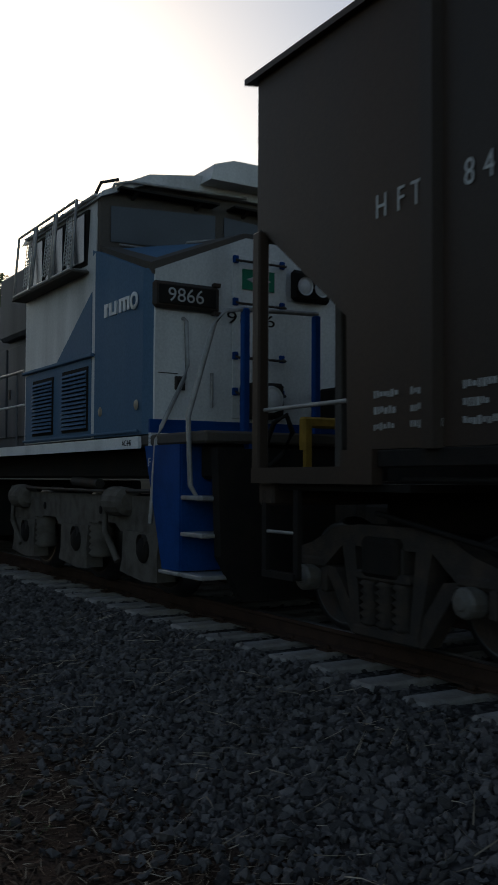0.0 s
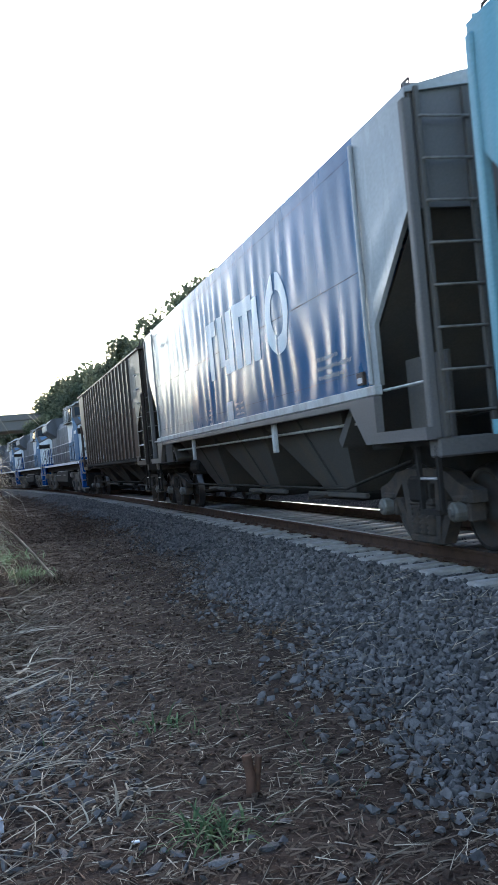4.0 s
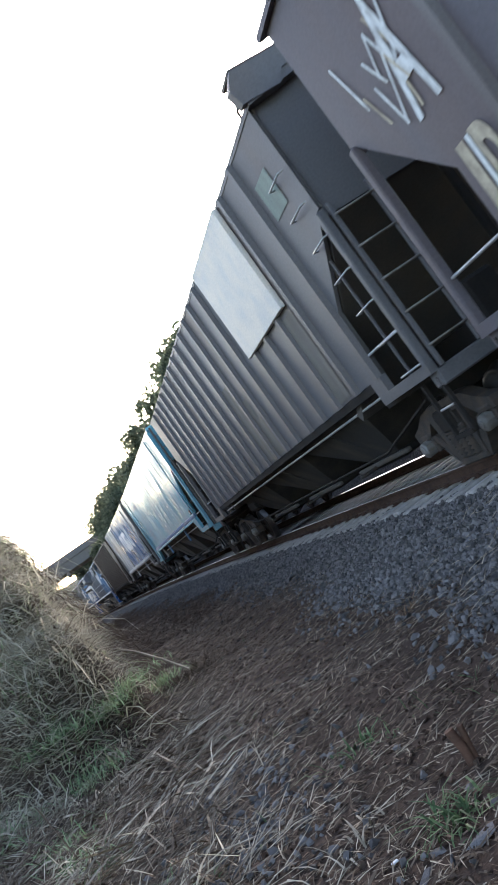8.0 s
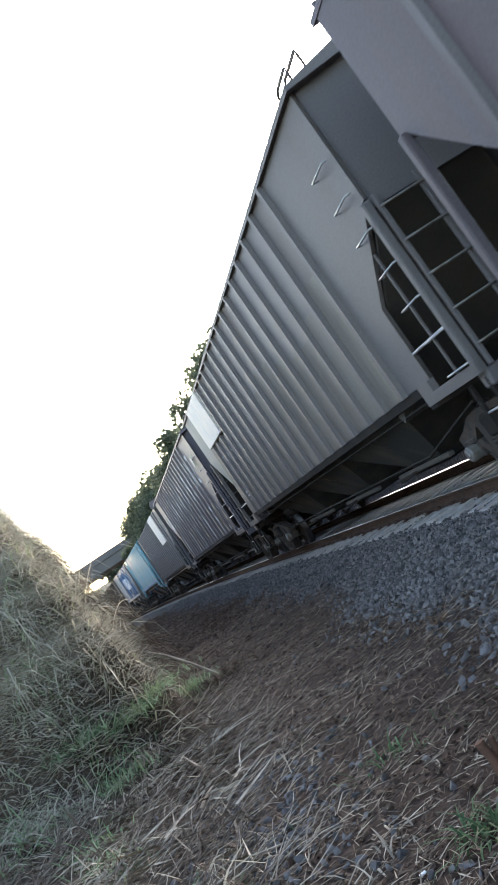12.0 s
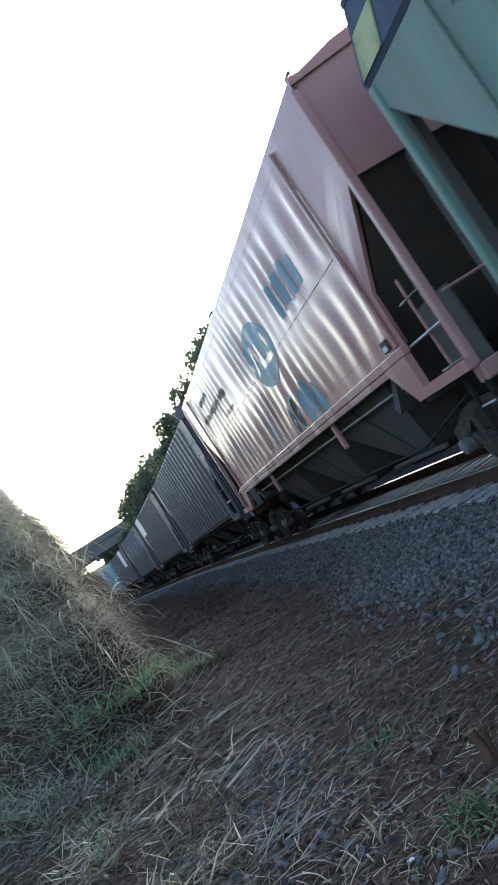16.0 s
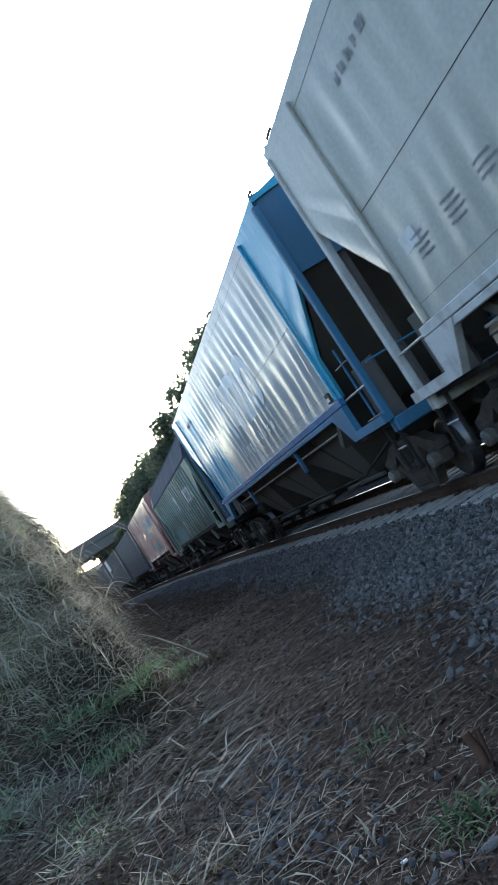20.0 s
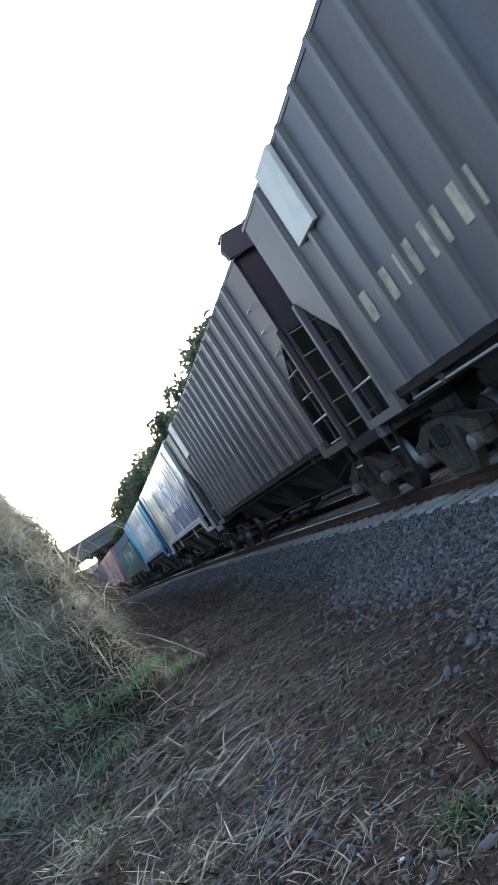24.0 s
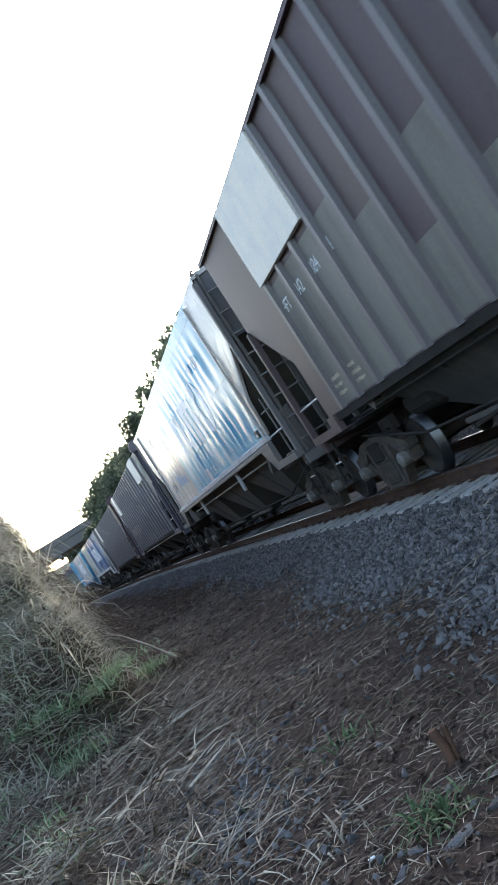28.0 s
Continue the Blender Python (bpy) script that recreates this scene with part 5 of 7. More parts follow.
        for k, (yy, zz) in enumerate(((5.8, 2.2), (5.3, 2.35), (4.7, 2.3), (4.1, 2.45), (3.2, 2.35), (-5.3, 2.0), (-6.0, 2.1))):
            ring_shape(wagon, None, yy, zz, 0.26, 0.22, 20 + 40 * k, 290 + 30 * k, M["dark"] if k < 5 else M["stripe"], 1.1, "graffiti")
    if n == 1:
        for text, yy, gap in (("H", 6.97, 1), ("F", 6.75, 1), ("T", 6.61, 1), ("-", 6.45, 1), ("8", 6.13, 1), ("4", 5.97, 1), ("1", 5.78, 1), ("735", 5.38, 1.2), ("-1", 4.6, 1.3)):
            writing(text, 0.225, M["white"], wagon, yy, 2.89, -RIB - 0.006, turn=-90, width=0.8, spacing=gap)
        for ch, yy, zz, size in (("B", 2.95, 1.48, 0.4), ("R", 2.15, 1.53, 0.4), ("A", 1.35, 1.5, 0.5), ("O", 0.48, 1.76, 0.32), ("I", 0.4, 1.5, 0.3)):
            writing(ch, size, M["chalk"], wagon, yy, zz, -RIB - 0.012, "chalk_letter", turn=-90, width=1.2)
        bar_shape(wagon, None, 0.46, 0.12, 1.48, 1.505, M["chalk"], "chalk_stroke", base=RIB)
        for yy in (6.98, 6.61, 6.14):
            small_print(wagon, None, yy, 1.71, 3, 1, M["stripe"], 0.3, 0.05, base=RIB)
        small_print(wagon, None, 5.47, 1.72, 5, 1, M["tan"], 0.6, 0.035, base=RIB)
        small_print(wagon, None, 4.6, 1.5, 1, 1, M["tan"], 0.6, 0.06, base=RIB)
        for k in range(12):
            yy = 2.32 - k * 0.8
            bar_shape(wagon, None, yy, yy - 0.62, 1.42, 2.9 + 0.06 * math.sin(k * 2.1), M["brown_dust"], "faded_panel", base=RIB - 0.006)
        bar_shape(wagon, None, -6.6, -7.6, 3.1, 4.0, M["faded"], "pale_panel", base=RIB - 0.004)
        bar_shape(wagon, None, 8.3, 7.5, 1.19, 1.25, M["stripe"], "small_marking", base=SIDE - 0.02)
    if n == 5:
        for ch, yy, zz in (("A", 7.3, 2.75), ("I", 5.75, 3.0), ("X", 4.3, 2.95), ("A", 3.3, 2.93), ("A", 1.5, 2.93), ("V", 0.05, 2.9), ("A", -1.75, 2.93), ("9", -3.3, 2.9), ("A", -4.2, 3.0), ("X", -5.6, 3.05), ("Z", -6.4, 3.1)):
            writing(ch, 1.36, M["chalk"], wagon, yy, zz, -RIB - 0.012, "sprayed_letter", turn=-90, width=0.5, lean=0.1, bold=0.012)
        for k, (ch, yy) in enumerate((("R", 6.9), ("K", 6.3), ("P", 5.0), ("D", 3.3), ("A", 2.2), ("1", 0.8), ("A", -0.95), ("M", -2.6), ("P", -4.3), ("F", -5.0), ("C", -5.7), ("2", -6.3), ("4", -6.8))):
            writing(ch, 1.4, M["chalk"] if k % 2 else M["tan"], wagon, yy, 1.45, -RIB - 0.012, "sprayed_letter", turn=-90, width=0.45, lean=-0.1, bold=0.012)
        bar_shape(wagon, None, -7.3, -7.8, 3.45, 3.9, M["emblem"], "painted_emblem", base=RIB)
        rnd = random.Random(77)
        for k in range(12):
            yy, zz = rnd.uniform(7.0, 7.85), rnd.uniform(2.75, 3.3)
            bar_shape(wagon, None, yy, yy - 0.035, zz, zz + rnd.uniform(0.25, 0.6), M["chalk"] if k % 3 else M["tan"], "sprayed_stroke", lean=rnd.uniform(-0.35, 0.25), base=RIB + 0.0006 * k)
        bar_shape(wagon, None, 7.16, 7.02, 1.75, 2.4, M["tan"], "sprayed_stroke", base=RIB)
        bar_shape(wagon, None, 6.98, 6.92, 1.75, 2.4, M["chalk"], "sprayed_stroke", base=RIB)
        ring_shape(wagon, lambda y, z: 0.02, -7.55, 3.68, 0.16, 0.02, 0, 360, M["white"], 0.9, "painted_emblem")
    patches = []
    if n == 4:
        patches = [(-6.05, -3.55, 2.89, 4.40)]
        bar_shape(wagon, None, -7.45, -8.0, 3.5, 3.95, M["emblem"], "painted_emblem", base=RIB)
    elif n == 6:
        patches = [(6.75, 4.3, 3.32, 4.42)]
        for k in range(3):
            writing(("HFT", "843", "214")[k], 0.24, M["chalk"], wagon, 6.5 - k * 0.8, 2.8, -RIB - 0.01, turn=-90, width=0.8)
        for k in range(16):
            yy = 6.3 - k * 0.8
            bar_shape(wagon, None, yy, yy - 0.62, 1.42, 2.2 + 0.5 * math.sin(k * 0.5) ** 2 + (0.6 if k > 6 else 0), M["faded"], "faded_panel", base=RIB - 0.005)
        small_print(wagon, None, 6.4, 1.9, 3, 1, M["stripe"], 0.4, 0.05, base=RIB)
        decal(wagon, None, "pale_panel", M["pale_end"], lambda a, b: (7.12 + 1.3 * a, (cut_line(7.12 + 1.3 * a, 2.3, 3.15, 2.30) + 0.02) * (1 - b) + 4.4 * b), [k / 8 for k in range(9)], [0, 0.5, 1], base=RIB)
    elif n == 12:
        patches = [(6.43, 5.5, 3.37, 4.44)]
        for yy, zz in ((6.75, 2.72), (5.9, 2.75), (5.05, 2.75), (4.2, 2.78), (3.3, 2.75)):
            bar_shape(wagon, None, yy + 0.06, yy - 0.5, zz - 0.08, zz + 0.32, M["faded"], "faded_panel", base=RIB - 0.004)
            if 3.5 < yy < 5.5:
                writing("630" if yy > 4.5 else "5", 0.24, M["chalk"], wagon, yy - 0.05 if yy > 4.5 else yy - 0.14, zz + 0.05, -RIB - 0.006, turn=-90, width=0.75)
            else:
                small_print(wagon, None, yy - 0.06, zz + 0.06, 1, 1, M["chalk"], 0.34, 0.15, base=RIB)
        for k in range(8):
            yy = 6.6 - k * 0.847
            bar_shape(wagon, None, yy, yy - 0.6, 1.42, 2.25, M["faded"], "faded_panel", base=RIB - 0.005)
        small_print(wagon, None, 5.9, 1.75, 3, 1, M["stripe"], 0.4, 0.05, base=RIB)
        small_print(wagon, None, 4.9, 1.85, 5, 1, M["stripe"], 0.5, 0.025, base=RIB)
    elif n == 13:
        patches = [(6.8, 5.95, 3.43, 4.42), (-7.2, -5.55, 3.52, 4.42)]
        bar_shape(wagon, None, -0.1, -0.6, 2.85, 3.1, M["stripe"], base=RIB)
        bar_shape(wagon, None, -0.95, -1.45, 2.85, 3.1, M["stripe"], base=RIB)
        bar_shape(wagon, None, -7.65, -8.4, 3.5, 4.1, M["emblem"], "painted_emblem", base=RIB)
        ring_shape(wagon, lambda y, z: 0.02, -8.02, 3.8, 0.2, 0.1, 0, 360, M["stripe"], 0.9, "painted_emblem")
        for k in range(5):
            bar_shape(wagon, None, 6.5 - k * 0.8, 6.0 - k * 0.8, 2.15, 2.5, M["tan"], "faded_marking", base=RIB)
    elif n == 15:
        patches = [(6.5, 4.1, 3.29, 4.42)]
        for k in range(6):
            if k < 4:
                writing(("HFT", "842", "384", "4")[k], 0.24, M["chalk"], wagon, 6.38 - k * 0.8, 2.8, -RIB - 0.006, turn=-90, width=0.85)
            else:
                small_print(wagon, None, 6.3 - (k - 4) * 0.8, 1.75, 3, 1, M["tan"], 0.4, 0.05, base=RIB)
        for k in range(16):
            yy = 6.32 - k * 0.8
            bar_shape(wagon, None, yy, yy - 0.64, 1.42, (3.2 if k < 4 else 2.0 + 0.9 * abs(math.sin(k * 1.3))), M["faded"], "faded_panel", base=RIB - 0.005)
    elif n == 7:
        bar_shape(wagon, None, -7.5, -8.2, 3.5, 4.02, M["emblem"], "painted_emblem", base=RIB)
        small_print(wagon, None, -5.6, 1.95, 2, 1, M["stripe"], 0.35, 0.05, base=RIB)
    for a, b, z0, z1 in patches:
        part("patch", Geo().box(-SIDE - 0.045, -SIDE + 0.03, min(a, b), max(a, b), z0, z1, 0.006), M["patch"], wagon, "flat pale plate over the ribs")
    for k in range(5 if n in (4, 7, 13) else 0):
        rnd = random.Random(n * 10 + k)
        yy = rnd.uniform(-6, 6)
        bar_shape(wagon, None, yy, yy - 0.55, 1.5, rnd.uniform(1.9, 3.2), M["faded"], "faded_panel", base=RIB)
first = locomotive(1)
TRAIN.append((first[0], first[1], 0.95 + LOCO, 0.53))
for k in (1, 2):
    loco, sets = locomotive(k + 1)
    TRAIN.append((loco, sets, 0.95 + LOCO + k * 22.4, 0.53))


# ---- ground ----
def smooth(a, b, v):
    t = min(max((v - a) / (b - a), 0.0), 1.0)
    return t * t * (3 - 2 * t)


def toe(y):
    """How far left of the track's middle the ballast ends."""
    return -3.25 + 0.75 * smooth(8, 18, y) + 0.22 * math.sin(y * 0.9) + 0.12 * math.sin(y * 2.3 + 1)


def foot(y):
    """How far left of the track's middle the bank begins."""
    return -6.5 + 1.15 * smooth(6, 14, y) - 0.25 * smooth(16, 24, y) + 0.1 * math.sin(y * 1.1)


def ground_z(x, y):
    o = x - track_x(y)
    z = -0.23
    if o < 0:
        z = -0.23 - 0.30 * smooth(-1.45, -3.0, o)
        edge = foot(y)
        bank = smooth(10.8, 14.6, y) * smooth(edge, edge - 1.35, o) * 4.2 + smooth(6, 12, y) * smooth(edge + 0.3, edge - 2.5, o) * 0.55 + smooth(-9, -40, o) * 4
        z += bank
        z += 0.05 * noise.noise((x * 0.8, y * 0.8, 0.0)) * smooth(-2.6, -4.0, o) + 0.02 * noise.noise((x * 3, y * 3, 2.0)) * smooth(-2.6, -3.4, o)
        z -= 0.06 * math.exp(-((o + 3.7) / 0.5) ** 2)
    elif o > 0:
        # right-hand rise, added behind the train to block low sky light under the wagons
        z = -0.23 - 0.4 * smooth(1.45, 2.2, o) + 3.6 * smooth(2.2, 4.8, o) + 0.12 * noise.noise((x * 0.7, y * 0.7, 5.0)) * smooth(2.5, 4, o)
    return z


def axis_steps(lo, hi, mid_lo, mid_hi, fine, grow):
    s = [mid_lo]
    while s[-1] < mid_hi:
        s.append(s[-1] + fine)
    st = fine
    while s[-1] < hi:
        st *= grow
        s.append(s[-1] + st)
    st, left = fine, []
    v = mid_lo
    while v > lo:
        st *= grow
        v -= st
        left.append(v)
    return left[::-1] + s


ground = Geo().grid(lambda x, y: (x + track_x(y) if abs(y) < 250 else x + track_x(250), y, ground_z(x + track_x(y), y) if abs(y) < 250 else 0.0),
                    axis_steps(-1500, 1500, -10, 3, 0.2, 1.25), axis_steps(-600, 2500, -6, 30, 0.3, 1.15))
soil = material("red_brown_soil", (0.05, 0.032, 0.023), 0.95, spots=(0.085, 0.057, 0.042), scale=2.2, amount=0.8, bump=0.8, bump_scale=45)
# ballast grit near the rails, soil further out
nt = soil.node_tree
geo_in = nt.nodes.new("ShaderNodeNewGeometry")
sep = nt.nodes.new("ShaderNodeSeparateXYZ")
nt.links.new(geo_in.outputs["Position"], sep.inputs[0])
yy2 = nt.nodes.new("ShaderNodeMath")
yy2.operation = "MULTIPLY"
nt.links.new(sep.outputs["Y"], yy2.inputs[0])
nt.links.new(sep.outputs["Y"], yy2.inputs[1])
off = nt.nodes.new("ShaderNodeMath")
off.operation = "MULTIPLY_ADD"
off.inputs[1].default_value = 1 / (2 * RADIUS)
nt.links.new(yy2.outputs[0], off.inputs[0])
nt.links.new(sep.outputs["X"], off.inputs[2])
nz = nt.nodes.new("ShaderNodeTexNoise")
nz.inputs["Scale"].default_value, nz.inputs["Detail"].default_value = 1.2, 5
add = nt.nodes.new("ShaderNodeMath")
add.operation = "MULTIPLY_ADD"
add.inputs[1].default_value = 1.2
nt.links.new(nz.outputs[0], add.inputs[0])
nt.links.new(off.outputs[0], add.inputs[2])
edge = nt.nodes.new("ShaderNodeMapRange")
edge.inputs[1].default_value, edge.inputs[2].default_value = -2.7, -1.9
nt.links.new(add.outputs[0], edge.inputs[0])
vor = nt.nodes.new("ShaderNodeTexVoronoi")
vor.inputs["Scale"].default_value = 18
nt.links.new(geo_in.outputs["Position"], vor.inputs["Vector"])
vr = nt.nodes.new("ShaderNodeMapRange")
vr.inputs[1].default_value, vr.inputs[2].default_value = 0.0, 0.6
vr.inputs[3].default_value, vr.inputs[4].default_value = 1.25, 0.35
nt.links.new(vor.outputs["Distance"], vr.inputs[0])
grit = nt.nodes.new("ShaderNodeMixRGB")
grit.blend_type = "MULTIPLY"
grit.inputs[0].default_value = 1
grit.inputs[1].default_value = (0.11, 0.104, 0.099, 1)
nt.links.new(vr.outputs[0], grit.inputs[2])
bs = nt.nodes["Principled BSDF"]
old = bs.inputs["Base Color"].links[0].from_socket
join = nt.nodes.new("ShaderNodeMixRGB")
nt.links.new(edge.outputs[0], join.inputs[0])
nt.links.new(old, join.inputs[1])
nt.links.new(grit.outputs[0], join.inputs[2])
thatch = nt.nodes.new("ShaderNodeMixRGB")
thatch.inputs[2].default_value = (0.24, 0.21, 0.14, 1)
tn = nt.nodes.new("ShaderNodeTexNoise")
tn.inputs["Scale"].default_value, tn.inputs["Detail"].default_value = 22, 8
tr = nt.nodes.new("ShaderNodeValToRGB")
tr.color_ramp.elements[0].position, tr.color_ramp.elements[0].color = 0.4, (0.1, 0.08, 0.052, 1)
tr.color_ramp.elements[1].position, tr.color_ramp.elements[1].color = 0.62, (0.46, 0.4, 0.28, 1)
nt.links.new(tn.outputs[0], tr.inputs[0])
nt.links.new(tr.outputs[0], thatch.inputs[2])
slope = nt.nodes.new("ShaderNodeMapRange")
slope.inputs[1].default_value, slope.inputs[2].default_value = -0.1, 1.5
nt.links.new(sep.outputs["Z"], slope.inputs[0])
nt.links.new(slope.outputs[0], thatch.inputs[0])
nt.links.new(join.outputs[0], thatch.inputs[1])
nt.links.new(thatch.outputs[0], bs.inputs["Base Color"])
thing("ground", "red-brown trackside soil rising to a bank", "ground", kind="structure", geo=ground, mat=soil)

# ---- track ----
track = tagged(new("track"), "railway track with rusty rails on dusty sleepers", "railway track", kind="structure")
for s in (-1, 1):
    def rail_pt(k, j, pr):
        y = -40 + k * 2.0
        a, b = pr[j]
        return (track_x(y) + s * 0.835 + a, y, b)
    web = [(-0.07, -0.17), (-0.07, -0.155), (-0.012, -0.135), (-0.012, -0.05), (-0.036, -0.04), (-0.036, -0.012), (-0.03, -0.004)]
    web = web + [(-a, b) for a, b in web[::-1]]
    part("rail", Geo().grid(lambda k, j: rail_pt(k, j, web), range(141), range(len(web)), False), M["rust"], track, "rusty steel rail")
    head = [(-0.036, -0.008), (-0.028, 0.0), (0.028, 0.0), (0.036, -0.008)]
    part("rail_head", Geo().grid(lambda k, j: rail_pt(k, j, head), range(141), range(4), False), M["rail_head"], track, "worn shiny rail head")
rnd = random.Random(5)
sl = Geo().box(-1.4, 1.4, -0.12, 0.12, -0.36, -0.18, 0.02).mesh("sleeper", M["sleeper"])
clip = Geo().box(-0.12, 0.12, -0.08, 0.08, -0.18, -0.165).box(-0.1, -0.06, -0.05, 0.05, -0.17, -0.13, 0.01).box(0.06, 0.1, -0.05, 0.05, -0.17, -0.13, 0.01).mesh("rail_clip", M["rust"])
far_sl = Geo()
for k in range(-8, 250):
    y = 0.2 + k * 0.56
    m = on_track(y) @ pose(rnd.uniform(-0.05, 0.03), 0, rnd.uniform(-0.015, 0.01), 0, rnd.uniform(-0.4, 0.4), rnd.uniform(-1.2, 1.2))
    if k < 110:
        o = part("sleeper", sl, None, track, at=m)
        if k < 40:
            part("rail_clip", clip, None, o, at=(-0.835, 0, 0))
    else:
        g = Geo().box(-1.4, 1.4, -0.12, 0.12, -0.36, -0.18)
        far_sl.add([m @ Vector(p) for p in g.v], g.f)
tagged(part("sleepers_far_off", far_sl, M["sleeper"], track), kind="stuff")


# ---- ballast stones ----
def stone_shapes():
    out = []
    for k in range(12):
        r = random.Random(50 + k)
        bm = bmesh.new()
        long, flat = r.uniform(1.0, 1.45), r.uniform(0.5, 0.8)
        for j in range(10):
            p = Vector((r.gauss(0, 1), r.gauss(0, 1), r.gauss(0, 1))).normalized() * r.uniform(0.9, 1.1)
            bm.verts.new((p.x * long, p.y * 0.95, p.z * flat))
        hull = bmesh.ops.convex_hull(bm, input=bm.verts)
        bmesh.ops.delete(bm, geom=[v for v in hull["geom_interior"] if isinstance(v, bmesh.types.BMVert)], context="VERTS")
        bm.verts.index_update()
        out.append((np.array([v.co[:] for v in bm.verts]), np.array([[v.index for v in f.verts] for f in bm.faces])))
        bm.free()
    return out


SHAPES = stone_shapes()


def rotations(n, rs):
    q = rs.normal(size=(n, 4))
    q /= np.linalg.norm(q, axis=1, keepdims=True)
    a, b, c, d = q.T
    return np.stack([np.stack([1 - 2 * (c * c + d * d), 2 * (b * c - a * d), 2 * (b * d + a * c)], 1), np.stack([2 * (b * c + a * d), 1 - 2 * (b * b + d * d), 2 * (c * d - a * b)], 1),
                     np.stack([2 * (b * d - a * c), 2 * (c * d + a * b), 1 - 2 * (b * b + c * c)], 1)], 1)


def scatter(name, label, shapes, places, sizes, mat, rs, parent=None, turn=True):
    """Many small pieces joined in one mesh."""
    vs, fs, base = [], [], 0
    which = rs.integers(0, len(shapes), len(places))
    for k, (v, f) in enumerate(shapes):
        p, s = places[which == k], sizes[which == k]
        if not len(p):
            continue
        R = rotations(len(p), rs)
        if not turn:
            a = rs.uniform(0, 6.28, len(p))
            R = np.zeros((len(p), 3, 3))
            R[:, 0, 0] = R[:, 1, 1] = np.cos(a)
            R[:, 0, 1], R[:, 1, 0], R[:, 2, 2] = -np.sin(a), np.sin(a), 1
        w = np.einsum("nij,mj->nmi", R, v) * s[:, None, None] + p[:, None, :]
        vs.append(w.reshape(-1, 3))
        fs.append((f[None] + (np.arange(len(p)) * len(v))[:, None, None] + base).reshape(-1, f.shape[1]))
        base += len(p) * len(v)
    me = bpy.data.meshes.new(name)
    me.from_pydata(np.concatenate(vs), [], np.concatenate(fs).tolist())
    me.materials.append(mat)
    ob = new(name, me)
    ob.parent = parent
    return tagged(ob, label, "" if parent else name.replace("_", " "), kind="stuff")


def ground_places(n, x_fn, y_fn, rs, lift=0.0, keep=None):
    out = []
    xs, ys = x_fn(n), y_fn(n)
    for a, b in zip(xs, ys):
        if keep is None or keep(a, b):
            xx = a + track_x(b)
            out.append((xx, b, ground_z(xx, b) + lift))
    return np.array(out)


rs = np.random.default_rng(3)
ballast = tagged(new("ballast"), "grey crushed-stone ballast beside the track", "ballast", kind="structure")


def bed(o, y):
    """Stones thin out past the toe."""
    e = toe(y) - o
    return rs.random() < (1.0 if e < -0.25 else 0.5 if e < 0 else 0.1 if e < 0.4 else 0.006)


near = ground_places(34000, lambda n: rs.uniform(-4.6, -1.3, n), lambda n: 0.3 + 17 * rs.random(n) ** 1.5, rs, 0.012, bed)
scatter("loose_stones", "grey crushed ballast stones", SHAPES, near, rs.uniform(0.019, 0.038, len(near)) * (0.8 + 0.7 * rs.random(len(near)) ** 3), M["stone"], rs, ballast)
mid = ground_places(18000, lambda n: rs.uniform(-3.6, -1.25, n), lambda n: 17 + 45 * rs.random(n) ** 1.4, rs, 0.015, bed)
scatter("loose_stones", "grey crushed ballast stones", SHAPES, mid, rs.uniform(0.026, 0.048, len(mid)), M["stone"], rs, ballast)
behind = ground_places(6000, lambda n: rs.uniform(-4.0, -1.3, n), lambda n: rs.uniform(-9, 0.3, n), rs, 0.012, bed)
scatter("loose_stones", "grey crushed ballast stones", SHAPES, behind, rs.uniform(0.022, 0.045, len(behind)), M["stone"], rs, ballast)
inside = ground_places(6500, lambda n: rs.uniform(-1.3, 1.6, n), lambda n: -4 + 34 * rs.random(n) ** 1.2, rs, -0.0)
scatter("loose_stones", "grey crushed ballast stones between the sleepers", SHAPES, inside, rs.uniform(0.022, 0.045, len(inside)), M["stone"], rs, ballast)
stone_me = []
for v, f in SHAPES:
    me = bpy.data.meshes.new("stone")
    me.from_pydata(v.tolist(), [], f.tolist())
    me.materials.append(M["stone_one"])
    stone_me.append(me)
one = ground_places(300, lambda n: rs.uniform(-3.4, -1.5, n), lambda n: rs.uniform(1.8, 6.5, n), rs, 0.025)
for k, p in enumerate(one):
    o = part("stone", stone_me[k % 12], None, ballast)
    o.matrix_basis = Matrix.Translation(p) @ Euler((k, k * 1.7, k * 2.3)).to_matrix().to_4x4() @ Matrix.Scale(0.026 + 0.02 * ((k * 37) % 10) / 10, 4)


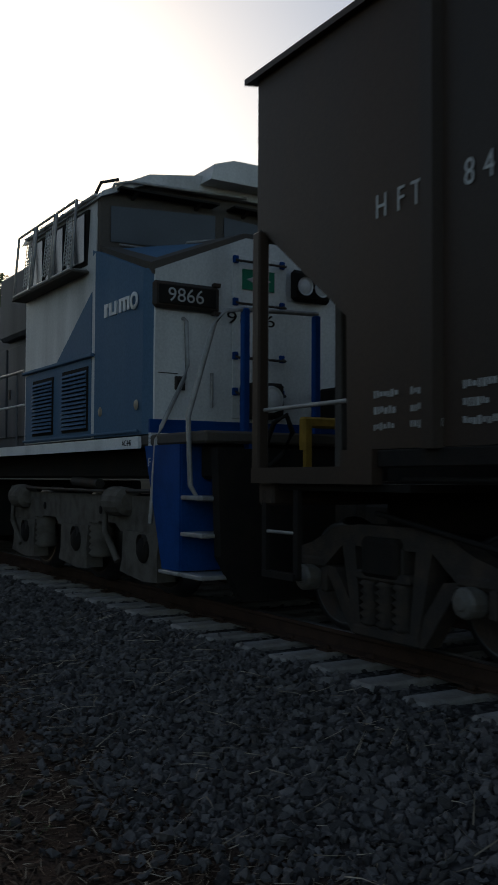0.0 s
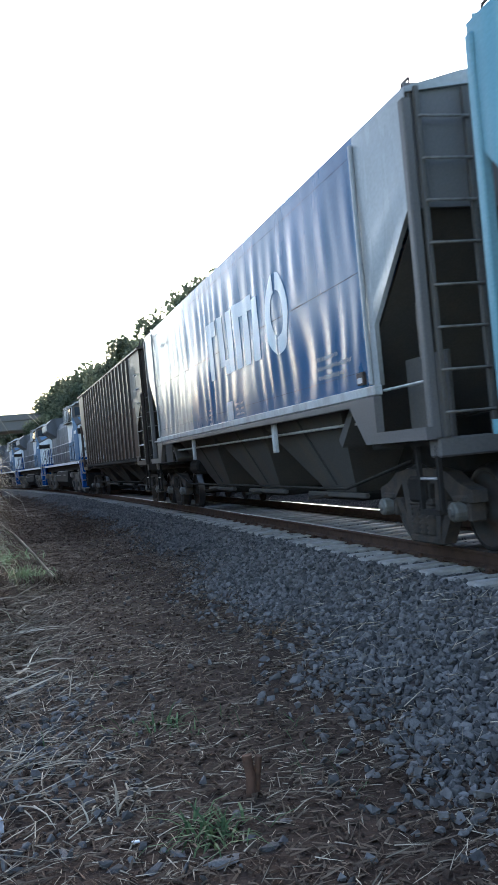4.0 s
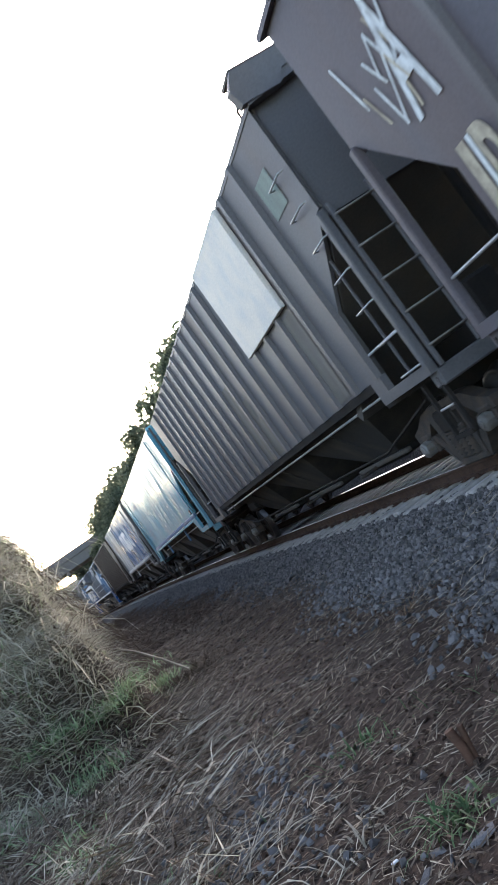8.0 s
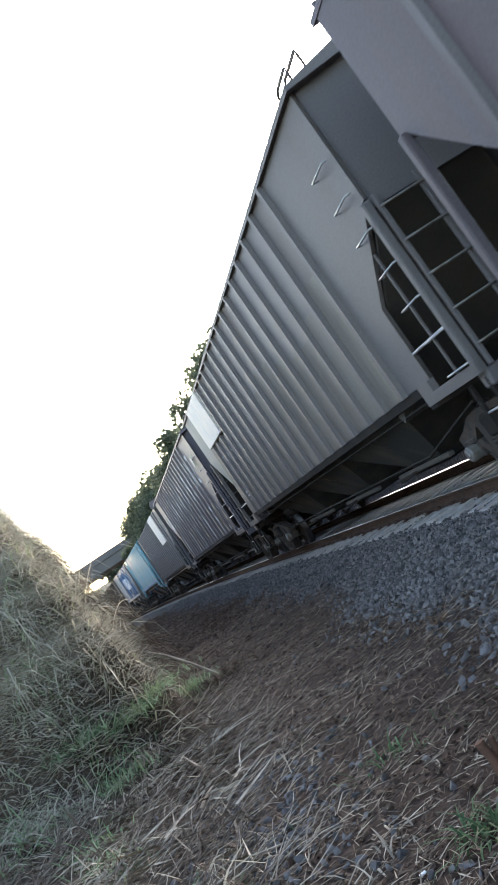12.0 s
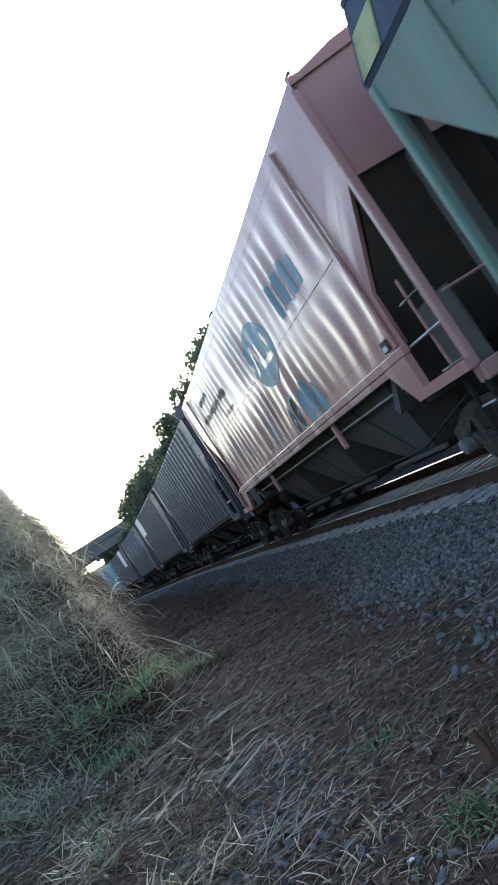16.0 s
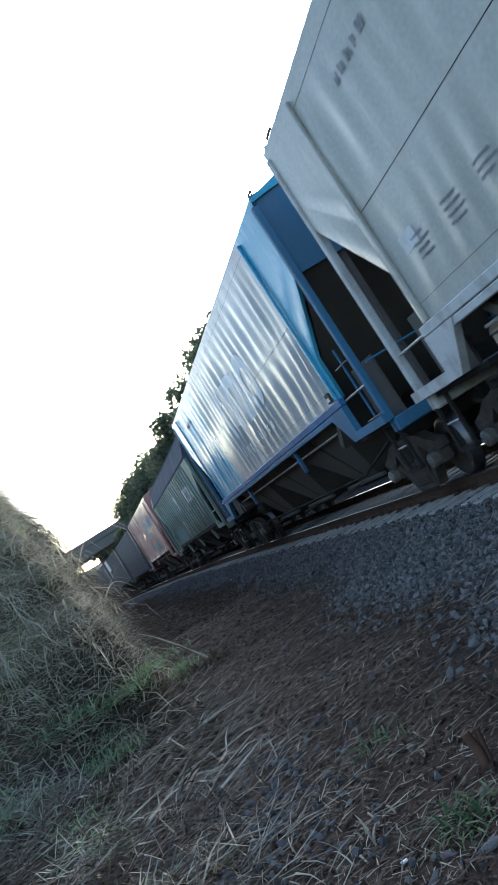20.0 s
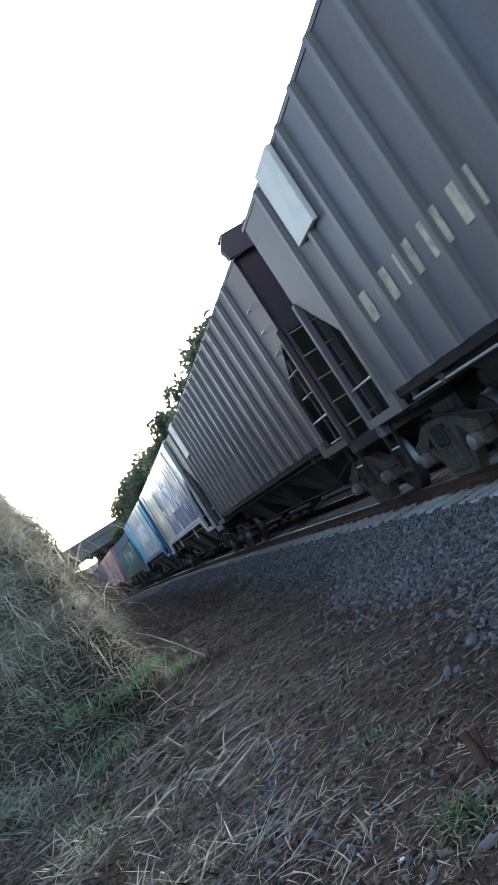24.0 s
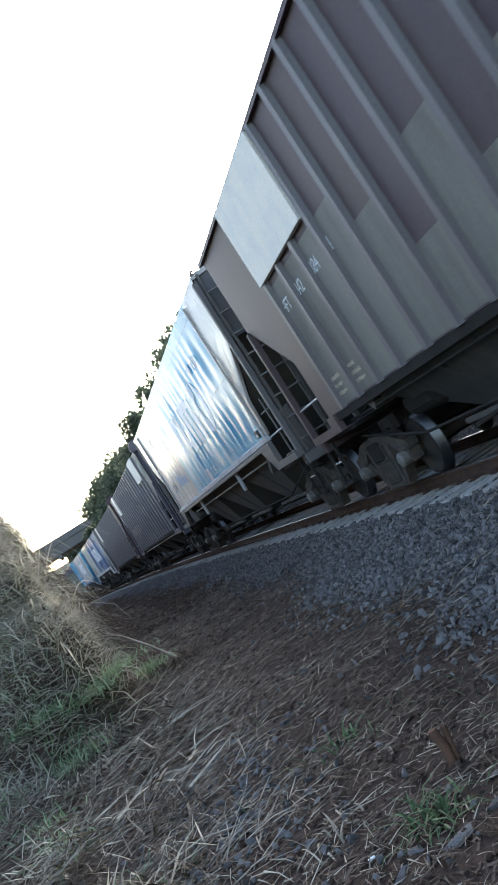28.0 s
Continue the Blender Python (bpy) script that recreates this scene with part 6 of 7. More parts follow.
# ---- straw, grass and the bank ----
def blades(name, label, places, length, width, lean, droop, mat, rs, parent=None, flat=False):
    """Curved blades: three quads each, two for flat ones."""
    n = len(places)
    a = rs.uniform(0, 6.28, n)
    L, W = rs.uniform(*length, n), rs.uniform(*width, n)
    le, dr = rs.uniform(*lean, n), rs.uniform(*droop, n)
    d = np.stack([np.cos(a), np.sin(a), np.zeros(n)], 1)
    side = np.stack([-np.sin(a), np.cos(a), np.zeros(n)], 1)
    up = np.array([0, 0, 1.0])
    rows = []
    steps = (0, 0.5, 1.0) if flat else (0, 0.34, 0.7, 1.0)
    for q in steps:
        ang = le + dr * q
        c = places + (L * q)[:, None] * (np.cos(ang)[:, None] * up + np.sin(ang)[:, None] * d)
        w = (W * (1 - 0.9 * q * q))[:, None] * (side + (0.5 * up if flat else 0))
        rows += [c - w, c + w]
    v = np.stack(rows, 1).reshape(-1, 3)
    f = np.array([[0, 1, 3, 2], [2, 3, 5, 4], [4, 5, 7, 6]])[:len(steps) - 1]
    faces = (f[None] + (np.arange(n) * 2 * len(steps))[:, None, None]).reshape(-1, 4)
    me = bpy.data.meshes.new(name)
    me.from_pydata(v, [], faces.tolist())
    me.materials.append(mat)
    ob = new(name, me)
    ob.parent = parent
    return ob


def clumpy(freq, level):
    return lambda o, y: noise.noise((o * freq, y * freq, 7.0)) + 0.5 * noise.noise((o * freq * 3, y * freq * 3, 1.0)) > level


def straw_bed(o, y):
    return (o < toe(y) + 0.5) and (noise.noise((o * 0.9, y * 0.7, 3.0)) > -0.12 or rs.random() < 0.3)


st = ground_places(40000, lambda n: rs.uniform(-10, -2.2, n), lambda n: 1.8 + 26 * rs.random(n) ** 1.7, rs, 0.012, straw_bed)
tagged(blades("cut_straw", "dry cut straw lying on the soil", st, (0.03, 0.2), (0.0012, 0.0034), (1.3, 1.62), (-0.1, 0.25), M["straw"], rs, flat=True), "dry cut straw lying on the soil", "straw", kind="stuff")
dull = ground_places(90000, lambda n: rs.uniform(-9.5, -2.4, n), lambda n: 1.8 + 30 * rs.random(n) ** 1.7, rs, 0.008, lambda o, y: o < toe(y) + 0.3)
tagged(blades("dead_straw", "x", dull, (0.02, 0.15), (0.002, 0.006), (1.25, 1.62), (-0.1, 0.25), M["dead"], rs, flat=True), "dull brown dead straw matted on the soil", "straw", kind="stuff")
cover = ground_places(100000, lambda n: -5.3 - 4.4 * rs.random(n), lambda n: 5.5 + 14 * rs.random(n), rs, 0.01, lambda o, y: rs.random() < smooth(-0.5, 1.1, ground_z(o + track_x(y), y) + 0.7 * noise.noise((o * 0.9, y * 0.9, 6.0))))
tagged(blades("bank_thatch", "x", cover, (0.12, 0.45), (0.003, 0.0085), (0.75, 1.5), (0.0, 0.9), M["bank_straw"], rs, flat=True), "flattened dry straw covering the bank", "grass", kind="stuff")
sprouts = ground_places(11000, lambda n: -5.4 - 4.5 * rs.random(n), lambda n: 5.5 + 14 * rs.random(n), rs, 0.0, lambda o, y: ground_z(o + track_x(y), y) > -0.3 and noise.noise((o * 0.9, y * 0.9, 4.0)) > (0.02 if y > 9.8 else 0.2))
tagged(blades("bank_sprouts", "x", sprouts, (0.12, 0.42), (0.004, 0.011), (0.2, 1.0), (0.4, 1.2), M["sprout"], rs), "patches of fresh grass on the bank", "grass", kind="stuff")
mess = ground_places(9000, lambda n: -5.1 - 3.4 * rs.random(n), lambda n: 4.6 + 9 * rs.random(n), rs, 0.02, lambda o, y: o < foot(y) + 0.9 and noise.noise((o * 1.3, y * 0.8, 12.0)) > -0.2)
tagged(blades("matted_dead_grass", "x", mess, (0.12, 0.42), (0.003, 0.008), (1.0, 1.58), (-0.1, 0.6), M["dead"], rs, flat=True), "brown dead grass matted at the foot of the bank", "grass", kind="stuff")
stems = ground_places(260, lambda n: -5.2 - 3.0 * rs.random(n), lambda n: 5.0 + 8 * rs.random(n), rs, 0.05, lambda o, y: o < foot(y) + 0.8)
tagged(blades("broken_stems", "x", stems, (0.25, 0.75), (0.007, 0.015), (1.2, 1.6), (-0.1, 0.3), M["straw"], rs, flat=True), "broad broken dead stems lying crosswise", "grass", kind="stuff")
hang = ground_places(2600, lambda n: -5.45 - 0.9 * rs.random(n), lambda n: 15.0 + 4 * rs.random(n), rs, 0.02, lambda o, y: o < foot(y) + 0.1)
tagged(blades("hanging_dead_grass", "x", hang, (0.4, 0.9), (0.005, 0.012), (0.5, 1.2), (0.9, 1.9), M["dead"], rs), "brown dead grass hanging down the bank's corner", "grass", kind="stuff")
rest = ground_places(26000, lambda n: rs.uniform(-12, -2.6, n), lambda n: rs.uniform(-8, 1.8, n), rs, 0.01)
tagged(blades("scattered_straw", "x", rest, (0.05, 0.3), (0.003, 0.007), (1.25, 1.6), (-0.1, 0.25), M["dead"], rs, flat=True), "dead straw scattered on the soil", "straw", kind="stuff")
lying = ground_places(15000, lambda n: -4.8 - 4 * rs.random(n), lambda n: 4.5 + 16 * rs.random(n), rs, 0.02, lambda o, y: rs.random() < smooth(-4.5, -5.8, o) and noise.noise((o * 1.1, y * 1.1, 9.0)) > -0.25)
tagged(blades("lying_grass", "x", lying, (0.15, 0.45), (0.0018, 0.0042), (1.15, 1.58), (-0.1, 0.5), M["straw"], rs, flat=True), "long dry grass lying over the foot of the bank", "grass", kind="stuff")
stray = ground_places(500, lambda n: rs.uniform(-3.2, -1.6, n), lambda n: 1.8 + 8 * rs.random(n), rs, 0.05)
tagged(blades("stray_straw", "stray straw on the ballast", stray, (0.08, 0.3), (0.002, 0.004), (1.2, 1.65), (-0.1, 0.3), M["straw"], rs, flat=True), "stray straw on the ballast stones", "straw", kind="stuff")
heap = ground_places(800, lambda n: rs.normal(-5.55, 0.4, n), lambda n: rs.normal(6.4, 1.2, n), rs, 0.006)
scatter("gravel_patch", "patch of small dark gravel in the straw", SHAPES, heap, rs.uniform(0.012, 0.04, len(heap)), M["stone"], rs)
gravel = ground_places(5000, lambda n: rs.uniform(-8, -3.0, n), lambda n: 1.8 + 10 * rs.random(n) ** 1.5, rs, 0.004, clumpy(0.5, -0.05))
scatter("soil_crumbs", "small stones and clods on the soil", SHAPES, gravel, rs.uniform(0.006, 0.02, len(gravel)), M["clod"], rs)
clods = ground_places(10000, lambda n: rs.uniform(-6.2, -2.6, n), lambda n: 3 + 24 * rs.random(n) ** 1.3, rs, 0.004, lambda o, y: o < toe(y) + 0.2)
scatter("soil_clods", "reddish brown crumbly soil clods", SHAPES, clods, rs.uniform(0.006, 0.022, len(clods)) * (0.8 + 1.2 * rs.random(len(clods)) ** 6), M["clod"], rs)
beyond = ground_places(14000, lambda n: rs.uniform(-6.0, -2.2, n), lambda n: 24 + 56 * rs.random(n) ** 1.3, rs, 0.004, lambda o, y: o < toe(y) + 0.2)
scatter("soil_clods", "reddish brown crumbly soil clods farther on", SHAPES, beyond, rs.uniform(0.015, 0.04, len(beyond)), M["clod"], rs)
dull_far = ground_places(16000, lambda n: rs.uniform(-6.2, -2.4, n), lambda n: 26 + 50 * rs.random(n) ** 1.3, rs, 0.01, lambda o, y: o < toe(y) + 0.2)
tagged(blades("dead_straw", "x", dull_far, (0.06, 0.22), (0.005, 0.012), (1.25, 1.62), (-0.1, 0.25), M["dead"], rs, flat=True), "dull brown dead straw matted on the soil", "straw", kind="stuff")
low = ground_places(3200, lambda n: rs.uniform(-9, -3.4, n), lambda n: 2 + 14 * rs.random(n) ** 1.3, rs, 0, clumpy(0.9, 0.36))
tagged(blades("short_grass", "x", low, (0.05, 0.15), (0.002, 0.0045), (0.1, 0.9), (0.2, 0.8), M["grass"], rs), "sparse short green grass in patches", "grass", kind="stuff")
bank_at = ground_places(24000, lambda n: -5.3 - 8 * rs.random(n) ** 1.1, lambda n: 7 + 32 * rs.random(n) ** 1.4, rs, 0, lambda o, y: rs.random() < smooth(foot(y) - 0.1, foot(y) - 0.9, o) * smooth(9, 14, y))
tagged(blades("bank_grass", "x", bank_at, (0.25, 0.7), (0.005, 0.012), (0.1, 1.0), (0.6, 1.7), M["bank_grass"], rs), "tall dry and green grass on the bank", "grass", kind="stuff")
tall = ground_places(11000, lambda n: -5.5 - 4 * rs.random(n) ** 1.3, lambda n: 12 + 16 * rs.random(n), rs, 0, lambda o, y: o < foot(y) - 0.55 and noise.noise((o * 0.7, y * 0.7, 7.0)) + 0.5 * noise.noise((o * 2.1, y * 2.1, 1.0)) > -0.1)
tagged(blades("tall_grass", "x", tall, (0.5, 1.0), (0.005, 0.012), (0.05, 0.7), (0.9, 2.1), M["bank_straw"], rs), "tall drooping grass along the bank's edge", "grass", kind="stuff")


def tuft(x, y, n, size, mat, label, name="grass_tuft", spread=0.09):
    r2 = np.random.default_rng(int(abs(x) * 100 + y * 10))
    pl = np.stack([r2.normal(0, spread, n), r2.normal(0, spread, n), np.zeros(n)], 1)
    ob = blades(name, label, pl, (size * 0.4, size), (0.004, 0.0085), (0.1, 0.9), (0.5, 1.6), mat, r2)
    ob.location = (x, y, ground_z(x, y) - 0.01)
    return tagged(ob, label, "grass tuft", kind="stuff")


# ---- bridge and far things ----
bridge = tagged(new("road_bridge"), "old concrete road bridge over the track", "bridge")
by = 122.0
part("deck", Geo().box(-60, 45, by - 4, by + 4, 6.5, 7.9, 0.1), M["concrete"], bridge)
part("parapet", Geo().box(-60, 45, by - 4.15, by - 3.85, 7.7, 8.5, 0.05), M["concrete"], bridge)
part("parapet", Geo().box(-60, 45, by + 3.85, by + 4.15, 7.7, 8.5, 0.05), M["concrete"], bridge)
for xx in (-19.5, 4.5):
    part("abutment", Geo().box(xx - 1.5, xx + 1.5, by - 3.6, by + 3.6, -1, 6.5, 0.1), M["concrete"], bridge)
for xx in (-15, -8):
    part("girder", Geo().box(xx - 0.0, xx + 0.4, by - 3.9, by + 3.9, 6.1, 6.5), M["concrete"], bridge)


def leaf_cloud(n, blobs, rs, size):
    """Small leaf clumps: bent quads scattered through several rounded volumes."""
    blobs = np.array(blobs)
    w = blobs[:, 3] ** 2
    k = rs.choice(len(blobs), n, p=w / w.sum())
    d = rs.normal(size=(n, 3))
    d /= np.linalg.norm(d, axis=1, keepdims=True)
    r = blobs[k, 3] * (0.3 + 0.75 * rs.random(n) ** 0.7)
    c = blobs[k, :3] + d * r[:, None] * np.array([1, 1, 0.8])
    R = rotations(n, rs)
    q = np.array([[-1, -0.5, 0], [0, -0.6, 0.25], [1, 0, 0], [0, 0.6, 0.25], [-1, 0.5, 0]]) * 1.0
    s = (0.5 + 1.6 * rs.random(n) ** 1.6) * size
    v = np.einsum("nij,mj->nmi", R, q) * s[:, None, None] + c[:, None, :]
    f = np.array([[0, 1, 3, 4]])
    f2 = np.array([[1, 2, 3]])
    idx = (np.arange(n) * 5)[:, None]
    return v.reshape(-1, 3), (idx + f[0]).tolist() + (idx + f2[0]).tolist()


def tree(x, y, h, spread, n, seed, label, bare=0.0):
    r = np.random.default_rng(seed)
    ob = tagged(new("tree"), label, "tree", "trees behind the track")
    ob.location = (x, y, ground_z(x, y) - 0.1)
    g = Geo()
    lean = r.uniform(-0.4, 0.4, 2)
    pts = [(lean[0] * q * q, lean[1] * q * q, h * 0.75 * q) for q in (0, 0.25, 0.5, 0.75, 1)]
    for i in range(4):
        g.tube([pts[i], pts[i + 1]], h * 0.02 * (1 - 0.2 * i), 7)
    blobs = []
    for k in range(11):
        a = k * 2.4 + r.uniform(-0.4, 0.4)
        q = 0.35 + 0.6 * k / 11
        base = Vector((lean[0] * q * q, lean[1] * q * q, h * 0.75 * q))
        out = spread * r.uniform(0.45, 1.0) * (1.15 - 0.5 * q)
        tip = base + Vector((math.cos(a) * out, math.sin(a) * out, h * r.uniform(0.1, 0.26)))
        g.tube([base, base.lerp(tip, 0.5) + Vector((0, 0, 0.15)), tip], h * 0.006, 5)
        for j in range(3):
            t2 = tip + Vector(r.normal(0, spread * 0.15, 3))
            g.tube([base.lerp(tip, 0.6), t2], h * 0.003, 4)
            blobs.append((*t2, spread * r.uniform(0.26, 0.46)))
    part("trunk", g, M["bark"], ob)
    v, f = leaf_cloud(n, blobs, r, 0.1 if n > 5000 else 0.26)
    me = bpy.data.meshes.new("crown")
    me.from_pydata(v, [], f)
    me.materials.append(M["leaf"])
    part("crown", me, None, ob)
    return ob


rt = random.Random(11)
for k in range(16):
    y = 50 + k * 4.1 + rt.uniform(-1, 1)
    x = track_x(y) + 7.4 + rt.uniform(-0.6, 1.6) + (2.0 if k == 5 else -0.6 if k > 5 else 0.0)
    tree(x, y, rt.uniform(6.7, 7.35) - 1.0 * smooth(98, 112, y), rt.uniform(3.7, 4.4), 26000, 100 + k, "leafy dark green tree standing behind the track")
for k in range(5):
    y = 136 + k * 5
    tree(track_x(y) + 5 + k * 1.2, y, rt.uniform(5.5, 7), 3.2, 2600, 200 + k, "thinly leaved tree beyond the road bridge")
for k in range(14):
    y = 135 + rt.uniform(0, 60)
    tree(track_x(y) - 9 - k * 2.2, y, rt.uniform(4, 6), 3.2, 2400, 300 + k, "tree on the bank beyond the road bridge")

# distant wooded rise
rs = np.random.default_rng(8)
hill = Geo().grid(lambda a, r: (r * math.cos(a), r * math.sin(a), 2 + (r - 260) * 0.06 + 4 * noise.noise((a * 9, r * 0.01, 0))), [k * math.tau / 90 for k in range(91)], [230, 300, 400, 600])
thing("far_woods", "distant wooded rise on the horizon", "woods", kind="stuff", geo=hill, mat=M["leaf"])

# ---- small things by the camera ----
tuft(-4.64, 4.3, 80, 0.3, M["grass"], "bright green grass tuft on the soil")
tuft(-4.6, 6.2, 60, 0.22, M["grass"], "small green grass tuft on the soil", spread=0.13)
tuft(-5.0, 4.9, 40, 0.2, M["straw"], "dry pale grass tuft on the soil")
for x0, y0, n, size, mat, label, spread in (
        (-5.95, 12.5, 300, 0.4, "sprout", "lush green grass clump on the foot of the bank", 0.28),
        (-5.62, 13.9, 300, 0.42, "sprout", "lush green grass clump on the foot of the bank", 0.24),
        (-6.2, 12.0, 260, 0.4, "sprout", "lush green grass clump on the foot of the bank", 0.2),
        (-6.68, 11.0, 240, 0.42, "sprout", "lush green grass clump on the bank", 0.25),
        (-6.8, 11.6, 220, 0.42, "sprout", "lush green grass clump on the bank", 0.25),
        (-6.95, 9.2, 90, 0.4, "sprout", "green grass tuft among the straw", 0.16),
        (-6.8, 8.4, 60, 0.42, "sprout", "long-leaved green grass tuft among the straw", 0.14),
        (-6.62, 7.8, 60, 0.24, "grass", "green grass tuft among the straw", 0.14),
        (-6.25, 6.3, 40, 0.24, "sprout", "green grass tuft among the straw", 0.15),
        (-5.95, 5.6, 36, 0.2, "grass", "green grass tuft among the straw", 0.18),
        (-6.15, 4.9, 70, 0.22, "grass", "green grass tuft beside the plastic bag", 0.16),
        (-6.3, 11.3, 160, 0.42, "straw", "dry pale grass tuft leaning over", 0.16),
        (-6.75, 7.6, 120, 0.32, "straw", "dry pale grass tuft with broken stems", 0.12),
        (-6.5, 10.2, 110, 0.36, "straw", "dry pale grass tuft leaning over", 0.2),
        (-5.0, 15.4, 340, 0.42, "dead", "dark brown dead grass clump at the foot of the bank", 0.26),
        (-4.85, 15.0, 120, 0.3, "dead", "dark brown dead grass clump at the foot of the bank", 0.2),
        (-6.0, 14.6, 14, 1.5, "bank_straw", "few long dry reed leaves leaning from the bank", 0.15),
        (-6.2, 13.6, 16, 1.2, "bank_straw", "few long dry reed leaves leaning from the bank", 0.2)):
    tuft(x0, y0, n, size, M[mat], label, spread=spread)
for k, (x0, y0, rise, reach, drop, wide) in enumerate(((-6.12, 14.4, 0.75, 1.2, 0.55, 0.017), (-6.15, 14.9, 0.7, 1.35, 0.6, 0.014), (-6.2, 14.6, 0.8, 0.95, 0.2, 0.014), (-6.05, 15.2, 0.45, 0.8, 0.4, 0.014), (-6.25, 14.8, 0.85, 0.75, 0.05, 0.012))):
    def leaf(q, c):
        arch = rise * math.sin(min(q / 0.6, 1) * math.pi / 2) - drop * max(0.0, (q - 0.6) / 0.4) ** 1.5
        return (reach * q, 0.15 * math.sin(k * 2 + q * 2) + 0.006 * abs(c), arch + c * wide * 0.5 * (1 - q * q * 0.85))
    g = Geo().grid(leaf, [i / 14 for i in range(15)], [-1, 0, 1]).tube([(0, 0, -0.35), (0.0, 0, 0.02)], 0.008, 5)
    ob = thing("reed_leaf", "long pale dry reed leaf arching out from the bank", "reed", geo=g, mat=M["bank_straw"])
    ob.location = (x0, y0, ground_z(x0, y0) + 0.05)
for x0, y0, lx, ly, lz, r in ((-5.75, 16.2, 0.75, -2.2, -0.75, 0.02), (-6.7, 8.2, -0.1, 0.2, 0.62, 0.006), (-5.35, 14.3, -0.9, 0.3, 0.1, 0.02)):
    z0 = ground_z(x0, y0) + (0.75 if lz < -0.5 else 0.02)
    g = Geo().tube([(0, 0, 0), (lx * 0.35, ly * 0.35, lz * 0.3 + 0.03), (lx * 0.7, ly * 0.7, lz * 0.68 + 0.04), (lx, ly, lz)], r, 6)
    ob = thing("dead_stalk", "thick dry cane stalk lying over the grass", "stalk", geo=g, mat=M["dead" if r < 0.01 else "straw"])
    ob.location = (x0, y0, z0)
bag = Geo()
bag.grid(lambda a, b: (lambda q: (0.11 * q * math.cos(a), 0.1 * q * math.sin(a), -0.01 + (0.085 + 0.035 * noise.noise((math.cos(a) * 2.2, math.sin(a) * 2.2, b * 3))) * math.sin(b)))
         (math.cos(b) * (1 + 0.35 * noise.noise((math.cos(a) * 1.6, math.sin(a) * 1.6, b * 2.5)) + 0.12 * noise.noise((math.cos(a) * 6, math.sin(a) * 6, b * 7)))),
         [k * math.tau / 28 for k in range(29)], [k * math.pi / 18 for k in range(10)])
o = thing("plastic_bag", "crumpled white plastic bag lying on the ground", "litter", geo=bag, mat=M["litter"])
o.location = (-5.66, 4.78, ground_z(-5.66, 4.78) + 0.01)
chip = Geo().box(-0.018, 0.018, -0.01, 0.01, 0, 0.01, 0.003)
o = thing("paper_scrap", "small white scrap on the straw", "litter", geo=chip, mat=M["litter"])
o.location = (-4.98, 4.4, ground_z(-4.98, 4.4) + 0.01)
stump = Geo().tube([(0, 0, -0.05), (0.012, 0, 0.08), (0.0, 0.004, 0.2)], 0.026, 8).tube([(0.035, 0.01, -0.02), (0.05, 0.012, 0.1), (0.062, 0.0, 0.19)], 0.018, 6)
o = thing("cut_stem", "short reddish cut woody stem in the soil", "stem", geo=stump, mat=M["stem"])
o.location = (-4.36, 4.75, ground_z(-4.36, 4.75))
tuft(-3.13, 8.84, 26, 0.3, M["weed"], "dry reddish weed growing out of the ballast", "dry_weed", spread=0.05)
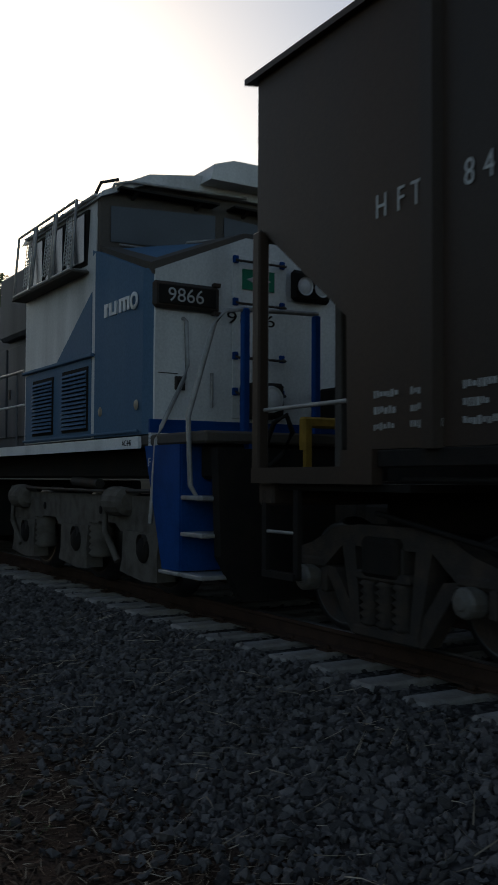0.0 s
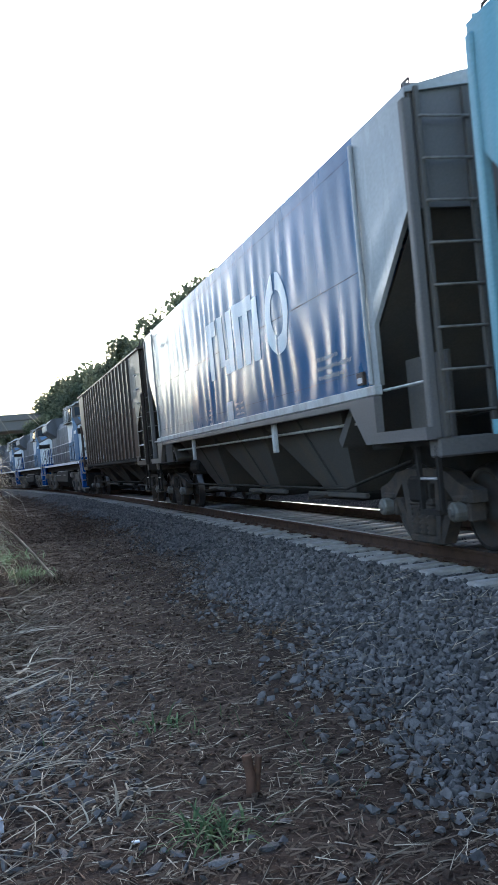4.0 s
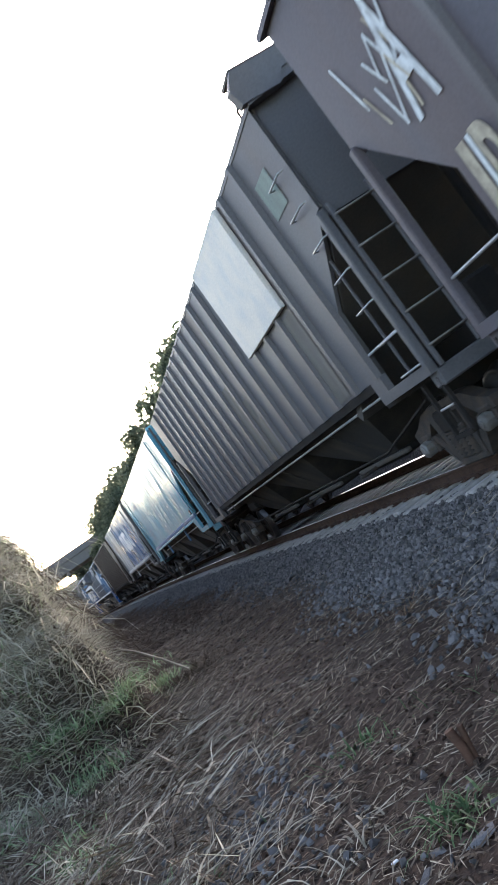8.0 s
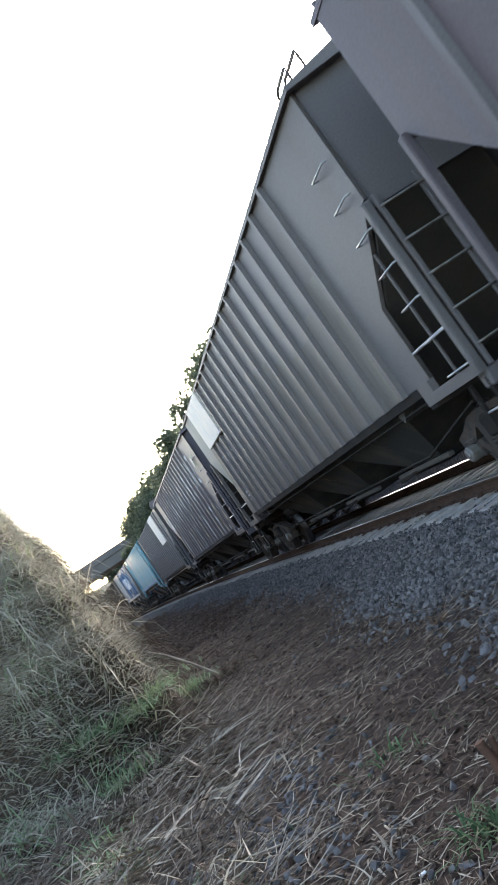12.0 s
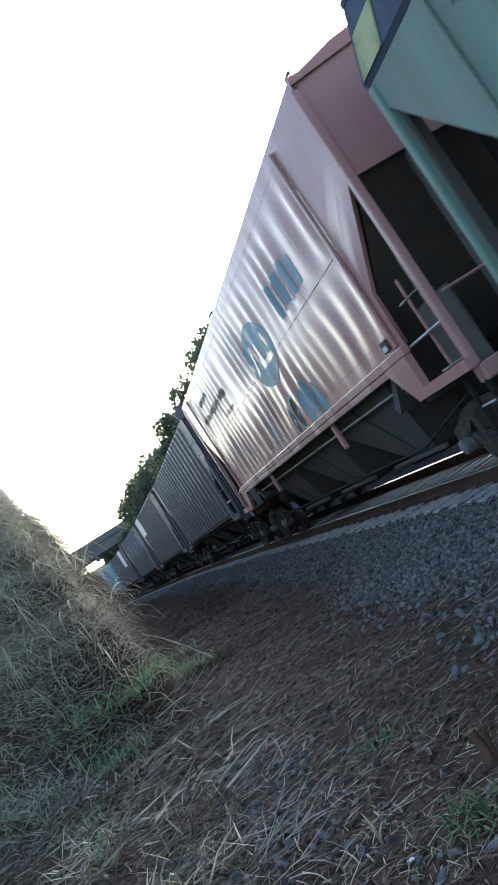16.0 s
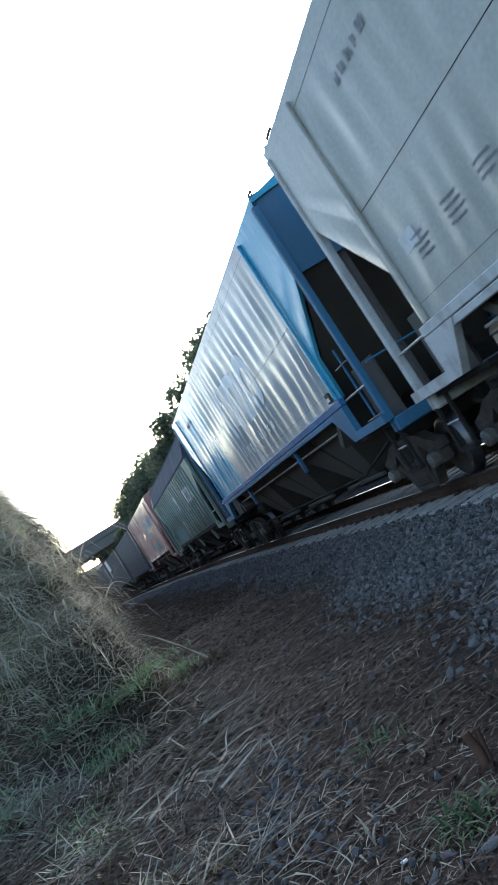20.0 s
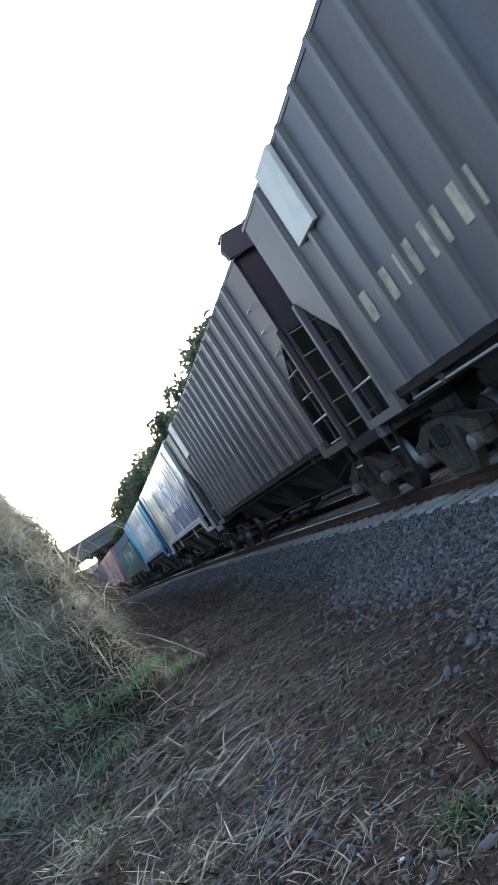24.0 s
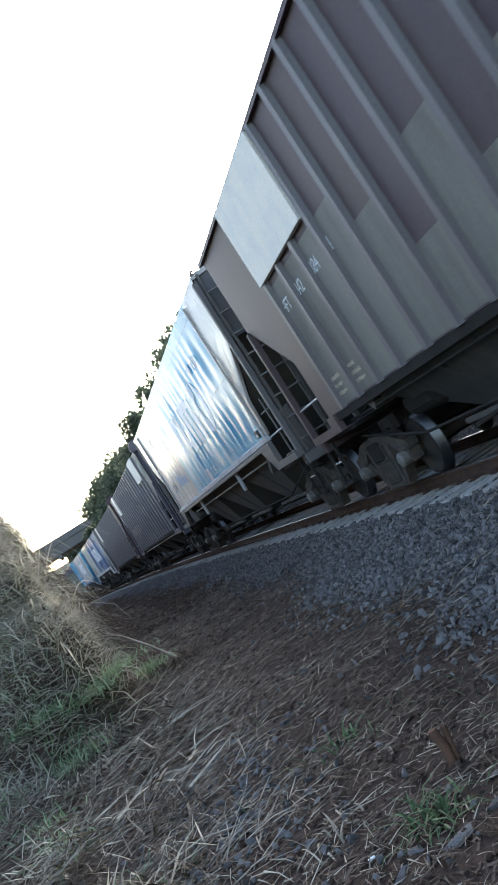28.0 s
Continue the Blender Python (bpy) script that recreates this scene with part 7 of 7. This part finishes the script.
for k, (x0, y0, size) in enumerate(((-4.66, 3.95, 0.085), (-5.98, 6.5, 0.075), (-5.1, 4.2, 0.05), (-4.95, 4.08, 0.06), (-4.82, 4.2, 0.045), (-4.45, 4.02, 0.06), (-5.3, 4.45, 0.05), (-5.5, 4.35, 0.055), (-5.75, 5.2, 0.05), (-5.95, 5.9, 0.06), (-5.6, 6.3, 0.045), (-6.2, 6.9, 0.06), (-4.9, 5.2, 0.05), (-5.2, 5.6, 0.045), (-4.3, 4.3, 0.05), (-6.05, 4.6, 0.055))):
    o = tagged(new("flat_stone", stone_me[k % 12]), "flat dark grey stone lying on the soil", "stone", "stones on the soil")
    o.matrix_basis = Matrix.Translation((x0, y0, ground_z(x0, y0) + size * 0.1)) @ Matrix.Rotation(k * 1.3, 4, "Z") @ Matrix.Rotation(0.12 * math.sin(k * 2.1), 4, "X") @ Matrix.Diagonal((size, size * 0.8, size * 0.5, 1))


# ---- what moves: the train rolls away along the track ----
RUN = [(0.0, 6.5), (1.0, 15.5), (2.0, 24.75), (3.0, 34.2), (4.0, 43.65), (5.5, 57.6), (7.0, 71.6), (8.0, 80.8), (8.6, 86.1), (10.0, 98.85), (11.0, 107.9), (12.5, 121.6), (14.0, 135.3), (16.0, 153.8), (17.0, 163.5), (18.0, 173.6), (20.0, 193.3), (21.6, 209.0), (22.0, 212.9), (24.0, 232.0), (25.0, 241.3), (26.6, 256.4), (27.4, 264.5), (28.0, 270.1)]


def run(t):
    """Where the first wagon's leading end is, in metres along the track."""
    ts, ds = [r[0] for r in RUN], [r[1] for r in RUN]
    i = max(0, min(len(ts) - 2, sum(1 for v in ts if v <= t) - 1))
    sl = lambda j: (ds[j + 1] - ds[j - 1]) / (ts[j + 1] - ts[j - 1]) if 0 < j < len(ts) - 1 else (ds[1] - ds[0]) / (ts[1] - ts[0]) if j == 0 else (ds[-1] - ds[-2]) / (ts[-1] - ts[-2])
    h = ts[i + 1] - ts[i]
    u = (t - ts[i]) / h
    return (ds[i] * (2 * u ** 3 - 3 * u * u + 1) + h * sl(i) * (u ** 3 - 2 * u * u + u) + ds[i + 1] * (3 * u * u - 2 * u ** 3) + h * sl(i + 1) * (u ** 3 - u * u))


def motions():
    for ob, sets, ahead, radius in TRAIN:
        walk(ob, [(t / 2, on_track(run(t / 2) + ahead)) for t in range(57)])
        # wheels roll while the vehicle passes by
        base = run(0.0)
        for ws in sets:
            home = ws.matrix_basis.copy()
            rows = []
            for k in range(0, 421):
                t = k / 15
                y = run(t) + ahead
                if -16 < y < 42:
                    rows.append((t, home @ Matrix.Rotation(-(run(t) - base) / radius, 4, "X")))
                elif k in (0, 420):
                    rows.append((t, rows[-1][1] if rows else home))
            if len(rows) > 2:
                size = ws.scale.copy()
                walk(ws, rows)
                ws.scale = size


motions()
